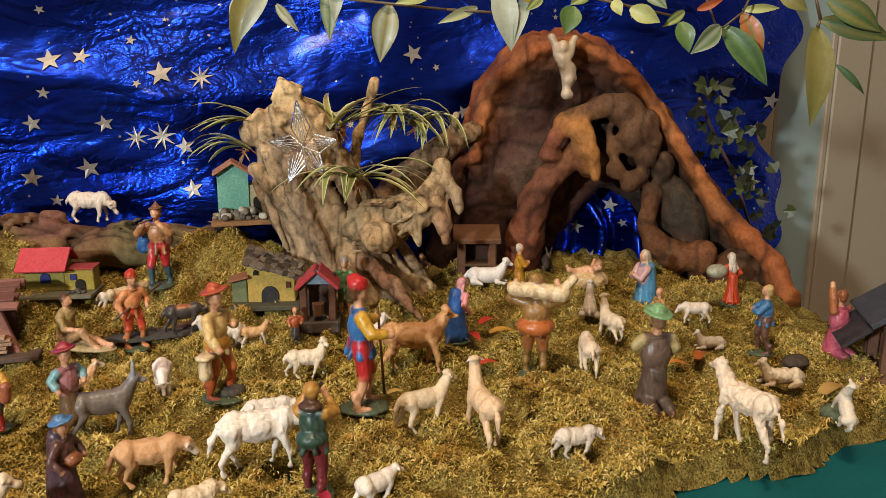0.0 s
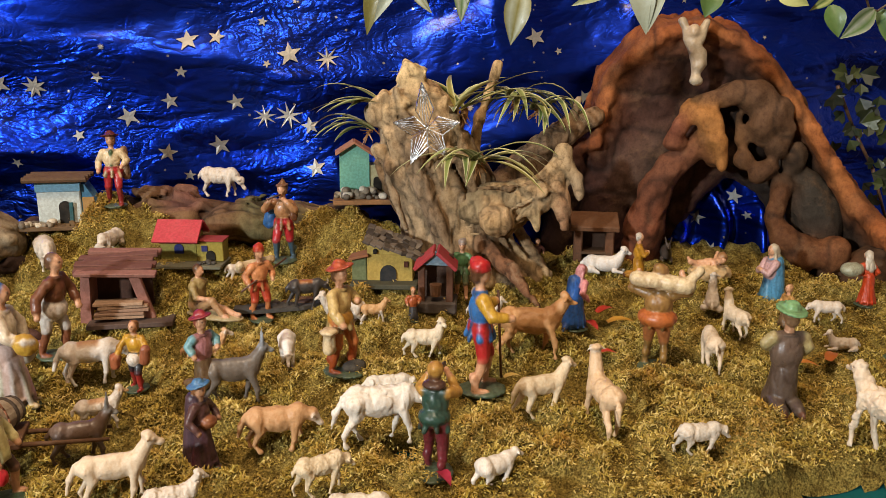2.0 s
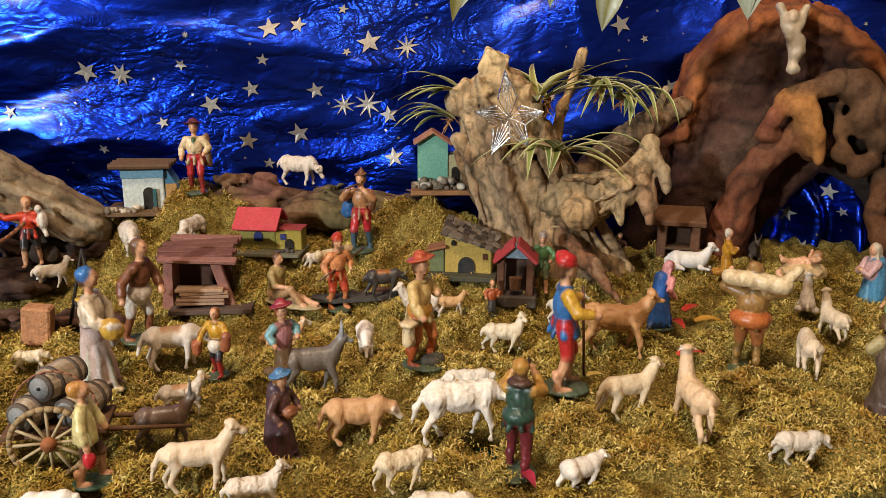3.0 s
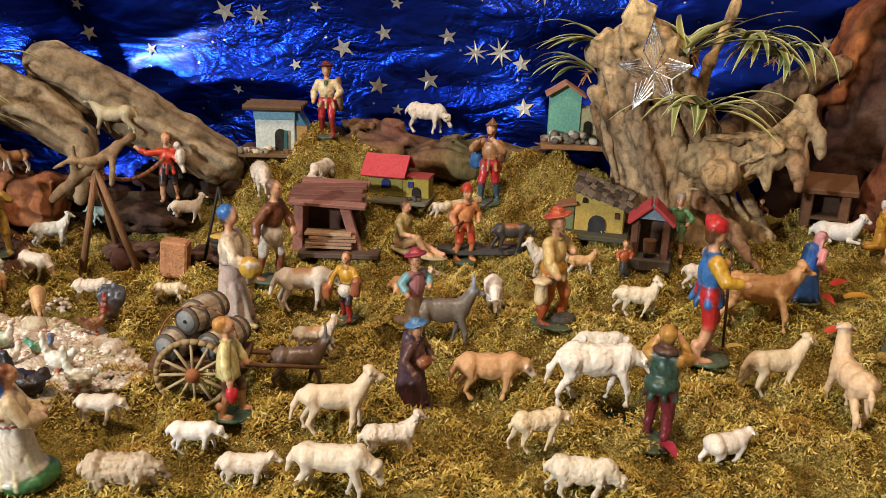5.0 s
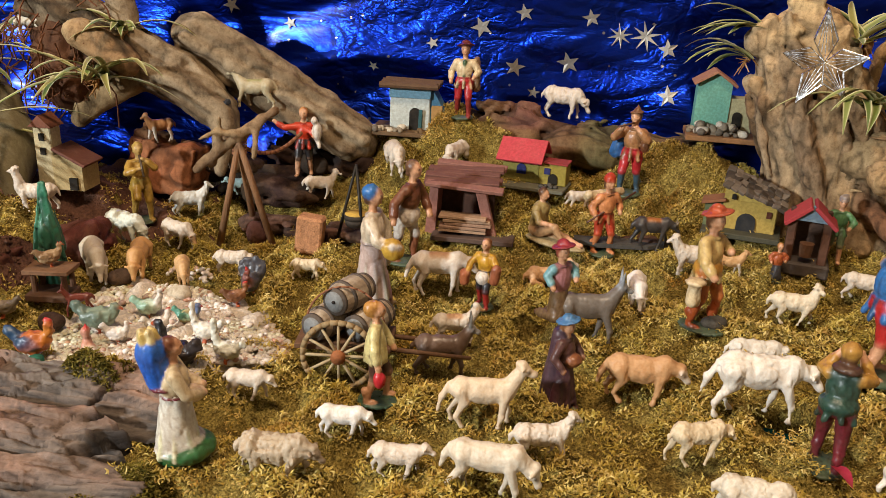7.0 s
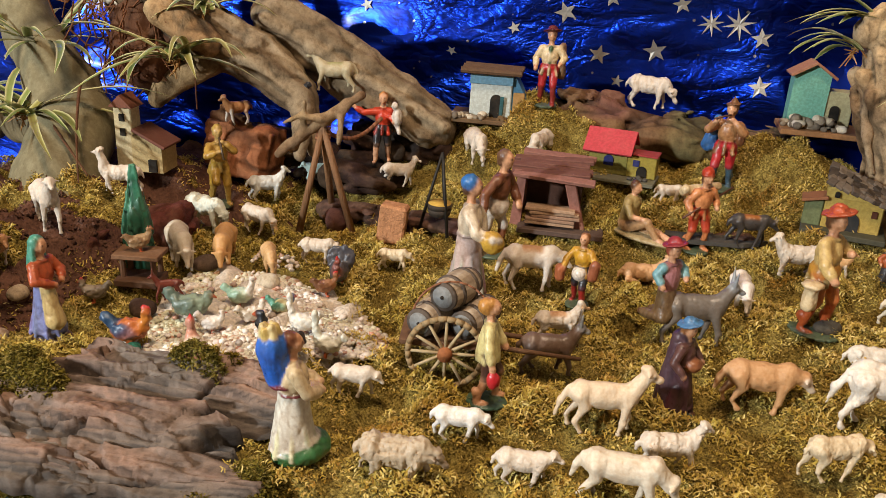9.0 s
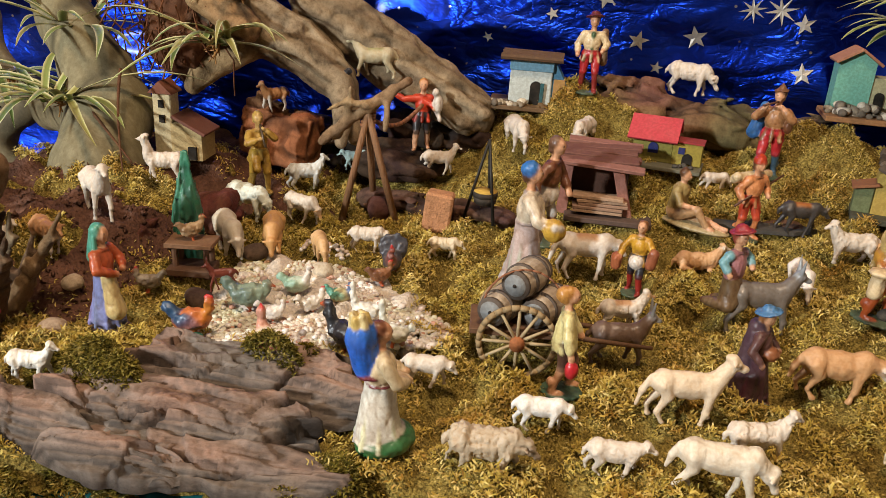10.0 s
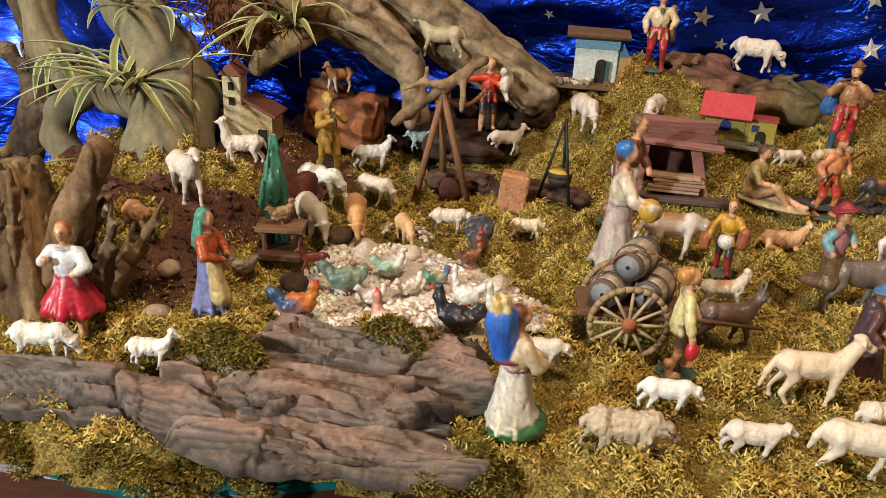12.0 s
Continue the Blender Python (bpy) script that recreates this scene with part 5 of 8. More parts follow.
def person(name, label, x, y, h, rz, top, low, hat=None, hat_col=RED, hair=HAIR, skin=SKIN, dress=False, kneel=False, arms=None, base=STONE_BASE, extra=(), rods=(), dz=0.0, z=None, lean=0.0, boots=None, wide=1.0, sleeves=None, belt=None, bald=False):
    """A standing or kneeling figure of height 1 that looks along +x, scaled to h."""
    sleeves = sleeves or top
    wide = wide * 1.02
    s = 1.28 if kneel else 1.10
    hz = 0.875 if kneel else 0.895
    lx = lean
    dark = tuple(c * 0.55 for c in top)
    belt = belt or tuple(c * 0.6 for c in low)
    p = [ell((0.015 + lx, 0, hz), (0.056 * s, 0.052 * s, 0.068 * s), skin), ell((0.066 * s + lx, 0, hz - 0.006), (0.014, 0.011, 0.016), skin), ell((0.046 * s + lx, 0, hz - 0.045 * s), (0.020, 0.022, 0.020), skin)]
    p += [ell((0.060 * s + lx, q * 0.022 * s, hz + 0.012), (0.010, 0.010, 0.008), rgb("3a2418")) for q in (1, -1)]
    p += [ell((-0.016 + lx, 0, hz + 0.022), (0.058 * s, 0.060 * s, 0.062 * s), hair), ell((-0.035 + lx, 0, hz - 0.035), (0.036 * s, 0.050 * s, 0.040 * s), hair)]
    p += [cap((lx * 0.9, 0, hz - 0.12), (lx, 0, hz - 0.04), 0.036 * s, 0.034 * s, skin)]
    sh = hz - 0.138 * s
    waist = 0.38 if kneel else 0.52
    p += [ell((lx * 0.7, 0, (sh + waist) / 2), (0.082 * s * wide, 0.100 * s * wide, (sh - waist) * 0.62), top), cap((lx * 0.85, -0.078 * s * wide, sh - 0.02), (lx * 0.85, 0.078 * s * wide, sh - 0.02), 0.048 * s, 0.048 * s, top), ell((lx * 0.9, 0, sh + 0.012), (0.060 * s, 0.074 * s, 0.022), dark)]
    p += [ell((lx * 0.4, 0, waist + 0.015), (0.088 * wide, 0.104 * wide, 0.018), belt)]
    rng = random.Random(len(label) * 7 + int(abs(x) * 1000))
    if kneel:
        p += [cap((0.0, 0, waist), (0.02, 0, 0.16), 0.100 * wide, 0.125 * wide, low), cap((0.06, 0.07, 0.10), (-0.20, 0.08, 0.06), 0.075 * wide, 0.06, low), cap((0.06, -0.07, 0.10), (-0.20, -0.08, 0.06), 0.075 * wide, 0.06, low), ell((-0.25, 0.08, 0.045), (0.05, 0.035, 0.04), boots or BROWN), ell((-0.25, -0.08, 0.045), (0.05, 0.035, 0.04), boots or BROWN)]
        for i in range(6):
            w = i / 6 * 2 * math.pi + 0.3
            p.append(cap((0.06 * math.cos(w), 0.07 * math.sin(w), waist), (0.02 + 0.11 * wide * math.cos(w), 0.12 * wide * math.sin(w), 0.07), 0.016, 0.026, tuple(c * rng.uniform(0.8, 1.1) for c in low)))
    elif dress:
        p += [cap((0, 0, waist), (0, 0, 0.12), 0.085 * wide, 0.132 * wide, low), ell((0, 0, 0.085), (0.145 * wide, 0.142 * wide, 0.045), low)]
        for i in range(9):
            w = i / 9 * 2 * math.pi + 0.3
            p.append(cap((0.066 * math.cos(w), 0.066 * math.sin(w), waist - 0.02), ((0.140 * wide + rng.uniform(-0.01, 0.02)) * math.cos(w), 0.138 * wide * math.sin(w), 0.06), 0.013, 0.022, tuple(c * rng.uniform(0.72, 1.08) for c in low)))
        p += [ell((0.14, 0.05, 0.022), (0.05, 0.030, 0.024), boots or BROWN), ell((0.15, -0.05, 0.022), (0.05, 0.030, 0.024), boots or BROWN)]
    else:
        b = boots or skin
        p += [ell((0, 0, waist - 0.03), (0.092 * wide, 0.108 * wide, 0.075), low)]
        for i in range(7):
            w = i / 7 * 2 * math.pi
            p.append(cap((0.066 * math.cos(w), 0.075 * math.sin(w), waist + 0.01), (0.105 * wide * math.cos(w), 0.118 * wide * math.sin(w), waist - 0.085 - rng.uniform(0, 0.03)), 0.022, 0.024, top if i % 2 else dark))
        step = rng.choice((0.05, 0.035, -0.05))
        for q, fx in ((0.058, step), (-0.058, -step * 0.8)):
            k = (fx + 0.045, q * 1.25, 0.275)
            f = (fx * 1.6, q * 1.45, 0.05)
            p += [cap((0, q, waist - 0.04), k, 0.066 * wide, 0.050, low), cap(k, f, 0.046, 0.032, b), ell((k[0] - 0.004, k[1], k[2] - 0.02), (0.050, 0.048, 0.022), tuple(c * 0.75 for c in low)), ell((f[0] + 0.04, f[1] * 1.1, 0.030), (0.060, 0.031, 0.026), b), ell((f[0] - 0.012, f[1], 0.13), (0.040, 0.040, 0.050), b)]
    for i, (e, g) in enumerate(arms or (((0.02, 0.19, 0.62), (0.13, 0.13, 0.54)), ((-0.02, -0.18, 0.60), (0.09, -0.17, 0.48)))):
        q = (lx * 0.85, (0.094 if i == 0 else -0.094) * s * wide, sh - 0.02)
        m = tuple(0.45 * a + 0.55 * b for a, b in zip(e, g))
        p += [cap(q, e, 0.048 * s, 0.041 * s, sleeves), cap(e, m, 0.041 * s, 0.040 * s, sleeves), cap(m, g, 0.030 * s, 0.025 * s, sleeves if dress else skin), ell(g, (0.030, 0.026, 0.030), skin)]
    t = hz + 0.05 * s
    if hat == "cap":
        p += [ell((-0.005 + lx, 0, t + 0.004), (0.068 * s, 0.064 * s, 0.050 * s), hat_col), ell((-0.03 + lx, 0.02, t + 0.035), (0.050, 0.045, 0.034), hat_col), ell((lx, 0, t - 0.025), (0.072 * s, 0.068 * s, 0.016), tuple(c * 0.75 for c in hat_col))]
    elif hat == "brim":
        p += [ell((lx, 0, t + 0.02), (0.062 * s, 0.060 * s, 0.054 * s), hat_col), ell((lx, 0, t + 0.004), (0.116 * s, 0.112 * s, 0.018 * s), tuple(c * 0.85 for c in hat_col), (5, -12, 0))]
    elif hat == "cone":
        p += [cap((lx, 0, t), (lx - 0.01, 0, t + 0.075), 0.058, 0.016, hat_col), ell((lx, 0, t), (0.09, 0.085, 0.018), hat_col, (6, 0, 0))]
    elif hat == "veil":
        p += [ell((-0.02 + lx, 0, hz + 0.02), (0.064 * s, 0.066 * s, 0.072 * s), hat_col), cap((-0.045 + lx, 0.01, hz), (-0.07 + lx, 0, sh - 0.08), 0.055 * s, 0.062 * s, hat_col), cap((-0.02 + lx, 0.06, hz - 0.02), (-0.01, 0.085, sh - 0.06), 0.022, 0.030, hat_col), cap((-0.02 + lx, -0.06, hz - 0.02), (-0.01, -0.085, sh - 0.06), 0.022, 0.030, hat_col)]
    elif hat == "scarf":
        p += [ell((-0.016 + lx, 0, hz + 0.026), (0.064 * s, 0.064 * s, 0.064 * s), hat_col)]
    if base is not None:
        p += [ell((0.02, 0, 0.002), (0.19, 0.155, 0.030), base)]
    p += list(extra)
    me = sculpt(name, p, M_FIGURE, 1 / 72, 0.010, 0.0025, ((10.0, 0.004), (24.0, 0.003), (-15.0, 0.007), (-30.0, 0.004), (60.0, 0.0015)), rods, seed=len(bpy.data.objects), shade_stain=0.36, grain=(1, 1, 0.38), wash=(0.40, 0.25, 0.15))
    me.transform(Matrix.Scale(h, 4))
    return thing(name, me, on_ground(x, y, dz, rz) if z is None else pose(x, y, z, 0, 0, rz), label, "figurine", "crib figurines")


def animal(name, label, x, y, length, rz, head="up", col=WHITE, face=None, legs=None, back=None, wool=1.0, thin=1.0, lying=False, dz=0.0, z=None, tail=0.12, horn=None, long_ears=False, tall=1.0, category="animal figurine", group="crib sheep", material=None, rx=0.0, ry=0.0):
    """A four-legged figurine of length 1 that looks along +x, scaled: barrel, haunches, jointed legs in mid-step, wedge head."""
    face, legs, back = face or col, legs or col, back or col
    rng = random.Random(len(label) * 13 + int(abs(x) * 2000))
    fleece = material is None
    L = (0.25 if fleece else 0.28) * tall if not lying else 0.02
    c = L + 0.165
    t = thin
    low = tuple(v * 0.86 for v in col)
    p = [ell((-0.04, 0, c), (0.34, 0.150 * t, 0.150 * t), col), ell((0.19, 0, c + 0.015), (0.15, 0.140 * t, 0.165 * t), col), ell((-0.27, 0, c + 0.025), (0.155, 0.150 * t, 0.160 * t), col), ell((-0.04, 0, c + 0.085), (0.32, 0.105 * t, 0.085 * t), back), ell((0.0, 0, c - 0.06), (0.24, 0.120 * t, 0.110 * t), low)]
    n0 = (0.25, 0, c + 0.075)
    tips = {"up": ((0.385, 0, c + 0.285), (0.50, 0, c + 0.235)), "high": ((0.33, 0, c + 0.44), (0.45, 0, c + 0.42)), "fwd": ((0.42, 0, c + 0.13), (0.54, 0, c + 0.06)), "graze": ((0.42, 0, c - 0.10), (0.49, 0, c - 0.245)), "low": ((0.42, 0, c + 0.0), (0.52, 0, c - 0.11)), "side": ((0.38, 0.05, c + 0.25), (0.44, 0.16, c + 0.20)), "back": ((0.34, 0.02, c + 0.31), (0.40, -0.10, c + 0.27))}
    h, m = (np.array(v) for v in tips[head])
    if lying:
        m[2], h[2] = max(m[2], 0.06), max(h[2], 0.09)
    p += [cap(n0, h, 0.118 * t, 0.070, col), ell(h, (0.080, 0.070, 0.074), face), cap(h, m, 0.056, 0.032, face), ell(m, (0.036, 0.034, 0.032), face)]
    d = (m - h) / np.linalg.norm(m - h)
    s = np.cross((0, 0, 1), d)
    s = s / np.linalg.norm(s)
    up = np.cross(d, s)
    p.append(ell(m + d * 0.030 + up * 0.006, (0.014, 0.020, 0.012), tuple(v * 0.5 for v in face)))
    if fleece:
        p.append(ell(h + up * 0.045 - d * 0.045, (0.066, 0.068, 0.050), col))
    for q in (1, -1):
        p.append(ell(h + s * q * 0.056 + d * 0.042 + up * 0.020, (0.013, 0.013, 0.013), rgb("2a211a")))
        if long_ears:
            p.append(cap(h + s * q * 0.045 + up * 0.06 - d * 0.03, h + s * q * 0.09 + up * 0.23 - d * 0.10, 0.034, 0.014, face))
        else:
            p += [cap(h + s * q * 0.060 + up * 0.035 - d * 0.02, h + s * q * 0.128 + up * 0.005 - d * 0.030, 0.024, 0.016, face)]
        if horn:
            p += [cap(h + s * q * 0.04 + up * 0.06, h + s * q * 0.07 + up * 0.15 - d * 0.06, 0.024, 0.010, horn)]
    if lying:
        for q in (1, -1):
            p += [cap((0.18, 0.13 * q * t, 0.07), (0.40, 0.12 * q * t, 0.035), 0.050, 0.030, legs), cap((-0.30, 0.15 * q * t, 0.10), (-0.12, 0.19 * q * t, 0.04), 0.080, 0.036, legs)]
    else:
        stride = rng.choice((0.05, 0.08, 0.10, -0.07))
        for q in (1, -1):
            f, y0 = stride * q, 0.088 * q * t
            knee, foot = (0.22 + f * 0.8, y0, L * 0.56), (0.205 + f * 1.1 - abs(f) * 0.2, y0, 0.02)
            p += [cap((0.20, y0, c - 0.05), knee, 0.066 * t, 0.033, legs), cap(knee, foot, 0.031, 0.024, legs), ell(knee, (0.034, 0.032, 0.034), legs), ell((foot[0] + 0.012, y0, 0.018), (0.036, 0.028, 0.022), tuple(v * 0.8 for v in legs))]
            f = -f
            stifle, hock, foot = (-0.25 + f * 0.3, y0 * 1.1, c - 0.10), (-0.36 + f * 0.8, y0, L * 0.50), (-0.315 + f * 1.2, y0, 0.02)
            p += [cap((-0.29, y0, c + 0.02), stifle, 0.095 * t, 0.070 * t, legs if not fleece else col), cap(stifle, hock, 0.064 * t, 0.033, legs), cap(hock, foot, 0.030, 0.024, legs), ell((foot[0] + 0.012, y0, 0.018), (0.036, 0.028, 0.022), tuple(v * 0.8 for v in legs))]
    if tail:
        k = 0.33 * tail
        p += [cap((-0.40, 0, c + 0.07), (-0.44 - k * 0.5, 0, c + 0.05 - tail * 0.5), 0.042, 0.038, col), cap((-0.44 - k * 0.5, 0, c + 0.05 - tail * 0.5), (-0.44 - k, 0, c + 0.04 - tail * 1.1), 0.038, 0.024, col)]
    rough = ((9.0, 0.008), (17.0, 0.012 * wool), (-13.0, 0.012 * wool), (-24.0, 0.009 * wool), (38.0, 0.005 * wool)) if fleece else ((9.0, 0.006), (-14.0, 0.006), (40.0, 0.003))
    me = sculpt(name, p, material or M_SHEEP, 1 / 57, 0.022, 0.007, rough, seed=len(bpy.data.objects), shade_stain=0.20, grain=(1, 1, 0.45), wash=(0.70, 0.45, 0.20))
    me.transform(Matrix.Scale(length / 0.97, 4))
    return thing(name, me, on_ground(x, y, dz, rz, rx, ry) if z is None else pose(x, y, z, rx, ry, rz), label, category, group)


def sheep(label, x, y, length, rz, head="up", col=WHITE, **more):
    return animal("sheep", label, x, y, length, rz, head, col, **more)


def bird(name, label, x, y, length, rz, col, wing=None, neck=None, head=None, tall=0.35, fan=False, dz=0.0, z=None, crest=RED, feet=True):
    """A standing fowl that looks along +x."""
    wing, neck, head = wing or col, neck or col, head or neck or col
    c = 0.36
    p = [ell((0, 0, c), (0.34, 0.20, 0.22), col, (0, -14, 0)), ell((-0.06, 0.14, c + 0.03), (0.24, 0.07, 0.14), wing, (0, 8, 0)), ell((-0.06, -0.14, c + 0.03), (0.24, 0.07, 0.14), wing, (0, 8, 0))]
    p += limbs([(0.22, 0, c + 0.08), (0.32, 0, c + tall * 0.7), (0.30, 0, c + tall)], [0.13, 0.08, 0.07], neck)
    p += [ell((0.33, 0, c + tall + 0.04), (0.085, 0.07, 0.075), head), cap((0.38, 0, c + tall + 0.03), (0.48, 0, c + tall), 0.032, 0.012, ORANGE)]
    if crest is not None:
        p += [ell((0.33, 0, c + tall + 0.12), (0.07, 0.022, 0.05), crest)]
    if fan:
        p += [ell((-0.26, 0, c + 0.22), (0.06, 0.36, 0.34), wing, (0, -12, 0))]
    else:
        p += limbs([(-0.24, 0, c + 0.06), (-0.42, 0, c + 0.24), (-0.50, 0, c + 0.20)], [0.13, 0.085, 0.05], wing)
    p += [ell((0.02, 0, 0.02), (0.16, 0.12, 0.05), STONE_BASE)] if not feet else []
    for q in (0.08, -0.08):
        p += [cap((0.0, q, c - 0.1), (0.02, q, 0.02), 0.045, 0.034, ORANGE), ell((0.05, q, 0.02), (0.07, 0.05, 0.022), ORANGE)]
    me = sculpt(name, p, M_FIGURE, 1 / 36, 0.04, 0.012, ((12.0, 0.03), (30.0, 0.012)), seed=len(bpy.data.objects))
    me.transform(Matrix.Scale(length, 4))
    return thing(name, me, on_ground(x, y, dz, rz) if z is None else pose(x, y, z, 0, 0, rz), label, "bird figurine", "crib poultry")


person("shepherd", "shepherd figurine in red cap, blue vest and red breeches", -0.067, 0.611, 0.112, 15, BLUE, RED, "cap", RED, sleeves=YELLOW, boots=SKIN,
       arms=(((0.08, 0.18, 0.60), (0.16, 0.20, 0.62)), ((0.06, -0.17, 0.62), (0.20, -0.16, 0.60))), rods=(((0.21, 0.20, 0.0), (0.17, 0.20, 0.70), 0.011, BROWN),), wide=0.95)
person("hunter", "hunter figurine in dark green coat with a spyglass", -0.088, 0.496, 0.085, 80, rgb("26463a"), rgb("6b1f2a"), "scarf", rgb("b98a3c"), boots=rgb("6b1f2a"), lean=0.03,
       arms=(((0.12, 0.16, 0.70), (0.14, 0.06, 0.86)), ((0.12, -0.16, 0.70), (0.16, -0.05, 0.86))), extra=(ell((0, 0, 0.52), (0.12, 0.13, 0.08), rgb("26463a")), ell((-0.02, 0, 0.80), (0.09, 0.10, 0.04), rgb("4a2f22"))), rods=(((0.12, 0, 0.87), (0.26, 0, 0.87), 0.020, rgb("3a2a20")),), sleeves=rgb("b98a3c"))
person("woman", "woman figurine in dark brown cloak and blue hat", -0.252, 0.487, 0.067, 350, rgb("5a3a38"), rgb("4d2f38"), "brim", rgb("4c7fae"), dress=True, hair=rgb("8a5a32"), extra=(cap((-0.06, 0, 0.78), (-0.10, 0, 0.12), 0.09, 0.13, rgb("4a3440")), ell((0.10, 0.0, 0.55), (0.08, 0.09, 0.07), rgb("8a5432"))))
person("shepherd", "shepherd figurine in ochre tunic and red hat with lantern", -0.187, 0.627, 0.098, 340, rgb("cdb070"), rgb("c2743a"), "brim", rgb("b8502c"), boots=rgb("a84e22"), arms=(((0.06, 0.17, 0.62), (0.14, 0.06, 0.66)), ((0.06, -0.17, 0.60), (0.16, -0.18, 0.50))),
       extra=(cap((0.02, -0.2, 0.42), (0.02, -0.2, 0.28), 0.05, 0.06, CREAM), ell((0.02, -0.2, 0.44), (0.085, 0.085, 0.03), CREAM), ell((0, 0, 0.50), (0.11, 0.12, 0.10), rgb("b8862f"))))
person("water_carrier", "bare-chested man figurine in red breeches carrying a lamb", -0.299, 0.737, 0.078, 319, rgb("d8905c"), rgb("c2452a"), "cap", rgb("b83a1c"), boots=rgb("c98050"), lean=0.04, extra=(cap((-0.06, -0.22, 0.72), (-0.03, 0.22, 0.76), 0.06, 0.055, CREAM), ell((0.0, -0.25, 0.76), (0.06, 0.05, 0.06), CREAM)), rods=(((0.1, -0.3, 0.45), (0.02, 0.4, 0.75), 0.014, BROWN),))
person("piper", "figurine of a piper in red breeches with a blue cape", -0.299, 0.821, 0.088, 270, rgb("a8794e"), rgb("b3222a"), "cone", rgb("7a5232"), boots=rgb("3f5a6a"), arms=(((0.10, 0.18, 0.66), (0.12, 0.04, 0.80)), ((0.10, -0.20, 0.66), (0.14, -0.10, 0.80))),
       extra=(cap((-0.05, -0.14, 0.76), (-0.07, -0.20, 0.46), 0.05, 0.085, rgb("2f6aa8")), ell((0.02, 0.14, 0.58), (0.06, 0.05, 0.08), rgb("7a4a2a"))), rods=(((0.08, 0.0, 0.84), (0.2, -0.14, 0.80), 0.012, BROWN),))
person("shepherd", "shepherd figurine in cream coat and red trousers", -0.486, 0.813, 0.080, 290, CREAM, rgb("b3222a"), "brim", rgb("6a2420"), boots=rgb("8a2a26"), extra=(cap((-0.05, 0.15, 0.76), (-0.05, 0.16, 0.40), 0.05, 0.06, rgb("8a6a4a")), cap((0.06, 0, 0.74), (0.06, 0, 0.56), 0.03, 0.03, rgb("3f5a3a"))), wide=1.05)
person("woman", "woman figurine in grey dress and blue headscarf with basket", -0.434, 0.541, 0.106, 16, rgb("d8c8ae"), rgb("c4aea6"), "scarf", rgb("2f78c0"), dress=True, boots=CREAM, arms=(((0.05, 0.18, 0.62), (0.10, 0.14, 0.44)), ((0.08, -0.17, 0.60), (0.20, -0.17, 0.56))),
       extra=(ell((0.20, -0.17, 0.55), (0.095, 0.05, 0.085), rgb("c9a03c"), (0, 35, 20)), ell((0.24, -0.18, 0.575), (0.035, 0.03, 0.03), WHITE), ell((0.20, -0.20, 0.58), (0.03, 0.03, 0.03), WHITE), ell((0.02, 0.27, 0.34), (0.09, 0.05, 0.12), rgb("b5ab98"), (0, 20, 0)), cap((0.02, 0.22, 0.44), (-0.02, 0.34, 0.30), 0.05, 0.06, rgb("b5ab98"))))
person("farmer", "man figurine in brown shirt and white apron", -0.461, 0.639, 0.100, 0, rgb("7a4a30"), rgb("d8d0c4"), hair=rgb("6a4a34"), lean=0.10, boots=rgb("8a5236"), arms=(((0.12, 0.18, 0.60), (0.22, 0.12, 0.46)), ((0.02, -0.20, 0.60), (0.04, -0.24, 0.44))), extra=(ell((0.04, 0, 0.46), (0.12, 0.13, 0.12), WHITE),))
person("farmer", "man figurine in yellow shirt and dark trousers with bucket", -0.360, 0.601, 0.063, 266, rgb("c7962a"), rgb("23262e"), hair=rgb("8a5a32"), boots=rgb("9a2a24"), arms=(((0.05, 0.20, 0.60), (0.12, 0.22, 0.46)), ((0.05, -0.20, 0.60), (0.14, -0.20, 0.48))), extra=(cap((0.12, -0.24, 0.46), (0.12, -0.24, 0.36), 0.08, 0.07, rgb("a8603c")), ell((0.06, 0, 0.44), (0.09, 0.10, 0.10), WHITE), cap((0.12, 0.22, 0.62), (0.12, 0.2, 0.46), 0.07, 0.07, rgb("9a5a3c"))))
person("girl", "girl figurine in yellow blouse and brown breeches with red bag", -0.357, 0.419, 0.073, 20, rgb("d8cc90"), rgb("4e3328"), hair=rgb("b8823c"), boots=SKIN, wide=0.86, base=rgb("3f5a44"), sleeves=rgb("d8cc90"), arms=(((0.06, 0.16, 0.60), (0.14, 0.12, 0.48)), ((0.02, -0.17, 0.58), (0.06, -0.19, 0.42))),
       extra=(cap((0, 0, 0.60), (0, 0, 0.46), 0.092, 0.108, rgb("d3c78a")), ell((0.07, -0.19, 0.32), (0.060, 0.050, 0.085), rgb("b8202a")), ell((-0.05, 0, 0.90), (0.070, 0.070, 0.080), rgb("b8823c"))))
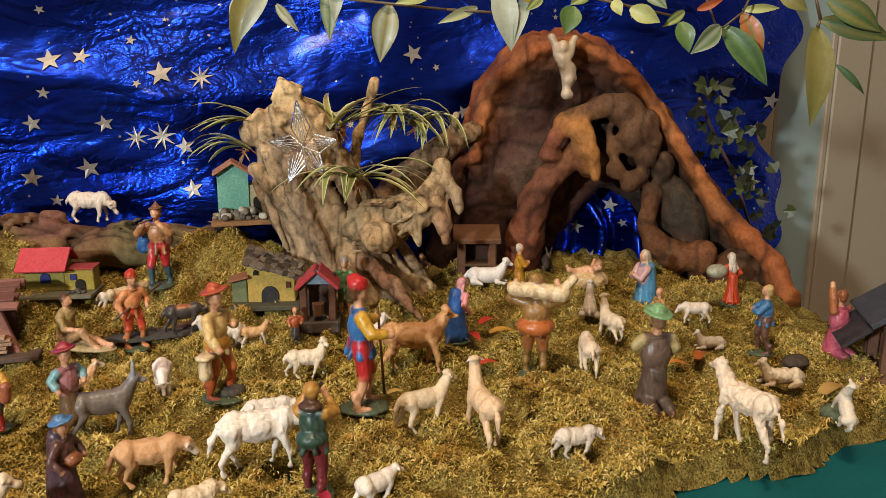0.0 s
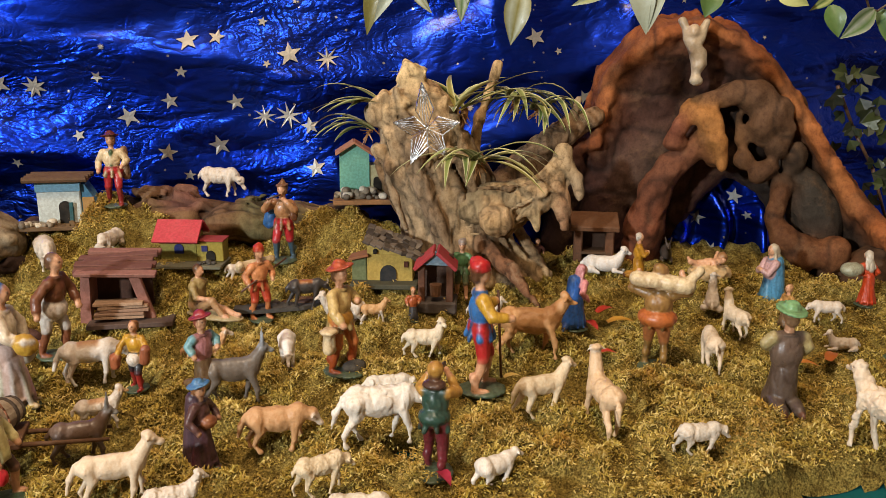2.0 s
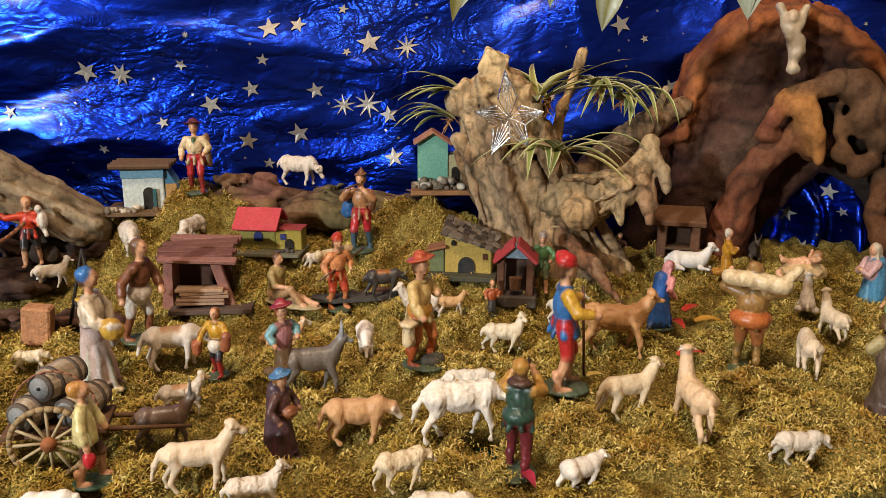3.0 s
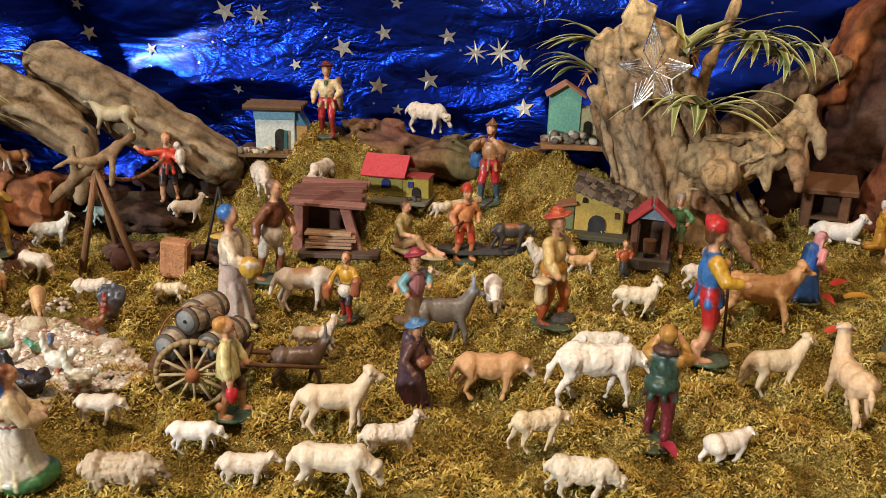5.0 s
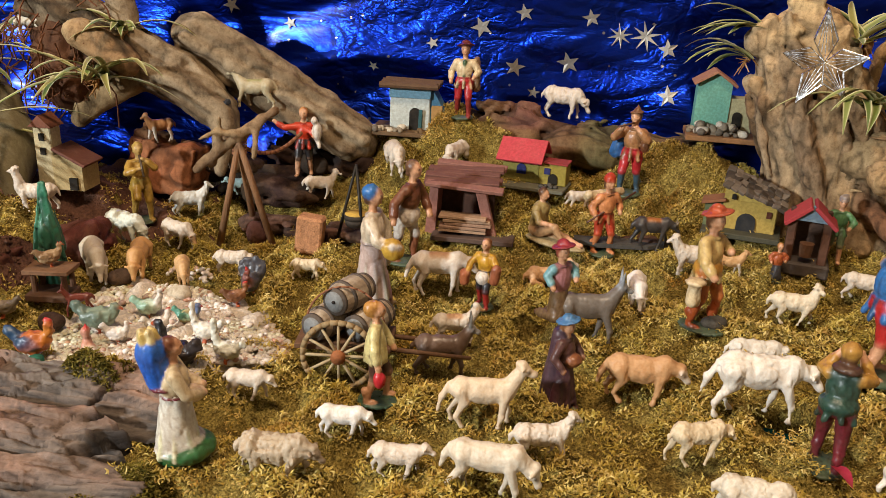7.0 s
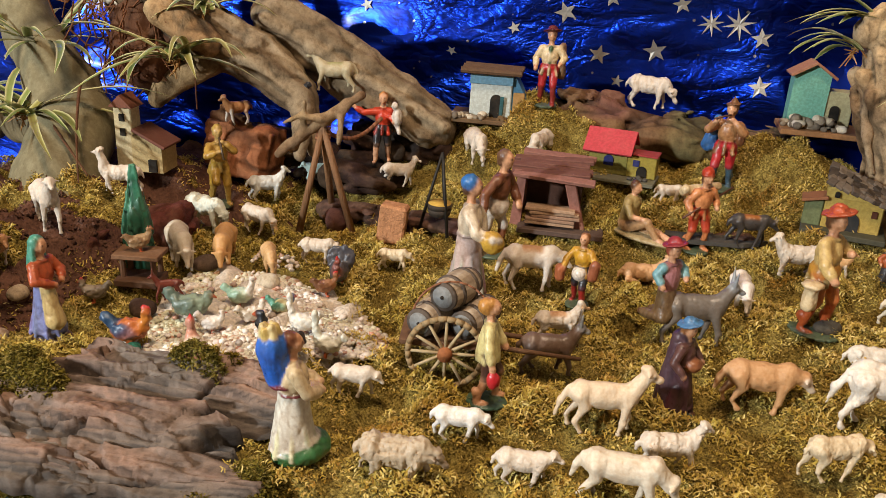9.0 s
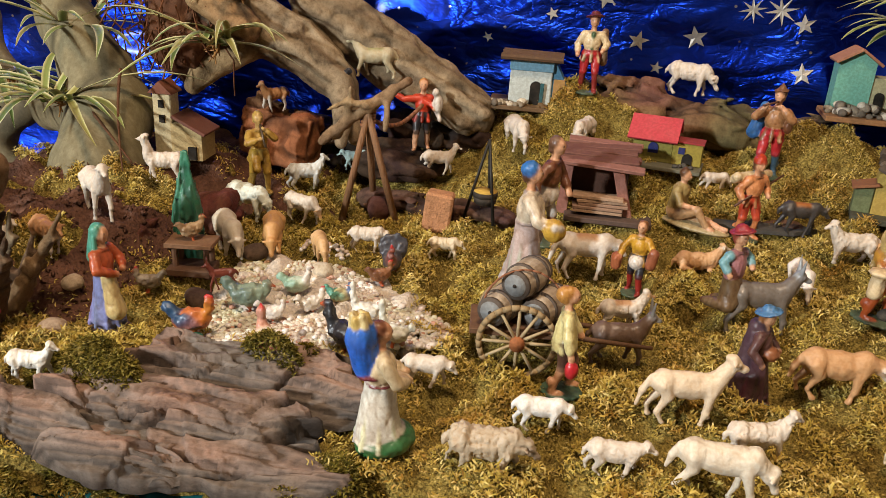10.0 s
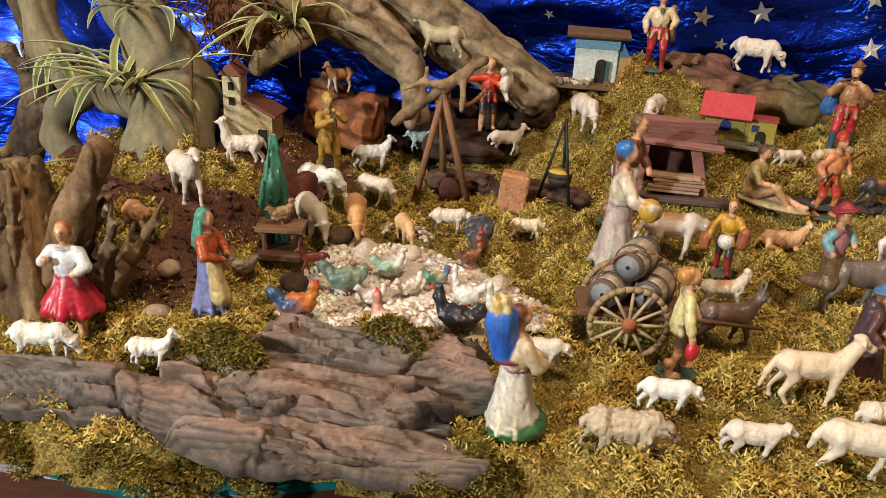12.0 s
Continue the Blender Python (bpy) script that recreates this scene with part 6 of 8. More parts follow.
person("woman", "woman figurine in white skirt carrying straw in a blue pannier", -0.419, 0.307, 0.077, 46, rgb("c9b48e"), rgb("dcd6c6"), None, dress=True, base=rgb("2f6a34"), hair=rgb("7a4a30"), wide=1.22, belt=rgb("7a2a30"), boots=rgb("2f6a34"), arms=(((0.08, 0.16, 0.58), (0.20, 0.05, 0.54)), ((0.08, -0.16, 0.58), (0.20, -0.03, 0.52))), sleeves=rgb("c9b48e"),
       extra=(cap((-0.10, 0, 0.66), (-0.13, 0, 0.86), 0.090, 0.112, rgb("1f5fc0")), cap((-0.10, 0, 0.64), (-0.13, 0, 0.90), 0.085, 0.105, rgb("2468c8")), ell((-0.05, 0, 0.605), (0.125, 0.125, 0.035), rgb("6a2430")), ell((0.12, -0.02, 0.52), (0.10, 0.10, 0.06), rgb("c9b08c")), ell((0.05, 0, 0.07), (0.22, 0.20, 0.110), rgb("2f6838")), ell((0.02, 0, 0.15), (0.17, 0.16, 0.06), rgb("d5cfbe")))
       + tuple(cap((-0.13 + 0.04 * math.cos(i), 0.04 * math.sin(i), 0.90), (-0.15 + 0.045 * math.cos(i), 0.045 * math.sin(i), 1.03 + 0.02 * math.sin(3 * i)), 0.050, 0.030, rgb("d8c890" if i % 2 else "c2a860")) for i in range(7)))
person("woman", "woman figurine in orange shawl, blue skirt and green veil", -0.641, 0.323, 0.075, 16, rgb("b5552c"), rgb("7f86b5"), "veil", rgb("4f9a86"), dress=True, base=rgb("5a4432"), extra=(cap((0.08, -0.06, 0.52), (0.14, -0.07, 0.22), 0.06, 0.09, rgb("c9b27a")),), arms=(((0.06, 0.17, 0.62), (0.16, 0.04, 0.58)), ((0.06, -0.17, 0.62), (0.16, -0.05, 0.56))))
person("woman", "figurine of a girl in white blouse and wide red skirt", -0.700, 0.265, 0.077, 296, rgb("d9dde0"), rgb("c21f3a"), hair=rgb("a86a34"), boots=SKIN, base=rgb("3f5a4a"), arms=(((0.06, 0.18, 0.62), (0.12, 0.10, 0.58)), ((0.04, -0.18, 0.64), (0.14, -0.10, 0.70))),
       extra=tuple(cap((0.0, 0, 0.55), (0.19 * math.cos(i * 0.785), 0.21 * math.sin(i * 0.785), 0.24), 0.06, 0.055, rgb("c21f3a")) for i in range(8)) + tuple(cap((0.0, 0, 0.55), (0.17 * math.cos(i * 0.785 + 0.39), 0.19 * math.sin(i * 0.785 + 0.39), 0.25), 0.06, 0.05, rgb("a81a30")) for i in range(8)))
person("flute_player", "ochre painted figurine of a flute player with one foot raised", -0.732, 0.585, 0.082, 327, rgb("b08a3a"), rgb("a8842e"), hair=rgb("b99a4e"), skin=rgb("c2a060"), boots=rgb("b59448"), arms=(((0.12, 0.16, 0.68), (0.12, 0.02, 0.80)), ((0.12, -0.16, 0.64), (0.18, -0.02, 0.70))), rods=(((0.08, 0, 0.84), (0.26, 0, 0.62), 0.015, rgb("4a3a28")),), extra=(cap((0.03, -0.06, 0.5), (0.18, -0.08, 0.34), 0.06, 0.05, rgb("a8842e")),))
person("boy", "boy figurine in red shirt and black shorts with a lamb", -0.624, 0.712, 0.076, 297, rgb("c2381c"), rgb("1d1d22"), hair=rgb("b87a3a"), base=None, z=0.054, arms=(((0.06, -0.26, 0.70), (0.04, -0.40, 0.78)), ((0.08, 0.16, 0.62), (0.14, 0.16, 0.60))),
       extra=(ell((0.10, 0.20, 0.66), (0.08, 0.07, 0.14), WHITE), ell((0.12, 0.17, 0.82), (0.06, 0.05, 0.06), WHITE), cap((0.1, 0.2, 0.56), (0.14, 0.24, 0.46), 0.04, 0.03, WHITE)))
person("child", "figurine of a child in orange seated by the well", -0.143, 0.739, 0.036, 290, rgb("a8562c"), rgb("3a3a3e"), kneel=True, hair=rgb("a8743c"))
person("man", "man figurine in green shirt and grey cap by the well", -0.101, 0.796, 0.063, 270, rgb("5a8a5c"), rgb("5a6a4a"), "cap", rgb("9a8e86"), base=None)
person("woman", "figurine of a woman in blue mantle and pink veil", 0.015, 0.738, 0.065, 30, rgb("d48a8a"), rgb("2a5fae"), "veil", rgb("c98a8c"), dress=True, lean=0.08, extra=(cap((-0.05, 0, 0.74), (-0.08, 0, 0.14), 0.10, 0.14, rgb("2a62b2")), cap((-0.1, 0.0, 0.2), (-0.28, -0.1, 0.02), 0.06, 0.03, rgb("2a4f8e"))))
person("kneeling_man", "figurine of a kneeling bearded man in ochre robe", 0.085, 0.864, 0.052, 0, rgb("c08a22"), rgb("b5801e"), hair=rgb("cfc6b8"), kneel=True, base=None, arms=(((0.10, 0.14, 0.52), (0.20, 0.04, 0.56)), ((0.10, -0.14, 0.52), (0.20, -0.04, 0.56))), sleeves=rgb("c08a22"))
person("kneeling_woman", "kneeling woman figurine in pale blue mantle", 0.213, 0.824, 0.064, 200, rgb("c9a2a0"), rgb("4f8fb5"), "veil", rgb("c2b49a"), kneel=True, base=None, extra=(cap((-0.07, 0, 0.66), (-0.10, 0, 0.12), 0.14, 0.17, rgb("4f8fb5")),), arms=(((0.12, 0.12, 0.52), (0.20, 0.02, 0.58)), ((0.12, -0.12, 0.52), (0.20, -0.02, 0.58))))
person("shepherd", "shepherd figurine in orange tunic shouldering a sheep", 0.083, 0.683, 0.095, 80, rgb("96703a"), rgb("a8683a"), "cap", rgb("9a7440"), boots=rgb("8a6a34"), wide=1.15,
       arms=(((0.02, 0.24, 0.76), (0.10, 0.20, 0.90)), ((0.02, -0.26, 0.76), (0.10, -0.18, 0.92))), extra=(cap((-0.05, -0.24, 0.84), (-0.05, 0.20, 0.87), 0.08, 0.075, CREAM), cap((-0.05, -0.24, 0.87), (-0.02, -0.34, 0.98), 0.05, 0.045, CREAM), ell((0.0, 0, 0.50), (0.16, 0.18, 0.10), rgb("b5642e"))))
person("kneeling_man", "stout kneeling man figurine in brown jacket and green hat", 0.174, 0.618, 0.088, 100, rgb("625044"), rgb("53443a"), "brim", rgb("7aa874"), kneel=True, wide=1.12, base=rgb("4f5a4a"), hair=rgb("8a6a4a"), sleeves=rgb("a89a6a"))
person("kneeling_man", "small man figurine in pale shirt sitting on moss", 0.214, 0.761, 0.045, 200, rgb("b58a4e"), rgb("6a5236"), kneel=True, hair=rgb("b5865a"), base=None)
person("kneeling_woman", "woman figurine in orange dress at the grotto foot", 0.307, 0.819, 0.057, 120, rgb("c9481e"), rgb("c2421a"), "veil", rgb("cfc3ae"), dress=True, lean=0.08, extra=(ell((0.12, 0.3, 0.66), (0.17, 0.22, 0.13), rgb("a8a88e")),))
person("boy", "figurine of a boy in blue jacket standing on a rock", 0.308, 0.730, 0.070, 160, rgb("3f78a8"), rgb("6a4a3a"), hair=rgb("b89a5a"), boots=rgb("5a3a2c"), arms=(((0.10, 0.17, 0.62), (0.18, 0.05, 0.64)), ((0.10, -0.17, 0.62), (0.18, -0.05, 0.60))), wide=1.1)
person("woman", "figurine of a woman in pink dress lifting her arm", 0.372, 0.717, 0.067, 120, rgb("b5566a"), rgb("b04f64"), hair=rgb("8a4f2c"), kneel=True, wide=1.2, base=None, arms=(((0.02, 0.16, 0.86), (0.08, 0.12, 1.06)), ((0.10, -0.16, 0.60), (0.18, -0.06, 0.62))), sleeves=rgb("a8663c"))
person("man", "small man figurine in red sitting among roots", -0.025, 0.886, 0.039, 300, rgb("5a2c22"), rgb("a83226"), kneel=True, base=None, hair=rgb("4a2f20"))


def manger():
    """A figurine of a child on straw."""
    p = [ell((0, 0, 0.22), (0.5, 0.32, 0.22), rgb("c9a878")), ell((-0.05, 0, 0.42), (0.30, 0.13, 0.13), SKIN), ell((0.25, 0, 0.55), (0.13, 0.12, 0.13), SKIN), ell((0.27, 0, 0.60), (0.13, 0.125, 0.11), rgb("8a6236")), cap((0.1, 0.1, 0.5), (0.22, 0.34, 0.62), 0.06, 0.045, SKIN), cap((0.1, -0.1, 0.5), (0.22, -0.34, 0.62), 0.06, 0.045, SKIN), cap((-0.3, 0.06, 0.42), (-0.5, 0.1, 0.52), 0.07, 0.05, SKIN), cap((-0.3, -0.06, 0.42), (-0.5, -0.1, 0.50), 0.07, 0.05, SKIN)]
    me = sculpt("infant_figurine", p, M_FIGURE, 1 / 40, 0.04, 0.012, ((10.0, 0.04), (26.0, 0.02)))
    me.transform(Matrix.Scale(0.045, 4))
    thing("infant_figurine", me, on_ground(0.163, 0.872, 0, 0), "figurine of an infant lying on straw with open arms", "figurine", "crib figurines")


manger()


def angel():
    p = limbs([(0.002, 0, 0), (0.004, 0, 0.014), (-0.002, 0, 0.034)], [0.004, 0.007, 0.009], rgb("b5a286"))
    p += [ell((-0.004, -0.003, 0.048), (0.007, 0.007, 0.008), rgb("bda585")), cap((-0.008, 0, 0.040), (-0.016, 0.004, 0.060), 0.006, 0.004, rgb("a8977c")), cap((0.003, 0, 0.040), (0.010, 0.004, 0.058), 0.006, 0.004, rgb("b09d80")), cap((0.006, 0, 0.026), (0.011, 0, 0.014), 0.006, 0.003, rgb("a8967a")), ell((0.003, -0.002, -0.004), (0.007, 0.006, 0.006), rgb("c2b296"))]
    thing("angel_figurine", sculpt("angel_figurine", p, M_FIGURE, 0.0014, 0.003, 0.002, ((120.0, 0.0012), (300.0, 0.0005))), pose(0.139, 0.935, 0.262), "small cream angel figurine hanging at the top of the grotto", "figurine", "crib figurines")


angel()



def reclining_man():
    """A man sitting on a low base, leaning on one arm with his legs drawn along it."""
    shirt, legs, base = rgb("9a8450"), rgb("b08a62"), rgb("a8966e")
    p = [ell((0.10, 0, 0.05), (0.62, 0.24, 0.07), base), ell((-0.28, 0, 0.22), (0.17, 0.18, 0.15), legs), cap((-0.28, 0, 0.28), (-0.24, 0, 0.60), 0.155, 0.150, shirt), cap((-0.24, -0.13, 0.62), (-0.24, 0.13, 0.62), 0.085, 0.085, shirt), cap((-0.24, 0, 0.66), (-0.21, 0, 0.76), 0.06, 0.055, SKIN)]
    p += [ell((-0.20, 0, 0.86), (0.092, 0.086, 0.110), SKIN), ell((-0.23, 0, 0.90), (0.092, 0.096, 0.098), HAIR), ell((-0.12, 0, 0.85), (0.025, 0.02, 0.03), SKIN)]
    p += [cap((-0.18, -0.09, 0.20), (0.16, -0.14, 0.36), 0.105, 0.080, legs), cap((0.16, -0.14, 0.36), (0.36, -0.12, 0.12), 0.075, 0.050, legs), cap((-0.18, 0.08, 0.18), (0.28, 0.06, 0.16), 0.105, 0.075, legs), cap((0.28, 0.06, 0.16), (0.58, 0.0, 0.13), 0.070, 0.045, SKIN), ell((0.62, 0.0, 0.13), (0.07, 0.045, 0.05), SKIN), ell((0.42, -0.12, 0.10), (0.08, 0.045, 0.045), SKIN)]
    p += [cap((-0.24, -0.17, 0.60), (-0.10, -0.24, 0.42), 0.070, 0.058, shirt), cap((-0.10, -0.24, 0.42), (0.12, -0.16, 0.40), 0.052, 0.042, SKIN), cap((-0.24, 0.17, 0.60), (-0.40, 0.22, 0.36), 0.070, 0.055, shirt), cap((-0.40, 0.22, 0.36), (-0.46, 0.20, 0.12), 0.050, 0.042, SKIN)]
    me = sculpt("reclining_man", p, M_FIGURE, 1 / 70, 0.014, 0.004, ((12.0, 0.006), (-14.0, 0.008), (60.0, 0.002)), seed=5, shade_stain=0.36, wash=(0.40, 0.25, 0.15))
    me.transform(Matrix.Scale(0.054, 4))
    thing("reclining_man", me, on_ground(-0.345, 0.722, 0.002, 345), "figurine of a man in brown reclining on the moss", "figurine", "crib figurines")


reclining_man()
animal("donkey", "grey donkey figurine carrying a rider", -0.262, 0.577, 0.057, 25, "up", rgb("6e655c"), face=rgb("8f959a"), wool=0.25, long_ears=True, tall=1.15, tail=0.2, group="crib cattle", material=M_FIGURE)
person("rider", "rider figurine in red hat and blue sleeves", -0.284, 0.566, 0.066, 330, rgb("a87478"), rgb("6a5236"), "brim", rgb("9a2a34"), kneel=True, base=None, hair=rgb("8a3a2c"), sleeves=rgb("6fa0a8"), dz=0.016)
animal("ox_figurine", "brown ox figurine with a packed back on a grey plate", -0.255, 0.756, 0.043, 24, "low", rgb("3c3836"), back=rgb("a8662e"), wool=0.3, tall=1.4, horn=rgb("8a7a62"), group="crib cattle", material=M_FIGURE)
animal("donkey", "brown and grey donkey figurine pulling the barrel cart", -0.337, 0.478, 0.046, 28, "up", rgb("6a5446"), face=rgb("8a8884"), legs=rgb("5a4a42"), wool=0.3, long_ears=True, tall=0.95, group="crib cattle", material=M_FIGURE)
animal("donkey", "dark grey donkey figurine lying in the grotto", 0.129, 0.966, 0.042, 270, "up", rgb("4a403a"), wool=0.3, lying=True, long_ears=True, group="crib cattle", material=M_FIGURE)

# ---- sheep and other animals ----
OFF, TANW, GREYW = rgb("d4c8b8"), rgb("c69a68"), rgb("b7a78f")
sheep("white grazing sheep on the bark log", -0.398, 0.893, 0.056, 0, "graze", OFF, z=0.118)
sheep("white grazing sheep on the moss mound", -0.533, 0.750, 0.056, 310, "graze", OFF)
sheep("white grazing sheep on the moss mound", -0.468, 0.762, 0.048, 270, "graze", OFF)
sheep("white sheep with raised head beside the bark", -0.596, 0.703, 0.040, 30, "up", OFF, z=0.036)
sheep("small bluish-white sheep by the bark slabs", -0.676, 0.668, 0.032, 226, "fwd", rgb("a9c4c2"), z=0.034)
sheep("white sheep with raised head", -0.707, 0.627, 0.044, 46, "up", rgb("d5d8d4"))
sheep("white and tan grazing sheep", -0.662, 0.561, 0.044, 356, "graze", OFF, face=TANW)
sheep("white grazing sheep with a thick fleece", -0.708, 0.541, 0.054, 356, "graze", rgb("d8dcce"), wool=1.3)
sheep("smooth greyish sheep seen from its rump", -0.660, 0.462, 0.055, 326, "graze", rgb("c4b8a4"), wool=0.2, lying=False)
sheep("smooth tan sheep feeding", -0.634, 0.485, 0.052, 306, "graze", rgb("c99a62"), wool=0.2)
sheep("small tan lamb feeding at the pebbles", -0.591, 0.492, 0.036, 316, "graze", rgb("cfa877"), wool=0.4)
sheep("small white sheep by the turkey", -0.572, 0.533, 0.036, 26, "low", OFF)
sheep("cream sheep with lowered head", -0.514, 0.563, 0.031, 26, "low", rgb("d9c8a8"))
sheep("white woolly sheep with raised head below the church", -0.743, 0.475, 0.042, 216, "high", OFF)
sheep("cream lamb with long legs on the peat bank", -0.720, 0.388, 0.048, 336, "up", OFF, tall=1.6, wool=0.5)
sheep("brown and cream lamb stepping down the bank", -0.718, 0.341, 0.042, 346, "fwd", rgb("b5855a"), legs=OFF, wool=1.2)
sheep("small white lamb behind the stump", -0.760, 0.333, 0.028, 16, "up", OFF)
sheep("small white goat on the looping root", -0.930, 0.520, 0.040, 20, "fwd", OFF, z=0.012, wool=0.3)
sheep("small white lamb on the root clod", -0.872, 0.590, 0.034, 200, "graze", rgb("d0c8b6"), z=0.190, wool=0.4)
sheep("brown and white lamb on the red block", -0.757, 0.640, 0.036, 250, "up", rgb("a8764a"), legs=OFF, z=0.086, wool=0.4, tall=1.3)
sheep("large white grazing sheep on the bark plate", -0.673, 0.223, 0.040, 26, "graze", rgb("e0ddd2"), dz=0.006)
sheep("white sheep with raised head on the bark plate", -0.612, 0.246, 0.031, 26, "up", rgb("e0ddd2"), dz=0.006)
sheep("white and tan lamb walking", -0.430, 0.381, 0.034, 20, "low", OFF, wool=0.4)
sheep("small smooth white sheep grazing", -0.351, 0.373, 0.035, 20, "low", rgb("e6e2da"), wool=0.3)
sheep("grey-tan sheep with a thick curly fleece grazing", -0.361, 0.321, 0.048, 20, "low", GREYW, face=rgb("8d7b66"), wool=1.7, thin=1.12, tall=0.75)
sheep("small white lamb walking", -0.302, 0.353, 0.035, 20, "fwd", OFF, wool=0.6, tall=0.9)
sheep("slender cream sheep with head to the moss", -0.251, 0.362, 0.052, 15, "graze", rgb("d9cdb8"), thin=0.9, wool=0.5, tall=1.25, tail=0.2)
sheep("white sheep with ribbed fleece", -0.239, 0.414, 0.041, 30, "up", OFF, wool=1.3, tall=0.8)
animal("dog", "cream dog figurine with raised head and long tail", -0.281, 0.424, 0.054, 25, "up", rgb("dcc8ac"), wool=0.4, tail=0.28, thin=0.85, tall=1.1)
sheep("tan sheep with white face grazing", -0.205, 0.515, 0.056, 20, "low", rgb("c4976a"), face=OFF, wool=0.6, tail=0.22)
sheep("large white sheep with curly tail grazing", -0.132, 0.533, 0.068, 20, "low", rgb("e4dccf"), wool=1.2, tall=1.25, tail=0.3)
sheep("white sheep lying behind the larger one", -0.141, 0.603, 0.046, 20, "low", rgb("dcd5c8"), wool=1.1, lying=True)
sheep("cream sheep with fine fleece lowering its head", -0.157, 0.458, 0.041, 35, "low", rgb("d6c3a2"), wool=1.0, tall=1.25)
sheep("cream ribbed sheep grazing", -0.120, 0.410, 0.046, 10, "graze", rgb("d3c8b4"), wool=1.4, tall=0.9)
sheep("plump smooth white sheep", -0.044, 0.487, 0.037, 40, "fwd", rgb("e2d9cc"), wool=0.25, thin=1.15, tall=0.55, tail=0)
sheep("cream lamb walking with raised head", -0.014, 0.589, 0.053, 30, "up", rgb("d9c6a6"), wool=0.5, thin=0.85, tall=1.25, tail=0.22)
animal("goat", "tall cream goat figurine with a long neck looking back", 0.031, 0.572, 0.057, 110, "high", rgb("d9bb96"), wool=0.7, tall=1.5, tail=0.2, face=rgb("d8cdbb"))
animal("ram", "tan ram figurine with ribbed fleece and raised head", -0.025, 0.690, 0.072, 5, "up", rgb("bf8f5e"), wool=1.0, tail=0.1, tall=1.2)
sheep("small white sheep behind the shepherd", -0.072, 0.746, 0.039, 0, "up", OFF)
sheep("white sheep turning its head back", -0.122, 0.680, 0.043, 10, "back", rgb("ddd0b6"), wool=1.0)
sheep("small white sheep feeding", -0.241, 0.645, 0.045, 290, "graze", rgb("e6dfd6"), wool=0.5)
sheep("tan and white lamb standing", -0.180, 0.729, 0.030, 20, "up", rgb("c9a070"), legs=OFF)
sheep("white sheep beside the lantern bearer", -0.211, 0.722, 0.048, 207, "up", OFF, tall=0.8)
sheep("tan and white sheep lying down", -0.321, 0.654, 0.045, 27, "up", rgb("cfa478"), face=OFF, lying=True)
animal("cow", "white and brown cow figurine grazing", -0.403, 0.605, 0.057, 27, "low", rgb("ddd4c8"), back=rgb("b88a5c"), wool=0.3, tall=1.3, tail=0.25, group="crib cattle")
sheep("brown and white lamb with raised head", -0.347, 0.519, 0.039, 32, "up", OFF, face=rgb("c9a478"), back=rgb("b98a5e"), tall=1.2)
sheep("white sheep seen from behind", 0.133, 0.693, 0.048, 90, "graze", rgb("dcc9ae"), tall=1.3)
sheep("white lamb looking up at the grotto", 0.165, 0.750, 0.044, 110, "high", rgb("d8c6aa"))
sheep("white lamb sitting before the infant", 0.153, 0.800, 0.046, 80, "high", OFF, lying=True)
sheep("small white sheep grazing by the grotto", 0.257, 0.783, 0.035, 180, "low", OFF, wool=0.5)
sheep("small white lamb resting", 0.257, 0.731, 0.032, 180, "up", OFF, lying=True)
animal("dog", "large white poodle-like dog figurine walking away", 0.225, 0.555, 0.064, 120, "up", rgb("ddcbb2"), wool=1.7, tall=1.7, tail=0.3)
sheep("cream sheep lying on the moss", 0.298, 0.663, 0.044, 180, "up", rgb("d2bd9e"), wool=1.3, lying=True)
animal("goat", "small white kid figurine rearing up on a green stone", 0.313, 0.589, 0.036, 90, "high", rgb("d8cdb8"), wool=0.4, ry=-50, dz=0.012)
sheep("grey-white sheep lowering its head", 0.100, 0.548, 0.040, 15, "low", rgb("cfc4b4"), wool=1.0, tall=0.9)
sheep("white sheep lying before the grotto", 0.051, 0.887, 0.053, 0, "up", rgb("e0dcd6"), wool=0.4, lying=True)
sheep("small white lamb grazing by the red-roofed house", -0.338, 0.787, 0.031, 27, "graze", OFF, wool=0.4)
animal("wolf", "grey and yellow goat figurine standing on the log", -0.672, 0.692, 0.050, 205, "up", rgb("b5a888"), back=rgb("8f8a5a"), wool=0.5, horn=rgb("9a8a62"), z=0.126)
bird("crow", "small black bird figurine on the branch", -0.690, 0.658, 0.026, 190, rgb("22242a"), z=0.120, crest=None)
animal("fawn", "reddish-brown fawn figurine at the pebbles", -0.624, 0.412, 0.025, 226, "up", rgb("6d2f20"), wool=0.2, thin=0.75, tall=1.4, long_ears=True, material=M_FIGURE)

bird("rooster", "blue and orange rooster figurine", -0.588, 0.345, 0.037, 26, rgb("b8642a"), rgb("2a4a6a"), rgb("c2782c"), rgb("b8622a"))
bird("hen", "cream and red hen figurine on a tuft of moss", -0.510, 0.328, 0.037, 146, rgb("d8c6b0"), rgb("b06a52"), rgb("c28a74"), tall=0.4)
bird("goose", "grey-green goose figurine on the pebbles", -0.585, 0.398, 0.039, 26, rgb("7a8670"), rgb("5f7064"), tall=0.2, crest=None)
bird("duck", "white and green duck figurine", -0.570, 0.433, 0.028, 26, rgb("b5c2ac"), rgb("8fae96"), WHITE, tall=0.5, crest=None)
bird("duck", "green, blue and ochre duck figurine", -0.533, 0.436, 0.024, 26, rgb("b5a878"), rgb("5a9a86"), rgb("5a6a8a"), crest=None)
bird("hen", "brown hen figurine beside the pebbles", -0.531, 0.488, 0.024, 46, rgb("8a5a38"), rgb("6f472c"))
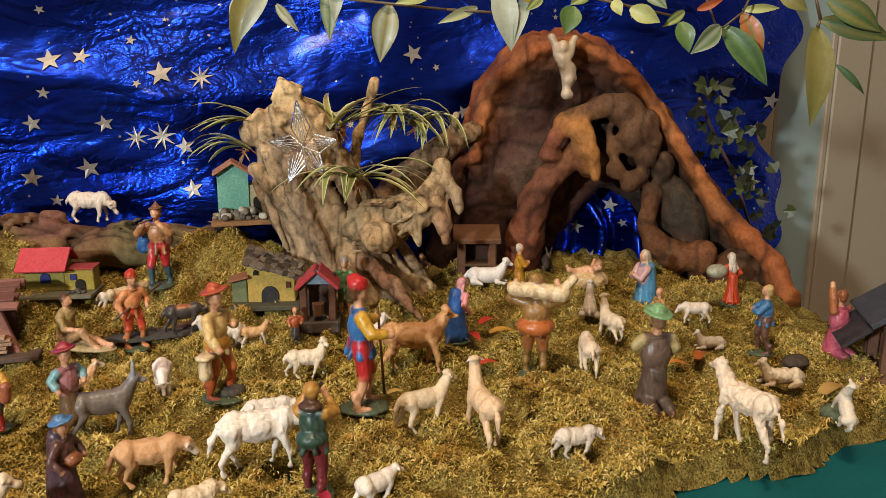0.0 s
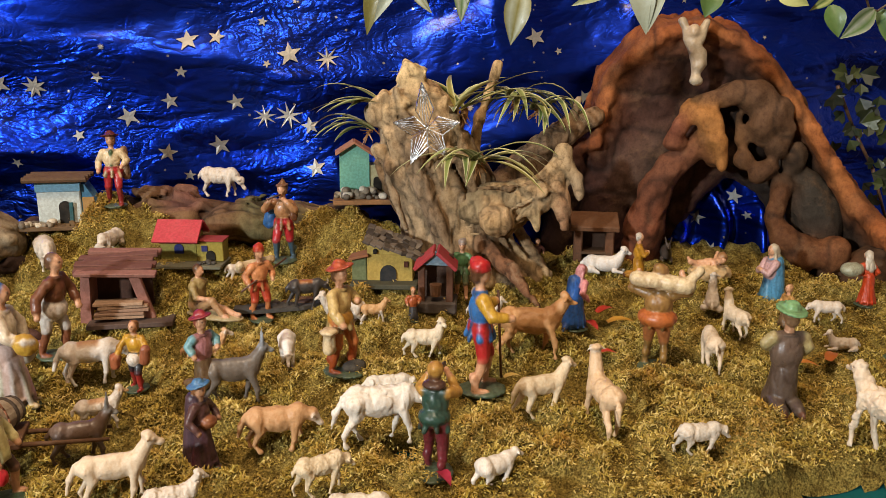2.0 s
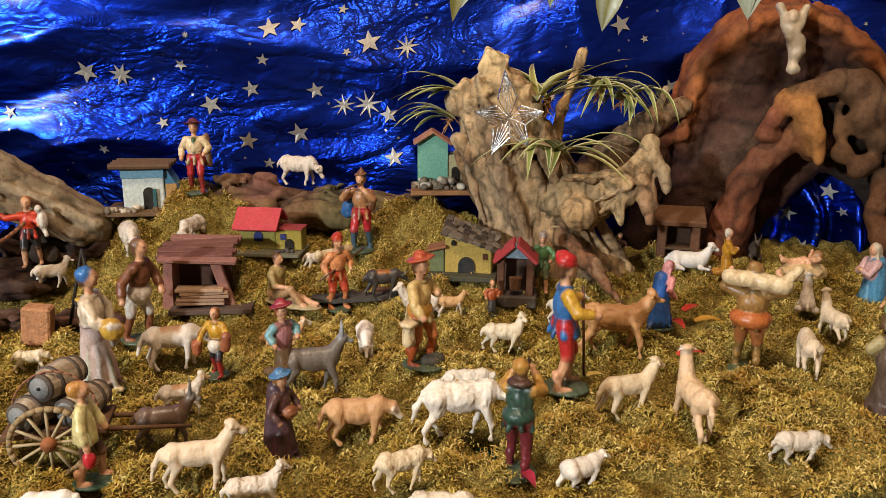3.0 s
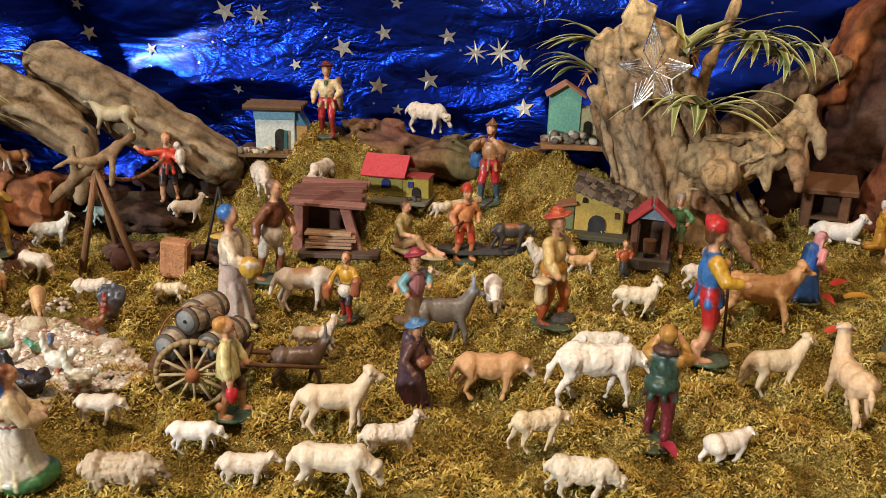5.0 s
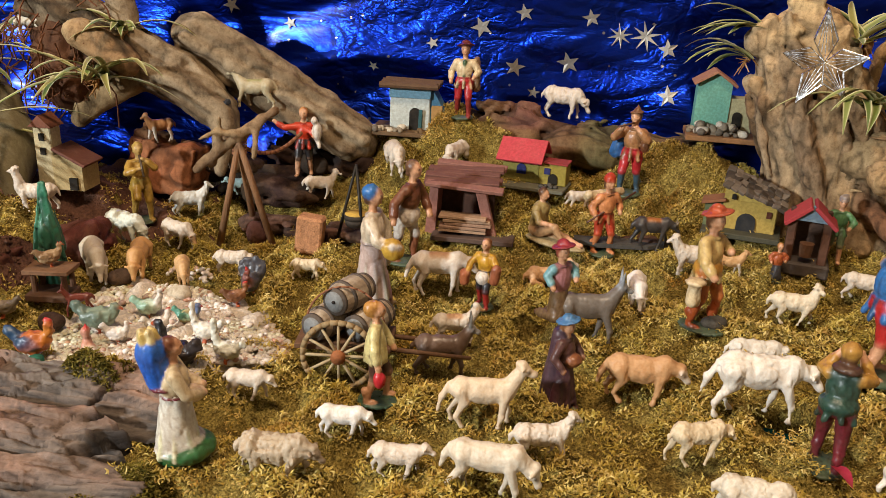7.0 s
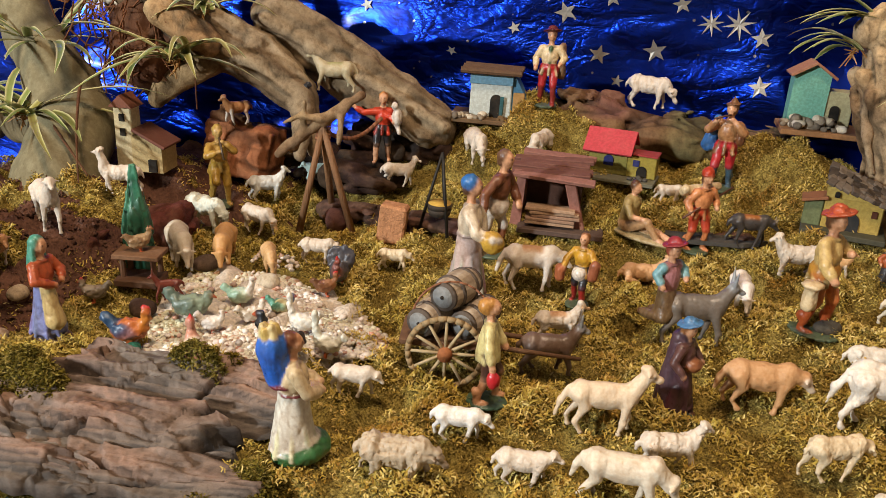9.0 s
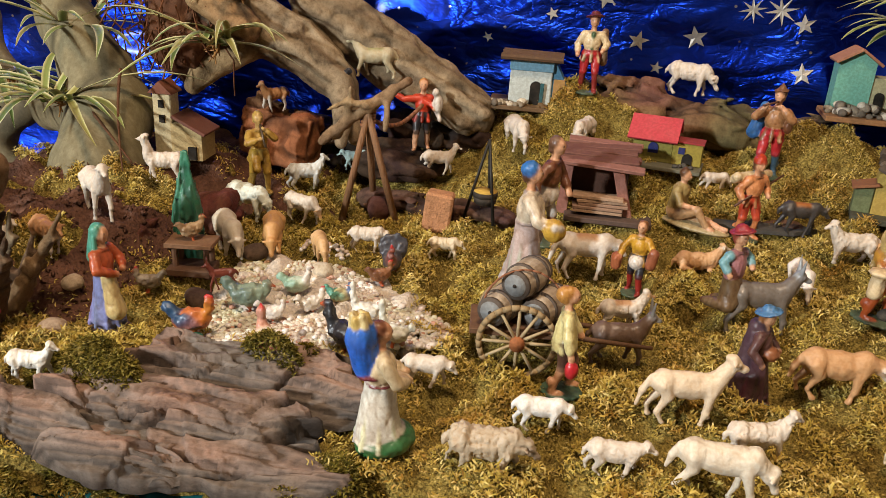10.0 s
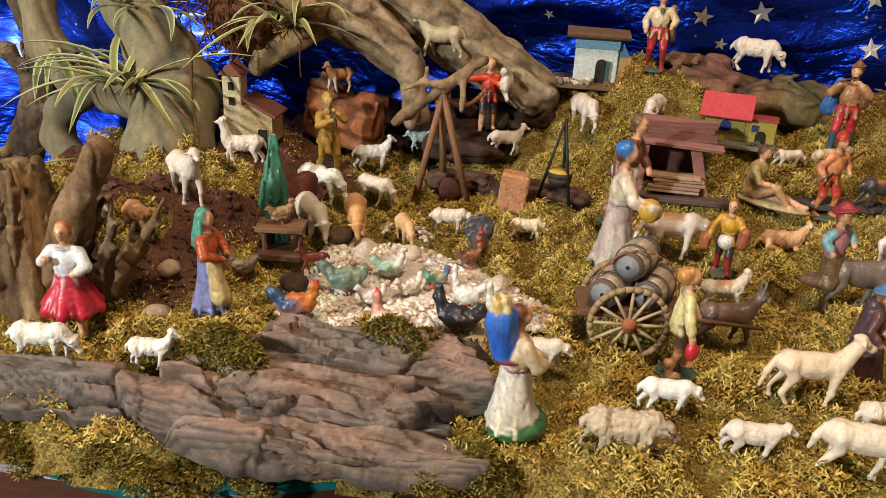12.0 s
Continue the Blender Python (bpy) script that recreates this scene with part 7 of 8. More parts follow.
bird("turkey", "black turkey figurine with a curved neck", -0.487, 0.377, 0.039, 186, rgb("232228"), rgb("2c2424"), rgb("20242a"), tall=0.45, crest=None)
bird("turkey", "dark grey turkey figurine with spread tail", -0.534, 0.510, 0.035, 296, rgb("4a4444"), rgb("3f3e44"), rgb("7a4a44"), fan=True)
bird("goose", "white goose figurine with raised neck", -0.500, 0.419, 0.028, 206, rgb("e0dccf"), tall=0.65, crest=None)
bird("goose", "white goose figurine with raised neck", -0.468, 0.404, 0.027, 196, rgb("d9d8c8"), tall=0.75, crest=None)
bird("hen", "white hen figurine on the pebbles", -0.558, 0.390, 0.024, 26, WHITE, rgb("cfc8c0"), crest=None)
bird("hen", "white hen figurine on the pebbles", -0.542, 0.414, 0.024, 56, WHITE, rgb("c9bfae"))
bird("hen", "grey-brown hen figurine by the feeder", -0.657, 0.373, 0.024, 226, rgb("8a7a64"), rgb("6f6250"))


# ---- houses and wooden fittings ----
def house_root(name, label, x, y, z, rz, category="model house", size=1.0):
    return thing(name, None, pose(x, y, z, 0, 0, rz) @ Matrix.Scale(size, 4), label, category, "model houses")


def piece(name, bits, parent, label="", material=None, wear=0.0005, smooth=False):
    return part(name, bits.worn(wear, len(bpy.data.objects)).mesh(name, material or M_HOUSE, smooth), parent, label)


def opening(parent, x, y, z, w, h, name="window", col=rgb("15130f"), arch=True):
    """A thin flat plate on the wall for an opening, near-black unless told; it faces -y."""
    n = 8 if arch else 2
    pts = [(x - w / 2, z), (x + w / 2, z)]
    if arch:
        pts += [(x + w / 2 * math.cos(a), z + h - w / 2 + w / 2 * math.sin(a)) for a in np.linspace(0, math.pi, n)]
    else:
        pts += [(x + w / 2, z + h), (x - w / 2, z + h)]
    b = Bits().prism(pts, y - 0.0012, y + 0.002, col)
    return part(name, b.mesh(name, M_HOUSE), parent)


def rubble(parent, n, x0, x1, y0, y1, z, seed, size=0.004, col=None):
    rng = random.Random(seed)
    for i in range(n):
        c = col or rgb(rng.choice(("b8aa92", "8c7f6c", "d2c6b0", "6f6456")))
        s = size * rng.uniform(0.6, 1.3)
        p = [ell((0, 0, s * 0.5), (s, s * rng.uniform(0.6, 0.9), s * 0.7), c, (0, 0, rng.uniform(0, 180)))]
        part("stone", sculpt("stone", p, M_HOUSE, s / 4, s * 0.2, 0.01, ((150.0, s * 0.25),), seed=i + seed), parent, m=Matrix.Translation((rng.uniform(x0, x1), rng.uniform(y0, y1), z)))


def red_roofed_house():
    r = house_root("toy_house", "small yellow-green house with a red roof and blue windows", -0.392, 0.788, float(ground_z(-0.392, 0.775)) + 0.004, 6, size=0.88)
    wall = rgb("8d8440")
    piece("board", Bits().box(0.004, -0.006, -0.002, 0.080, 0.046, 0.004, rgb("6d6a58")), r, "grey painted base board")
    piece("wall", Bits().box(-0.012, 0.006, 0.002, 0.044, 0.028, 0.033, wall, edge=0.0008).box(-0.012, 0.008, 0.034, 0.044, 0.012, 0.009, wall, edge=0.0008), r, "yellow-green painted wall")
    piece("annex", Bits().box(0.026, 0.004, 0.002, 0.032, 0.024, 0.025, rgb("9a8a3c"), edge=0.0008), r, "low yellow annex")
    piece("annex_roof", Bits().box(0.026, 0.004, 0.027, 0.034, 0.026, 0.002, rgb("9a3a3a")), r, "flat red annex roof")
    piece("roof", Bits().box(-0.012, -0.006, 0.038, 0.055, 0.034, 0.003, rgb("c0454c"), (40, 0, 0)).box(-0.012, 0.018, 0.039, 0.055, 0.026, 0.003, rgb("b03c44"), (-40, 0, 0)), r, "smooth red pitched roof")
    for x, z in ((-0.011, 0.026), (-0.011, 0.012)):
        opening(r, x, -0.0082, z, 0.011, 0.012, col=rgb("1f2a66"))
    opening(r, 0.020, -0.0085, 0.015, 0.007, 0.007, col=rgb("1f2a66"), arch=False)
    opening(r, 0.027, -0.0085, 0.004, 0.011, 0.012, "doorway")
    rubble(r, 9, 0.014, 0.038, -0.024, -0.012, 0.002, 3, 0.003, rgb("4f4a44"))


def blue_house():
    r = house_root("toy_house", "pale blue and white house with a thatched roof on a board", -0.540, 0.808, 0.100, 19)
    piece("board", Bits().box(0, 0, -0.003, 0.098, 0.062, 0.0045, rgb("6a5238")), r, "thin brown base board")
    piece("wall", Bits().box(-0.006, 0.004, 0.001, 0.044, 0.030, 0.048, rgb("c3c9c2"), edge=0.001).box(-0.006, -0.0115, 0.036, 0.046, 0.002, 0.014, rgb("6f9ab0"), edge=0.0004), r, "whitewashed wall fading to blue")
    piece("side_wing", Bits().prism([(0.016, 0.001), (0.044, 0.001), (0.020, 0.044), (0.016, 0.044)], -0.008, 0.018, rgb("4f7f9c")).box(0.024, -0.010, 0.001, 0.012, 0.003, 0.028, rgb("a8824e")), r, "sloping blue side wing")
    for i in range(7):
        piece("roof_stick", Bits().rod((-0.038 + 0.001 * (i % 3), -0.020 + i * 0.0062, 0.0505 + 0.0012 * (i % 2)), (0.026 - 0.002 * (i % 2), -0.020 + i * 0.0062, 0.0505), 0.0034, 0.003, rgb("5f4632")), r)
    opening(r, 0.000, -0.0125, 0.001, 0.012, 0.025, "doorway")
    piece("door", Bits().box(0.0065, -0.0145, 0.002, 0.004, 0.002, 0.023, rgb("2f5a5e"), edge=0.0004), r, "dark green half-open door")
    rubble(r, 22, -0.046, -0.012, -0.028, -0.016, 0.001, 11, 0.0045)
    rubble(r, 18, 0.004, 0.046, -0.027, -0.016, 0.001, 12, 0.003, rgb("6d5436"))


def green_house():
    r = house_root("toy_house", "narrow turquoise house with stones before it on a board", -0.228, 0.916, 0.118, 14, size=0.92)
    piece("board", Bits().box(0.008, -0.004, -0.004, 0.100, 0.060, 0.006, rgb("9a6f48")), r, "brown wooden base board")
    piece("wall", Bits().prism([(-0.034, 0.001), (0.004, 0.001), (0.004, 0.058), (-0.015, 0.070), (-0.034, 0.058)], 0.0, 0.026, rgb("74b09c")), r, "turquoise gable wall")
    piece("side_wall", Bits().box(0.018, 0.014, 0.001, 0.028, 0.024, 0.040, rgb("a5a07c"), edge=0.001), r, "pale side wall")
    piece("roof", Bits().box(-0.026, 0.012, 0.0615, 0.028, 0.040, 0.003, rgb("a8775c"), (0, -32, 0)).box(-0.004, 0.012, 0.0615, 0.028, 0.040, 0.003, rgb("9c6a50"), (0, 32, 0)), r, "pinkish-brown gable roof")
    opening(r, 0.014, 0.001, 0.004, 0.010, 0.022, "doorway")
    rubble(r, 34, -0.040, 0.024, -0.026, -0.004, 0.002, 21, 0.0060)
    rubble(r, 16, -0.030, 0.010, -0.018, -0.006, 0.008, 22, 0.0055)


def yellow_house():
    r = house_root("toy_house", "yellow house with a dark bark-tiled roof and archway", -0.183, 0.806, float(ground_z(-0.18, 0.785)) + 0.003, 4, size=0.86)
    piece("board", Bits().box(0, -0.002, -0.004, 0.082, 0.056, 0.006, rgb("4a4a3c")), r, "dark base board")
    piece("wall", Bits().box(0.006, 0.004, 0.001, 0.056, 0.030, 0.034, rgb("b59a4e"), edge=0.001).prism([(-0.022, 0.034), (0.034, 0.034), (0.034, 0.035), (-0.010, 0.047), (-0.022, 0.045)], -0.010, 0.018, rgb("b9a052")), r, "yellow plastered wall")
    piece("lean_to", Bits().box(-0.032, 0.000, 0.001, 0.018, 0.022, 0.030, rgb("6b7450"), edge=0.001), r, "green lean-to")
    piece("lean_to_roof", Bits().box(-0.032, -0.002, 0.030, 0.026, 0.030, 0.003, rgb("8a5c40"), (0, -14, 0)), r, "brown lean-to roof")
    rng = random.Random(4)
    for i in range(5):
        for j in range(9):
            piece("roof_tile", Bits().box(-0.020 + j * 0.0072, -0.018 + i * 0.0088, 0.0515 - j * 0.0024 + i * 0.002, 0.0090, 0.0105, rng.uniform(0.003, 0.0055), rgb(rng.choice(("564c42", "40372f", "6e6256", "7d7062"))), (12 + rng.uniform(-12, 12), 18 + rng.uniform(-14, 14), rng.uniform(-25, 25)), 0.0006), r)
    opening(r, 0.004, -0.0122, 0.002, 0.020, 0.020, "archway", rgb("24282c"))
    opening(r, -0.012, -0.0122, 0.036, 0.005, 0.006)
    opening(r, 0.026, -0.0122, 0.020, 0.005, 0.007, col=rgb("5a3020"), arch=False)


def well_shrine():
    x, y = -0.124, 0.768
    r = house_root("well", "little dark wooden well with a red gabled roof", x, y, float(ground_z(x, y)) - 0.002, 4, "well")
    piece("base", Bits().box(0, 0, 0, 0.042, 0.034, 0.012, rgb("4f4640")), r, "dark stone base")
    for s in (-0.014, 0.014):
        piece("post", Bits().box(s, -0.010, 0.010, 0.007, 0.007, 0.042, rgb("5c3c2c")), r)
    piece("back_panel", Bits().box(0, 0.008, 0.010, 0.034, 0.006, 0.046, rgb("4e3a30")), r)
    piece("gable", Bits().prism([(-0.015, 0.050), (0.015, 0.050), (0, 0.064)], -0.014, -0.010, rgb("6f8494")), r, "grey-blue gable")
    piece("roof", Bits().box(-0.010, -0.002, 0.0535, 0.026, 0.034, 0.0035, rgb("a83a3e"), (0, -42, 0)).box(0.010, -0.002, 0.0535, 0.026, 0.034, 0.0035, rgb("98323a"), (0, 42, 0)), r, "red pitched roof")
    piece("bucket", Bits().rod((0.0, -0.012, 0.018), (0.0, -0.012, 0.030), 0.005, 0.006, rgb("6a4a34"), 10), r)


def grotto_hut():
    r = house_root("wooden_hut", "small rough wooden hut inside the grotto", 0.040, 0.935, float(ground_z(0.04, 0.935)), 0, "hut")
    for s in (-0.018, 0.018):
        piece("post", Bits().box(s, -0.012, 0, 0.010, 0.010, 0.046, rgb("6a4630")), r)
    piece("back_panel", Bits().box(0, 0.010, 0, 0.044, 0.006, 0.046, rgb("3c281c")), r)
    piece("shelf", Bits().box(0, -0.004, 0.010, 0.040, 0.026, 0.003, rgb("58402c")), r)
    piece("roof", Bits().box(0, -0.004, 0.044, 0.056, 0.040, 0.006, rgb("6d4a32"), (16, 0, 0)), r, "thick sloping roof")


def market_stall():
    x, y = -0.432, 0.712
    r = house_root("stall", "brown bark market stall with stacked planks", x, y, float(ground_z(x, y)) - 0.004, 17, "stall")
    piece("side_wall", Bits().prism([(-0.036, 0.0), (-0.026, 0.0), (-0.024, 0.050), (-0.032, 0.050)], -0.016, 0.016, rgb("96665a")), r, "reddish bark side")
    piece("slanted_post", Bits().box(0.030, -0.014, 0.0, 0.010, 0.006, 0.056, rgb("9c6a5c"), (0, -16, 0)), r)
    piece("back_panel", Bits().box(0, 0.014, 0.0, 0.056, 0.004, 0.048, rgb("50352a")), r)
    rng = random.Random(6)
    for i in range(6):
        piece("roof_board", Bits().box(rng.uniform(-0.003, 0.003), -0.022 + i * 0.0085, 0.049 + i * 0.0022, 0.072 + rng.uniform(-0.008, 0.006), 0.010, 0.004, rgb(rng.choice(("84584c", "94665a", "744c42"))), (10, rng.uniform(-3, 3), rng.uniform(-4, 4))), r)
    for i in range(5):
        piece("plank", Bits().box(0.004 + rng.uniform(-0.003, 0.003), -0.016 + rng.uniform(-0.002, 0.002), 0.006 + i * 0.0032, 0.046, 0.016, 0.0028, rgb(rng.choice(("a0806a", "8a6a56", "b39276"))), (0, 0, rng.uniform(-4, 4))), r)
    piece("floor_slab", Bits().box(0.012, -0.012, -0.002, 0.080, 0.040, 0.005, rgb("5c4a42")), r)


def right_stable():
    x, y = 0.436, 0.690
    r = house_root("stable", "dark wooden stable model with a slanting slate roof", x, y, float(ground_z(x, y)) - 0.004, -14, "stable")
    piece("board", Bits().box(0, 0, 0, 0.110, 0.070, 0.005, rgb("7a5a42")), r, "brown base board")
    for s, q in ((-0.034, -0.022), (0.034, -0.022), (-0.034, 0.024), (0.034, 0.024)):
        piece("post", Bits().box(s, q, 0.004, 0.009, 0.009, 0.062, rgb("6b4a3a")), r)
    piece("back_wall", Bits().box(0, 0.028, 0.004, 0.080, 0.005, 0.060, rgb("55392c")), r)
    piece("side_wall", Bits().box(0.036, 0.0, 0.004, 0.005, 0.050, 0.050, rgb("75503c")), r)
    piece("roof", Bits().box(-0.024, 0, 0.071, 0.068, 0.078, 0.005, rgb("3c4048"), (0, -34, 0)).box(0.026, 0, 0.071, 0.064, 0.078, 0.005, rgb("3c4048"), (0, 34, 0)), r, "dark slate-grey roof")
    rubble(r, 12, -0.030, 0.030, -0.004, 0.004, 0.088, 31, 0.005, rgb("5c5450"))
    piece("eave_sheet", Bits().box(-0.062, -0.004, 0.040, 0.030, 0.060, 0.003, rgb("2c2a30"), (0, -38, 0)), r)


def church():
    r = house_root("toy_church", "cream little church with a bell tower", -0.793, 0.545, 0.052, 20, "church model")
    piece("tower", Bits().box(-0.014, 0.004, 0, 0.018, 0.018, 0.062, rgb("c9b991"), edge=0.0008), r, "cream bell tower")
    piece("tower_roof", Bits().prism([(-0.026, 0.061), (-0.002, 0.061), (-0.014, 0.073)], -0.008, 0.016, rgb("7a4a38")), r, "brown tower roof")
    piece("nave", Bits().prism([(-0.006, 0), (0.024, 0), (0.024, 0.026), (0.008, 0.036), (-0.006, 0.034)], -0.006, 0.024, rgb("b9a272")), r, "ochre nave")
    piece("nave_roof", Bits().box(0.012, 0.008, 0.032, 0.036, 0.036, 0.003, rgb("70463a"), (0, 26, 0)), r, "brown nave roof")
    for z in (0.034, 0.048):
        opening(r, -0.014, -0.0055, z, 0.005, 0.007, arch=False)
    opening(r, 0.015, -0.0075, 0.001, 0.008, 0.012, "doorway", arch=False)


red_roofed_house()
blue_house()
green_house()
yellow_house()
well_shrine()
grotto_hut()
market_stall()
right_stable()
church()


def feeder():
    x, y = -0.655, 0.416
    r = house_root("bird_feeder", "little wooden feeder on posts by the pebbles", x, y, float(ground_z(x, y)) - 0.001, 26, "feeder")
    for s in (-0.012, 0.012):
        for q in (-0.006, 0.008):
            piece("post", Bits().rod((s, q, 0), (s, q, 0.026), 0.0026, 0.0022, rgb("6a4a34")), r)
    piece("shelf", Bits().box(0, 0, 0.026, 0.036, 0.024, 0.0035, rgb("7a583e")), r)
    piece("trough", Bits().box(0, -0.002, 0.004, 0.034, 0.024, 0.006, rgb("5c402e")), r)
    bird("hen", "small tan hen figurine on the feeder", x, y, 0.024, 60, rgb("a88a66"), rgb("8d6f4e"), dz=0.028)


feeder()


def cypress():
    """A slim painted cone with upright strokes of foliage."""
    rng = random.Random(3)
    p = [cap((0, 0, 0.010), (0.001, 0, 0.050), 0.0105, 0.0085, rgb("2c6a50")), cap((0.001, 0, 0.050), (0, 0, 0.090), 0.0085, 0.0012, rgb("357a5c")), cap((0, 0, -0.004), (0, 0, 0.010), 0.004, 0.004, BROWN)]
    for ring, (z0, z1, r0, r1) in enumerate(((0.004, 0.040, 0.0100, 0.0105), (0.030, 0.064, 0.0105, 0.0070), (0.052, 0.086, 0.0075, 0.0020))):
        for i in range(13 - 3 * ring):
            a = 2 * math.pi * i / (13 - 3 * ring) + ring * 0.4 + rng.uniform(-0.15, 0.15)
            z = rng.uniform(-0.004, 0.004)
            p.append(cap((r0 * math.cos(a), r0 * math.sin(a), z0 + z), (r1 * math.cos(a), r1 * math.sin(a), z1 + z), 0.0024, 0.0009, rgb(rng.choice(("1c5640", "2f735a", "468a6e", "164634")))))
    thing("cypress", sculpt("cypress", p, M_FIGURE, 0.0010, 0.0010, 0.0015, ((160.0, 0.0010), (-110.0, 0.0010), (330.0, 0.0004)), shade_stain=0.5, grain=(1, 1, 0.4)), pose(-0.672, 0.430, 0.014), "dark green painted model cypress tree", "model tree")


cypress()


def tripod():
    r = thing("tripod", None, pose(-0.622, 0.606, 0), "three lashed sticks standing over the moss", "tripod")
    top = Vector((0.0, 0.0, 0.112))
    for x, y in ((-0.018, -0.014), (0.024, 0.016), (-0.012, 0.034)):
        foot = Vector((x, y, float(ground_z(-0.622 + x, 0.606 + y)) - 0.002))
        d = (top - foot).normalized()
        part("stick", Bits().rod(foot, top + d * 0.010, 0.0036, 0.0030, n=8).worn(0.0008, int(abs(x) * 1e4)).mesh("stick", M_STICK, True), r)
    b = Bits()
    for i in range(6):
        b.rod((-0.006, -0.003 + 0.001 * i, 0.100 + 0.003 * i), (0.006, 0.004, 0.101 + 0.003 * i), 0.0016, n=6)
    part("lashing", b.mesh("lashing", M_ROPE, True), r, "brown cord lashing")
    p = limbs([(-0.662, 0.590, 0.082), (-0.640, 0.600, 0.102), (-0.620, 0.606, 0.118), (-0.592, 0.622, 0.142)], [0.003, 0.006, 0.0065, 0.0045], rgb("7a5c42"))
    p += limbs([(-0.640, 0.600, 0.100), (-0.630, 0.590, 0.135)], [0.005, 0.003], GREY) + limbs([(-0.650, 0.600, 0.09), (-0.668, 0.615, 0.075)], [0.004, 0.002], GREY) + limbs([(-0.605, 0.612, 0.125), (-0.600, 0.600, 0.10)], [0.004, 0.002], GREY) + limbs([(-0.62, 0.6, 0.12), (-0.635, 0.592, 0.122), (-0.655, 0.585, 0.112)], [0.006, 0.004, 0.002], TAN)
    wood("crooked_branch", p, 0.0018, "crooked twig laid over the tripod", "branch", M_ROOT, k=0.004, rough=((80.0, 0.002), (200.0, 0.001)), seed=71)
    cord = Bits()
    pts = [Vector((-0.622, 0.606, 0.108)).lerp(Vector((-0.618, 0.700, 0.104)), t) + Vector((0.0, 0, -0.014 * math.sin(math.pi * t))) for t in np.linspace(0, 1, 14)]
    for a, c in zip(pts[:-1], pts[1:]):
        cord.rod(a - pts[0], c - pts[0], 0.0021, n=7)
    thing("cord", cord.mesh("cord", M_ROPE, True), Matrix.Translation(pts[0]), "reddish-brown cord hung from the tripod to the boy", "cord")
    rock = [ell((0, 0, 0.008), (0.012, 0.010, 0.012), rgb("54352e"))]
    thing("dark_stone", sculpt("dark_stone", rock, M_CORK, 0.0016, 0.003, 0.004, ((70.0, 0.003), (180.0, 0.001))), on_ground(-0.617, 0.622), "dark red-brown stone under the tripod", "stone")


tripod()


def cart():
    m = pose(-0.392, 0.440, 0.006, 0, 0, 24)
    r = thing("barrel_cart", None, m, "small wooden two-wheeled cart loaded with barrels", "cart")
    tan, dark = rgb("8a6a44"), rgb("4a3426")
    for side, y in ((1, -0.014), (-1, 0.030)):
        c = Vector((-0.004, y, 0.0245))
        hub = part("wheel", Bits().rod(c + Vector((0, -0.004, 0)), c + Vector((0, 0.004, 0)), 0.0050, 0.0046, rgb("9a5e38"), 12).mesh("wheel", M_HOUSE, True), r, "spoked wooden wheel")
        rim = Bits()
        n = 28
        for i in range(n):
            a, b = 2 * math.pi * i / n, 2 * math.pi * (i + 1) / n
            rim.rod(c + Vector((0.0245 * math.cos(a), 0, 0.0245 * math.sin(a))), c + Vector((0.0245 * math.cos(b), 0, 0.0245 * math.sin(b))), 0.0021, n=6, c=rgb("9c8460"))
        part("rim", rim.mesh("rim", M_HOUSE, True), hub)
        for i in range(12):
            a = 2 * math.pi * i / 12
            part("spoke", Bits().rod(c, c + Vector((0.024 * math.cos(a), 0, 0.024 * math.sin(a))), 0.0013, 0.0010, rgb("b09c78"), 6).mesh("spoke", M_HOUSE, True), hub)
    part("axle", Bits().rod((-0.004, -0.016, 0.0245), (-0.004, 0.032, 0.0245), 0.0026, c=dark).mesh("axle", M_HOUSE, True), r)
    part("bed", Bits().box(-0.002, 0.008, 0.026, 0.066, 0.036, 0.004, rgb("6a4c36")).mesh("bed", M_HOUSE), r, "brown plank bed")
    for y in (-0.002, 0.018):
        part("shaft", Bits().rod((0.02, y, 0.026), (0.085, y + 0.004, 0.020), 0.002, 0.0014, rgb("6a4c36")).mesh("shaft", M_HOUSE, True), r)

    def barrel(x, y, z, yaw, label):
        ob = part("barrel", None, r, label, pose(x, y, z, 0, 0, yaw))
        prof = [(-0.017, 0.0088), (-0.013, 0.0102), (-0.006, 0.0114), (0.0, 0.0118), (0.006, 0.0114), (0.013, 0.0102), (0.017, 0.0088)]
        ring, n = [], 18
        for xa, ra in prof:
            ring += [(xa, ra * math.cos(2 * math.pi * i / n), ra * math.sin(2 * math.pi * i / n)) for i in range(n)]
        face = [(j * n + i, j * n + (i + 1) % n, (j + 1) * n + (i + 1) % n, (j + 1) * n + i) for j in range(6) for i in range(n)] + [tuple(range(n))[::-1], tuple(range(6 * n, 7 * n))]
        tint = [rgb(("a89680", "968470", "b8a894")[i % 3]) for j in range(7) for i in range(n)]
        part("barrel_body", mesh_from("barrel_body", np.array(ring), face, M_HOUSE, np.array(tint), False), ob)
        for xa, ra in ((-0.0162, 0.0094), (-0.008, 0.0116), (0.008, 0.0116), (0.0162, 0.0094)):
            part("hoop", Bits().rod((xa - 0.0012, 0, 0), (xa + 0.0012, 0, 0), ra + 0.0004, c=rgb("5a5048"), n=18).mesh("hoop", M_HOUSE, True), ob)
        part("lid", Bits().rod((-0.0180, 0, 0), (-0.0168, 0, 0), 0.0074, c=rgb("848686"), n=18).mesh("lid", M_HOUSE, True), ob, "dark grey barrel lid")
        part("bung", Bits().rod((-0.0190, 0, 0), (-0.0178, 0, 0), 0.0012, c=rgb("2a2420"), n=8).mesh("bung", M_HOUSE, True), ob)

    barrel(-0.014, 0.006, 0.042, 62, "brown wooden barrel with dark hoops")
    barrel(0.014, 0.010, 0.041, 62, "brown wooden barrel with dark hoops")
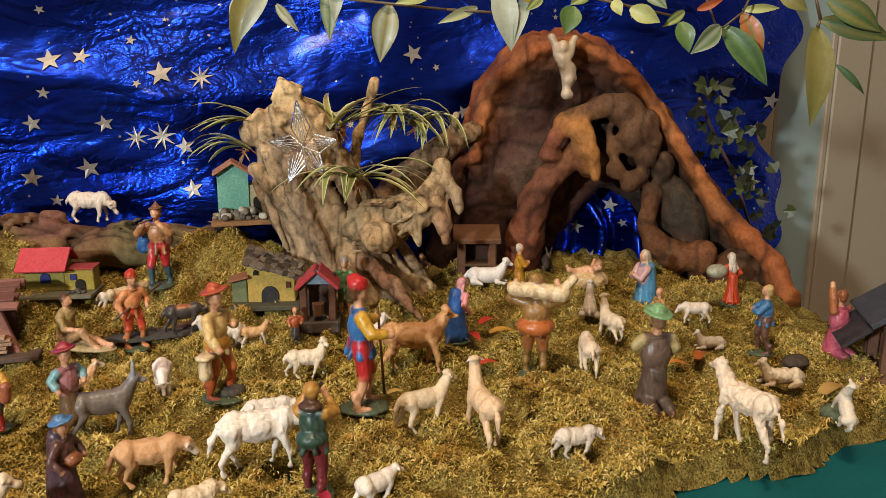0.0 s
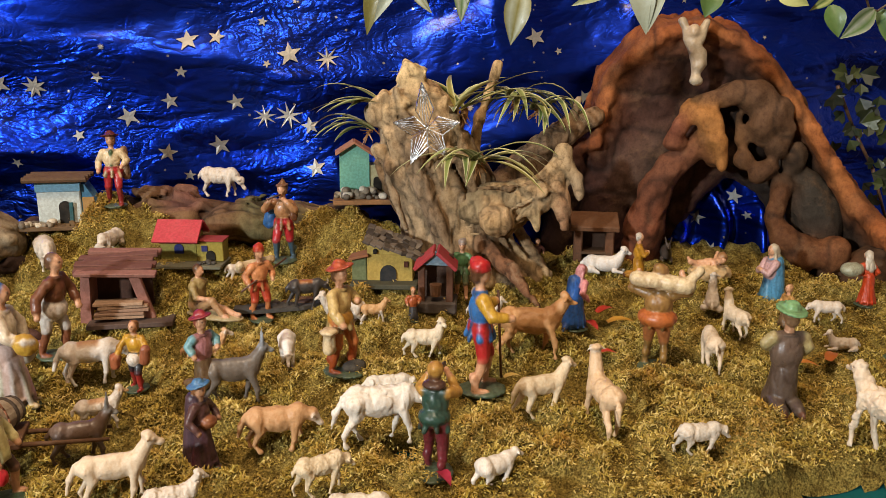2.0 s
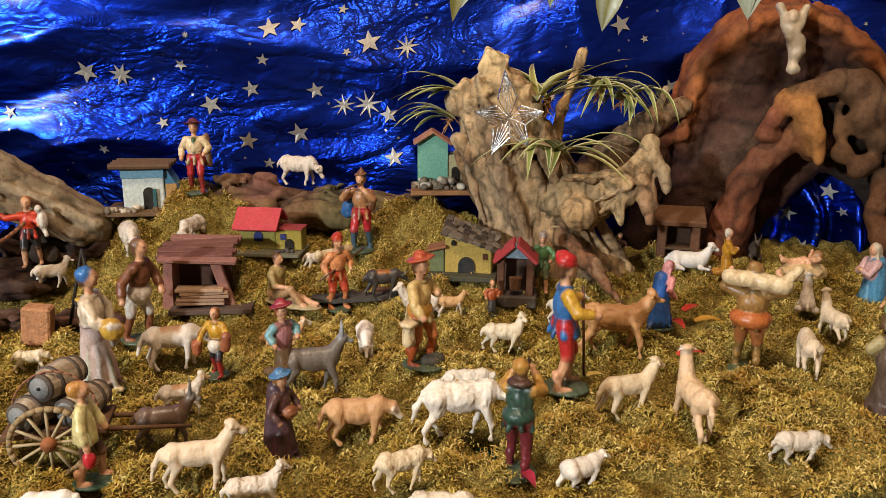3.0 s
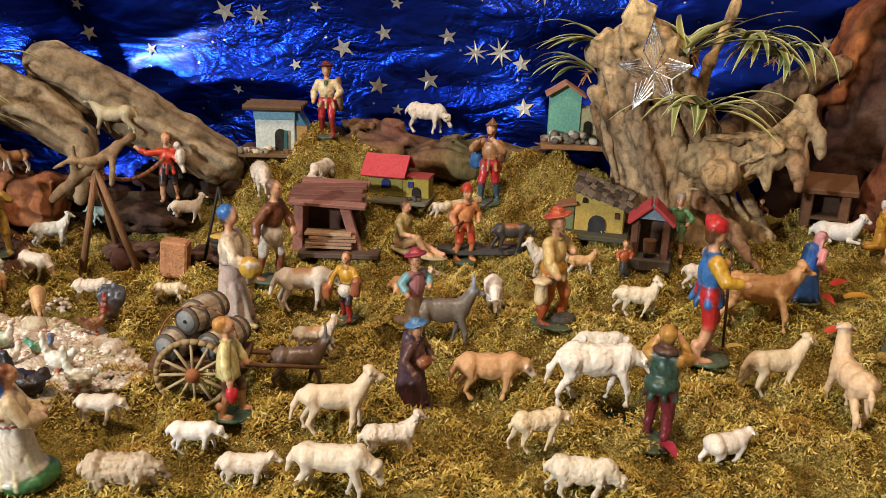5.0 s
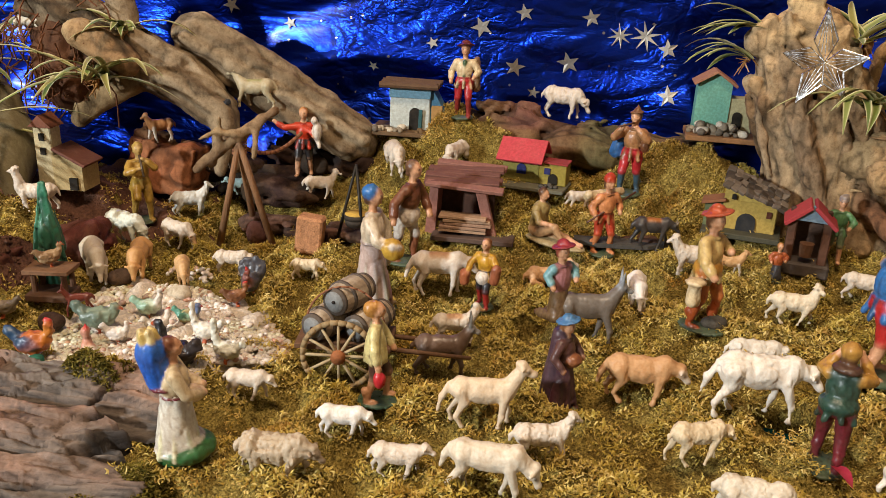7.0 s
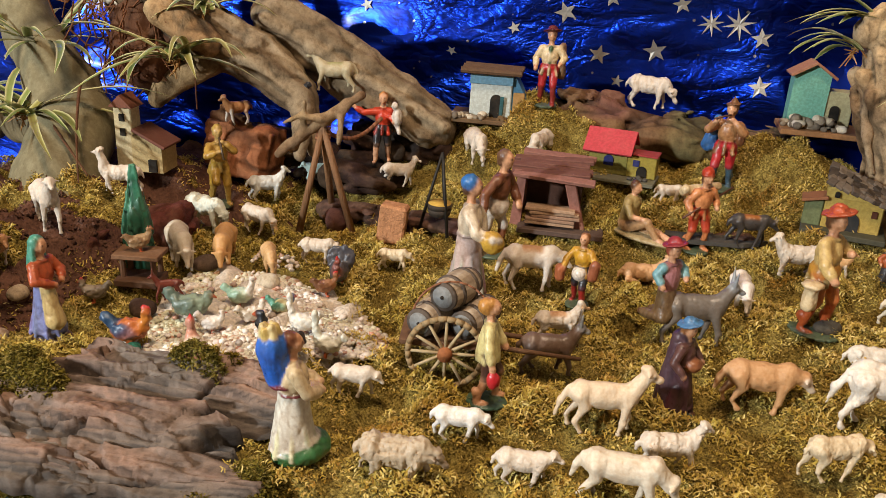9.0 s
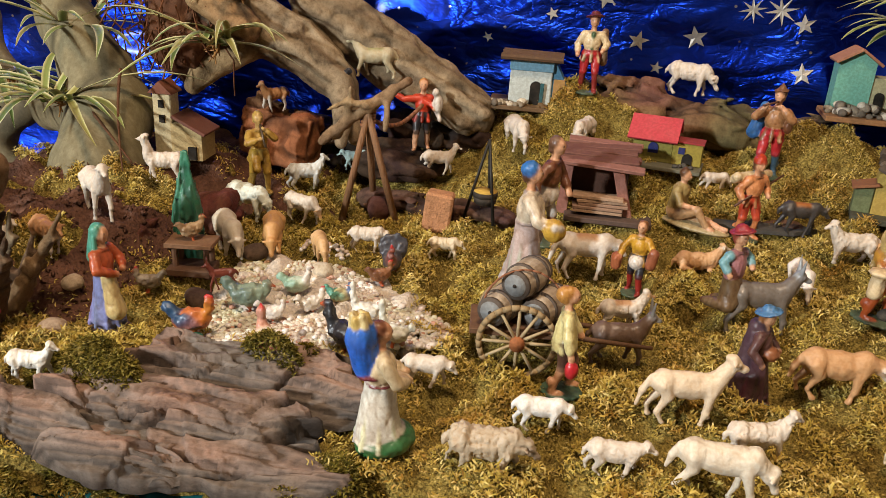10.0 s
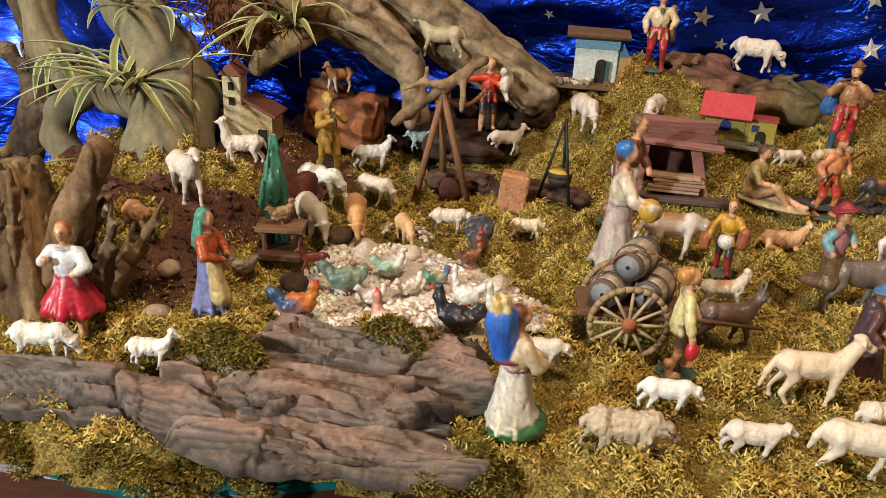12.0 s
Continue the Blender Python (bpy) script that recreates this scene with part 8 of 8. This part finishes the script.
    barrel(0.000, 0.010, 0.060, 62, "brown wooden barrel roped on top")
    rope = Bits()
    for i in range(16):
        a, b = math.pi * i / 15, math.pi * (i + 1) / 15
        if i < 15:
            rope.rod((0.027 * math.cos(a) ** 1 - 0.001, -0.004, 0.040 + 0.031 * math.sin(a)), (0.027 * math.cos(b) - 0.001, -0.004, 0.040 + 0.031 * math.sin(b)), 0.0007, c=rgb("6a5238"), n=6)
    part("rope", rope.mesh("rope", M_ROPE, True), r, "brown rope round the load")


cart()


def cooking_pot():
    x, y = -0.520, 0.652
    r = thing("cooking_pot", None, on_ground(x, y), "yellow pot hanging from three dark iron rods", "pot")
    for a, b in ((-0.018, -0.006), (0.014, -0.008), (0.0, 0.014)):
        part("rod", Bits().rod((a, b, 0), (0, 0, 0.078), 0.0017, 0.0014, n=6).mesh("rod", M_IRON, True), r)
    prof = [(0.016, 0.006), (0.018, 0.010), (0.024, 0.0115), (0.029, 0.0115)]
    b = Bits()
    for (za, ra), (zb, rb) in zip(prof[:-1], prof[1:]):
        b.rod((0, 0, za), (0, 0, zb), ra, rb, rgb("3a332c"), 16)
    part("pot", b.mesh("pot", M_HOUSE, True), r, "round dark pot")
    part("porridge", Bits().rod((0, 0, 0.0285), (0, 0, 0.030), 0.0110, c=rgb("c9a24a"), n=16).mesh("porridge", M_HOUSE, True), r, "yellow filling")


cooking_pot()
thing("brick", Bits().box(0, 0, -0.003, 0.026, 0.018, 0.038, edge=0.002).worn(0.0012, 5).mesh("brick", M_BRICK), on_ground(-0.555, 0.622, 0, 20, 0, 6), "rough terracotta brick standing on end", "brick")


def base_plate():
    pts = [(-0.040, -0.010), (-0.018, -0.016), (0.030, -0.006), (0.052, 0.012), (0.036, 0.018), (-0.010, 0.006), (-0.040, 0.002)]
    v = [(x, y, 0) for x, y in pts] + [(x, y, 0.004) for x, y in pts]
    n = len(pts)
    f = [(i, (i + 1) % n, n + (i + 1) % n, n + i) for i in range(n)] + [tuple(range(n))[::-1], tuple(range(n, 2 * n))]
    thing("base_plate", mesh_from("base_plate", np.array(v), f, M_HOUSE, np.tile(rgb("4c4a46"), (2 * n, 1)), False), on_ground(-0.288, 0.750, 0.004, 12), "dark grey painted plate under the man and the ox", "plate")


base_plate()


# ---- pebbles, stones and fallen leaves ----
def pebble_bed():
    r = thing("pebble_bed", None, Matrix(), "patch of white marble pebbles with poultry on it", "pebbles")
    rng = random.Random(9)
    shapes = []
    for i in range(6):
        s = 0.0036
        me = bpy.data.meshes.new("pebble")
        bm = bmesh.new()
        bmesh.ops.create_icosphere(bm, subdivisions=1, radius=1)
        for v in bm.verts:
            v.co = Vector((v.co.x * s * rng.uniform(0.85, 1.15), v.co.y * s * rng.uniform(0.7, 0.95), v.co.z * s * rng.uniform(0.55, 0.75)))
        for f in bm.faces:
            f.smooth = True
        bm.to_mesh(me)
        bm.free()
        me.materials.append(M_PEBBLE1)
        shapes.append(me)
    def spot():
        a, q = rng.uniform(0, 2 * math.pi), math.sqrt(rng.random())
        q = q * (1 + 0.16 * math.sin(3 * a + 1) + 0.10 * math.sin(5 * a))
        return -0.550 + 0.088 * q * math.cos(a), 0.420 + 0.070 * q * math.sin(a)

    for i in range(290):
        x, y = spot() if i < 262 else (rng.uniform(-0.625, -0.575), rng.uniform(0.498, 0.522))
        ob = new("pebble", rng.choice(shapes))
        ob.parent = r
        k = rng.uniform(0.55, 1.1)
        ob.matrix_basis = pose(x, y, float(ground_z(x, y)) + rng.uniform(0.0, 0.0025), rng.uniform(-30, 30), rng.uniform(-30, 30), rng.uniform(0, 360)) @ Matrix.Scale(k, 4)
    src = [(np.array([tuple(q.co) for q in me.vertices]), np.array([tuple(p.vertices) for p in me.polygons])) for me in shapes]
    vs, fs, base = [], [], 0
    for i in range(5200):
        x, y = spot()
        m = pose(x, y, float(ground_z(x, y)) - 0.0012 + rng.uniform(0, 0.001), rng.uniform(-30, 30), rng.uniform(-30, 30), rng.uniform(0, 360)) @ Matrix.Scale(rng.uniform(0.5, 1.0), 4)
        v, f = rng.choice(src)
        M = np.array(m)
        vs.append(v @ M[:3, :3].T + M[:3, 3])
        fs.append(f + base)
        base += len(v)
    tagged(part("pebble_grit", quick_mesh("pebble_grit", np.concatenate(vs), np.concatenate(fs), M_PEBBLES), r), kind="stuff")


def pebble_material():
    m = Mat("pebble_single", 0.5, 0.0, 0.4)
    o = m.node("ShaderNodeObjectInfo")
    col = m.ramp(o.outputs["Random"], [(0.0, rgb("c4ad98")), (0.3, rgb("e2d8cc")), (0.8, rgb("efe9e1")), (0.92, rgb("c08a70")), (1.0, rgb("9f9a94"))])
    m.colour(m.mix(m.span(m.noise(300.0), 0.4, 0.7, 0.0, 0.35), col, rgb("a08468")))
    m.bump(m.noise(500.0), 0.3, 0.0005)
    return m.m


M_PEBBLE1 = pebble_material()
pebble_bed()


def peat_crumbs():
    """Loose crumbs of peat on the bare bank."""
    rng = np.random.RandomState(15)
    n = 2600
    x, y = rng.uniform(-0.84, -0.655, n), rng.uniform(0.285, 0.54, n)
    keep = moss_cover(x, y) < 0.75
    x, y = x[keep], y[keep]
    corner = np.array([(1, 0, -0.5), (-0.5, 0.87, -0.5), (-0.5, -0.87, -0.5), (0.1, 0.1, 0.8)])
    vs, fs = [], []
    for i in range(len(x)):
        s = 0.0008 + 0.0030 * rng.uniform() ** 2.5
        w = rng.uniform(0, 6.28)
        q = corner * rng.uniform(0.6, 1.2, (4, 3)) * s
        q = np.stack([q[:, 0] * math.cos(w) - q[:, 1] * math.sin(w), q[:, 0] * math.sin(w) + q[:, 1] * math.cos(w), q[:, 2]], -1)
        z = float(ground_z(x[i], y[i])) + float(moss_relief(x[i:i + 1], y[i:i + 1])[0])
        vs.append(q + (x[i], y[i], z + s * 0.3))
        fs.append(np.array([(0, 1, 3), (1, 2, 3), (2, 0, 3), (0, 2, 1)]) + 4 * i)
    thing("peat_crumbs", quick_mesh("peat_crumbs", np.concatenate(vs), np.concatenate(fs), M_EARTH), Matrix(), "loose red-brown peat crumbs on the bank", "peat", kind="stuff")


peat_crumbs()


def stone(x, y, s, col, label, dz=0.0, seed=1):
    p = [ell((0, 0, s * 0.45), (s, s * 0.75, s * 0.6), col, (0, 0, seed * 40)), ell((s * 0.4, s * 0.2, s * 0.5), (s * 0.55, s * 0.5, s * 0.5), col)]
    thing("stone", sculpt("stone", p, M_CORK, s / 6, s * 0.15, 0.01, ((0.5 / s, s * 0.16), (1.6 / s, s * 0.06)), seed=seed), on_ground(x, y, dz), label, "stone", "loose stones")


stone(-0.668, 0.300, 0.010, rgb("a8927a"), "pale stone beside the woman", seed=2)
stone(-0.690, 0.335, 0.008, rgb("b5a288"), "pale stone beside the woman", seed=3)
stone(-0.622, 0.385, 0.013, rgb("4a382e"), "dark stone under the feeder", seed=4)
stone(-0.575, 0.470, 0.010, rgb("c9bda8"), "white rounded stone by the pebbles", seed=5)
stone(-0.640, 0.470, 0.012, rgb("5a4a3e"), "brown stone by the tan sheep", seed=6)
stone(-0.580, 0.338, 0.007, rgb("2f6a58"), "small green painted stone", seed=7)
stone(0.317, 0.598, 0.014, rgb("5f6a52"), "mossy green stone under the kid", seed=8)
stone(0.327, 0.700, 0.012, rgb("4a3f36"), "dark stone beside the boy", seed=9)
stone(-0.176, 0.628, 0.012, rgb("4c4840"), "dark grey stone behind the lantern bearer", seed=10)


def blade(points, width, middle, edge, lift=0.15):
    """A leaf along a curve; four points across, the margins paler."""
    pts = [Vector(p) for p in points]
    v, f, c = [], [], []
    n = len(pts)
    for i, p in enumerate(pts):
        d = (pts[min(i + 1, n - 1)] - pts[max(i - 1, 0)]).normalized()
        side = d.cross(Vector((0, 0, 1)))
        side = side.normalized() if side.length > 1e-4 else Vector((1, 0, 0))
        up = side.cross(d)
        t = i / (n - 1)
        w = width * math.sin(math.pi * min(1.0, 0.12 + 0.88 * t) ** 0.75) ** 0.8 if i < n - 1 else width * 0.03
        for s, k in ((-1, edge), (-0.45, middle), (0.45, middle), (1, edge)):
            v.append(p + side * s * w * 0.5 + up * abs(s) * w * lift)
            c.append(k)
    for i in range(n - 1):
        for s in range(3):
            a = i * 4 + s
            f.append((a, a + 1, a + 5, a + 4))
    return v, f, c


def leaf_mesh(name, points, width, middle, edge, lift=0.15):
    v, f, c = blade(points, width, middle, edge, lift)
    return mesh_from(name, np.array([tuple(p) for p in v]), f, M_LEAF, np.array(c))


def spider_plant(x, y, z, n, length, seed, label, droop=1.0, toward=None, spread=360):
    """A rosette of arching, pale-edged leaves."""
    r = thing("spider_plant", None, pose(x, y, z), label, "plant", "spider plants")
    rng = random.Random(seed)
    for i in range(n):
        w = radians((toward or 0) + rng.uniform(-spread / 2, spread / 2))
        L = length * rng.uniform(0.55, 1.15)
        rise = rng.uniform(0.15, 0.95)
        d = Vector((math.cos(w), math.sin(w), 0))
        pts = []
        for k in range(9):
            t = k / 8
            pts.append(d * L * t * (1.0 - 0.14 * t * droop) + Vector((0, 0, L * (rise * t - (0.30 + rise * 0.62) * droop * t * t))) + Vector((-d.y, d.x, 0)) * L * 0.12 * math.sin(2.2 * t + i))
        g = rng.choice((rgb("6f7f3a"), rgb("5c7034"), rgb("7f8a48"), rgb("8a8440")))
        part("leaf", leaf_mesh("leaf", pts, rng.uniform(0.0066, 0.0108), g, rgb(rng.choice(("d6d2a0", "c4c28c", "e2dcb0"))), 0.22), r)
    b = Bits()
    for i in range(14):
        b.rod((rng.uniform(-0.004, 0.004), rng.uniform(-0.004, 0.004), rng.uniform(-0.006, 0.004)), (rng.uniform(-0.012, 0.012), rng.uniform(-0.012, 0.004), rng.uniform(-0.018, 0.006)), 0.0008, 0.0005, rgb("a8763c"), 4)
    part("root_tuft", b.mesh("root_tuft", M_LEAF), r, "yellow-brown aerial roots")


spider_plant(-0.092, 0.845, 0.172, 22, 0.100, 1, "variegated spider plant with arching leaves on the root", 1.0)
spider_plant(-0.112, 0.862, 0.226, 14, 0.090, 2, "tuft of spider plant leaves on the root", 0.5)
spider_plant(-0.058, 0.915, 0.236, 20, 0.085, 3, "spider plant hanging its leaves from a twig", 1.25)
spider_plant(-0.030, 0.930, 0.222, 16, 0.080, 4, "spider plant hanging its leaves from a twig", 1.3)
spider_plant(-0.196, 0.852, 0.232, 10, 0.080, 5, "spider plant leaves spreading from the root's knob", 0.75, 185, 90)
spider_plant(-0.206, 0.850, 0.205, 8, 0.070, 6, "spider plant leaves spreading from the root's knob", 0.9, 200, 80)
spider_plant(-0.877, 0.485, 0.103, 28, 0.140, 7, "variegated spider plant drooping before the trunk", 0.75)
spider_plant(-0.782, 0.585, 0.155, 20, 0.130, 8, "variegated spider plant by the sawn stub", 0.9)
spider_plant(-0.927, 0.545, 0.157, 18, 0.135, 9, "variegated spider plant high on the trunk", 0.7)
spider_plant(-1.006, 0.530, 0.100, 8, 0.110, 10, "variegated spider plant hanging beside the trunk", 1.3)
spider_plant(-0.775, 0.620, 0.200, 10, 0.070, 13, "small spider plant tuft on the forked branch", 0.9)
spider_plant(-0.828, 0.320, 0.063, 9, 0.080, 11, "tuft of spider plant leaves behind the stump", 0.3)
spider_plant(-0.770, 0.375, 0.030, 6, 0.050, 12, "small tuft of spider plant leaves", 0.3)


def leaf_at(parent, base, tip, width, middle, edge, sag=0.10):
    a, b = Vector(base), Vector(tip)
    pts = [a.lerp(b, t) + Vector((0, -1, 0.15)) * (b - a).length * sag * math.sin(math.pi * t) for t in np.linspace(0, 1, 9)]
    v, f, c = [], [], []
    d = (b - a).normalized()
    across = d.cross(Vector((0, 1, 0.25))).normalized()
    up = across.cross(d)
    for i, p in enumerate(pts):
        t = i / 8
        w = width * math.sin(math.pi * (0.04 + 0.96 * t) ** 0.8) + 0.0003
        for s, k in ((-1, edge), (-0.5, middle), (0, edge), (0.5, middle), (1, edge)):
            v.append(p + across * s * w * 0.5 - up * abs(s) * w * 0.16)
            c.append(k)
    for i in range(8):
        for s in range(4):
            q = i * 5 + s
            f.append((q, q + 1, q + 6, q + 5))
    part("leaf", mesh_from("leaf", np.array([tuple(p) for p in v]), f, M_LEAF, np.array(c)), parent)


nandina = thing("nandina_spray", None, Matrix(), "spray of green, grey and reddish leaves hanging over the crib", "plant")
G1, G2, SIL, OLV, ORG, PGR = rgb("4f6a34"), rgb("34542f"), rgb("9aa08c"), rgb("6f6a34"), rgb("a8552c"), rgb("a8ab6a")
leaf_at(nandina, (-0.161, 0.698, 0.357), (-0.175, 0.693, 0.302), 0.0174, OLV, OLV)
leaf_at(nandina, (-0.172, 0.698, 0.348), (-0.168, 0.693, 0.317), 0.0129, SIL, SIL)
leaf_at(nandina, (-0.137, 0.662, 0.352), (-0.161, 0.657, 0.312), 0.0113, SIL, SIL)
leaf_at(nandina, (-0.132, 0.663, 0.340), (-0.114, 0.658, 0.319), 0.0085, SIL, OLV)
leaf_at(nandina, (-0.091, 0.693, 0.359), (-0.094, 0.688, 0.313), 0.0167, SIL, G1)
leaf_at(nandina, (-0.085, 0.689, 0.359), (-0.089, 0.684, 0.327), 0.0117, SIL, SIL)
leaf_at(nandina, (-0.044, 0.687, 0.341), (-0.052, 0.682, 0.295), 0.0215, SIL, OLV)
leaf_at(nandina, (-0.009, 0.672, 0.349), (-0.038, 0.667, 0.341), 0.0105, PGR, PGR)
leaf_at(nandina, (0.028, 0.684, 0.339), (-0.004, 0.679, 0.326), 0.0087, PGR, SIL)
leaf_at(nandina, (0.046, 0.684, 0.358), (0.056, 0.679, 0.304), 0.0214, SIL, SIL)
leaf_at(nandina, (0.069, 0.683, 0.354), (0.057, 0.678, 0.306), 0.0107, SIL, SIL)
leaf_at(nandina, (0.103, 0.666, 0.339), (0.097, 0.661, 0.317), 0.0180, G1, G1)
leaf_at(nandina, (0.193, 0.677, 0.327), (0.200, 0.672, 0.303), 0.0154, G1, G1)
leaf_at(nandina, (0.225, 0.676, 0.324), (0.201, 0.671, 0.302), 0.0163, G1, SIL)
leaf_at(nandina, (0.232, 0.689, 0.324), (0.271, 0.684, 0.276), 0.0205, G2, G1)
leaf_at(nandina, (0.251, 0.700, 0.335), (0.268, 0.695, 0.297), 0.0169, ORG, OLV)
leaf_at(nandina, (0.250, 0.698, 0.338), (0.279, 0.693, 0.339), 0.0074, PGR, PGR)
leaf_at(nandina, (0.306, 0.682, 0.323), (0.307, 0.677, 0.243), 0.0242, OLV, OLV)
leaf_at(nandina, (0.308, 0.678, 0.329), (0.365, 0.673, 0.313), 0.0192, OLV, G2)
leaf_at(nandina, (0.308, 0.671, 0.344), (0.351, 0.666, 0.319), 0.0190, OLV, G2)
leaf_at(nandina, (0.201, 0.661, 0.336), (0.219, 0.656, 0.343), 0.0066, ORG, ORG)
leaf_at(nandina, (0.148, 0.661, 0.337), (0.171, 0.656, 0.326), 0.0141, PGR, PGR)
leaf_at(nandina, (0.138, 0.679, 0.344), (0.144, 0.674, 0.332), 0.0096, PGR, PGR)
leaf_at(nandina, (0.161, 0.673, 0.353), (0.179, 0.668, 0.337), 0.0124, SIL, G1)
leaf_at(nandina, (0.116, 0.675, 0.353), (0.102, 0.670, 0.340), 0.0144, PGR, G1)
leaf_at(nandina, (0.430, 0.900, 0.291), (0.462, 0.895, 0.259), 0.0077, G2, G2)
leaf_at(nandina, (0.273, 0.681, 0.349), (0.295, 0.676, 0.336), 0.0126, OLV, OLV)
leaf_at(nandina, (0.197, 0.682, 0.336), (0.178, 0.677, 0.323), 0.0087, PGR, G1)
leaf_at(nandina, (0.079, 0.669, 0.348), (0.066, 0.664, 0.335), 0.0095, G1, PGR)


def twig(points, r, parent=nandina):
    b = Bits()
    for p, q in zip(points[:-1], points[1:]):
        b.rod(p, q, r, r * 0.85, rgb("5a4a34"), 6)
    part("twig", b.mesh("twig", M_LEAF, True), parent, "thin brown twig")


twig(((-0.077, 0.680, 0.345), (0.003, 0.680, 0.337), (0.053, 0.680, 0.334)), 0.0012)
twig(((0.213, 0.680, 0.347), (0.223, 0.680, 0.324), (0.229, 0.680, 0.323)), 0.0010)
twig(((0.229, 0.680, 0.323), (0.244, 0.680, 0.335), (0.250, 0.680, 0.349)), 0.0010)
twig(((0.306, 0.680, 0.323), (0.308, 0.680, 0.329), (0.300, 0.680, 0.353)), 0.0014)
twig(((-0.162, 0.680, 0.349), (-0.084, 0.680, 0.350), (-0.038, 0.680, 0.346)), 0.0012)
twig(((0.053, 0.680, 0.351), (0.108, 0.680, 0.349), (0.192, 0.680, 0.331)), 0.0012)
for x, z in ((0.062, 0.352), (0.070, 0.346)):
    p = [ell((0, 0, 0), (0.006, 0.004, 0.004), rgb("d2a21e")), ell((0.004, 0, 0.003), (0.004, 0.003, 0.004), rgb("dcb02a"))]
    part("blossom", sculpt("blossom", p, M_LEAF, 0.0009, 0.001, 0.01), nandina, "small yellow blossom", Matrix.Translation((x, 0.672, z)))


def ivy():
    r = thing("ivy", None, pose(0.400, 1.02, 0.12), "dark green ivy trailing beside the grotto", "plant")
    rng = random.Random(14)
    stems = [(-0.080, 0.0, 0.130), (-0.050, 0.01, 0.075), (-0.020, 0.02, 0.030), (0.010, 0.03, -0.040)]
    b = Bits()
    for p, q in zip(stems[:-1], stems[1:]):
        b.rod(p, q, 0.0022, 0.0018, rgb("5a3f2c"), 6)
    part("stem", b.mesh("stem", M_LEAF, True), r)
    lobes = [(0, 0), (0.35, 0.22), (0.30, 0.55), (0.62, 0.50), (1.0, 0.0), (0.62, -0.50), (0.30, -0.55), (0.35, -0.22)]
    for i in range(46):
        t = rng.random()
        cx = -0.075 + 0.095 * t + rng.uniform(-0.025, 0.030)
        cz = 0.125 - 0.150 * t + rng.uniform(-0.03, 0.03)
        cy = 0.02 * t - 0.012 + rng.uniform(-0.015, 0.015)
        s = rng.uniform(0.012, 0.022)
        w = rng.uniform(0, 2 * math.pi)
        tilt = rng.uniform(-0.5, 0.5)
        v = [(cx + s * (px * math.cos(w) - py * math.sin(w)), cy - abs(py) * s * 0.3 + tilt * s * px, cz + s * (px * math.sin(w) + py * math.cos(w))) for px, py in [(0.3, 0)] + lobes]
        g = rgb(rng.choice(("16240f", "1e2f18", "121c0f", "3a4420")))
        f = [(0, 1 + k, 1 + (k + 1) % 8) for k in range(8)]
        part("leaf", mesh_from("leaf", np.array(v), f, M_LEAF, np.tile(g, (9, 1)), False), r)


ivy()


def wire_star():
    r = thing("wire_star", None, pose(-0.140, 0.806, 0.212, 0, 0, -6) @ Matrix.Scale(0.88, 4), "star ornament of fine silver wire on the root", "ornament")
    for k, (w, L) in enumerate(((96, 0.052), (12, 0.040), (172, 0.040), (246, 0.046), (308, 0.040))):
        b = Bits()
        a = radians(w)
        tip = Vector((L * math.cos(a), -0.002, L * math.sin(a)))
        q = Vector((-math.sin(a), 0, math.cos(a)))
        mid = tip * 0.42
        for s in (-1, 1):
            b.rod((0, 0, 0), mid + q * 0.011 * s, 0.00055, n=5)
            b.rod(mid + q * 0.011 * s, tip, 0.0007, n=5)
        arm = part("arm", b.mesh("arm", M_WIRE), r)
        for i in range(7):
            t = (i - 3) / 3
            part("wire", Bits().rod(mid * (0.2 + 0.8 * abs(t)) + q * 0.010 * t, tip, 0.00050, n=4).mesh("wire", M_WIRE), arm)


wire_star()


def fallen(x, y, s, rz, col, label):
    pts = [(-s, 0, 0.000), (-s * 0.5, 0, s * 0.16), (0, 0, s * 0.22), (s * 0.5, 0, s * 0.15), (s, 0, 0.0)]
    thing("fallen_leaf", leaf_mesh("fallen_leaf", pts, s * 0.85, col, col, 0.2), on_ground(x, y, 0.006, rz), label, "leaf", "fallen leaves")


fallen(0.046, 0.770, 0.012, 40, rgb("c23a2c"), "fallen red leaf on the moss")
fallen(0.060, 0.750, 0.014, 10, rgb("b8862f"), "fallen yellow-brown leaf on the moss")
fallen(0.030, 0.735, 0.012, 300, rgb("b5302a"), "fallen red leaf on the moss")
fallen(0.040, 0.690, 0.013, 20, rgb("c2402f"), "fallen red leaf on the moss")
fallen(0.240, 0.705, 0.012, 60, rgb("b5642a"), "fallen orange leaf on the moss")
fallen(0.215, 0.690, 0.010, 350, rgb("c27a34"), "fallen orange leaf on the moss")
fallen(0.335, 0.640, 0.016, 30, rgb("b08a4a"), "fallen tan leaf on the moss")
fallen(-0.040, 0.640, 0.008, 20, rgb("c9a85a"), "small yellow leaf on the moss")
fallen(-0.078, 0.478, 0.010, 300, rgb("a02840"), "red leaf standing in the moss")
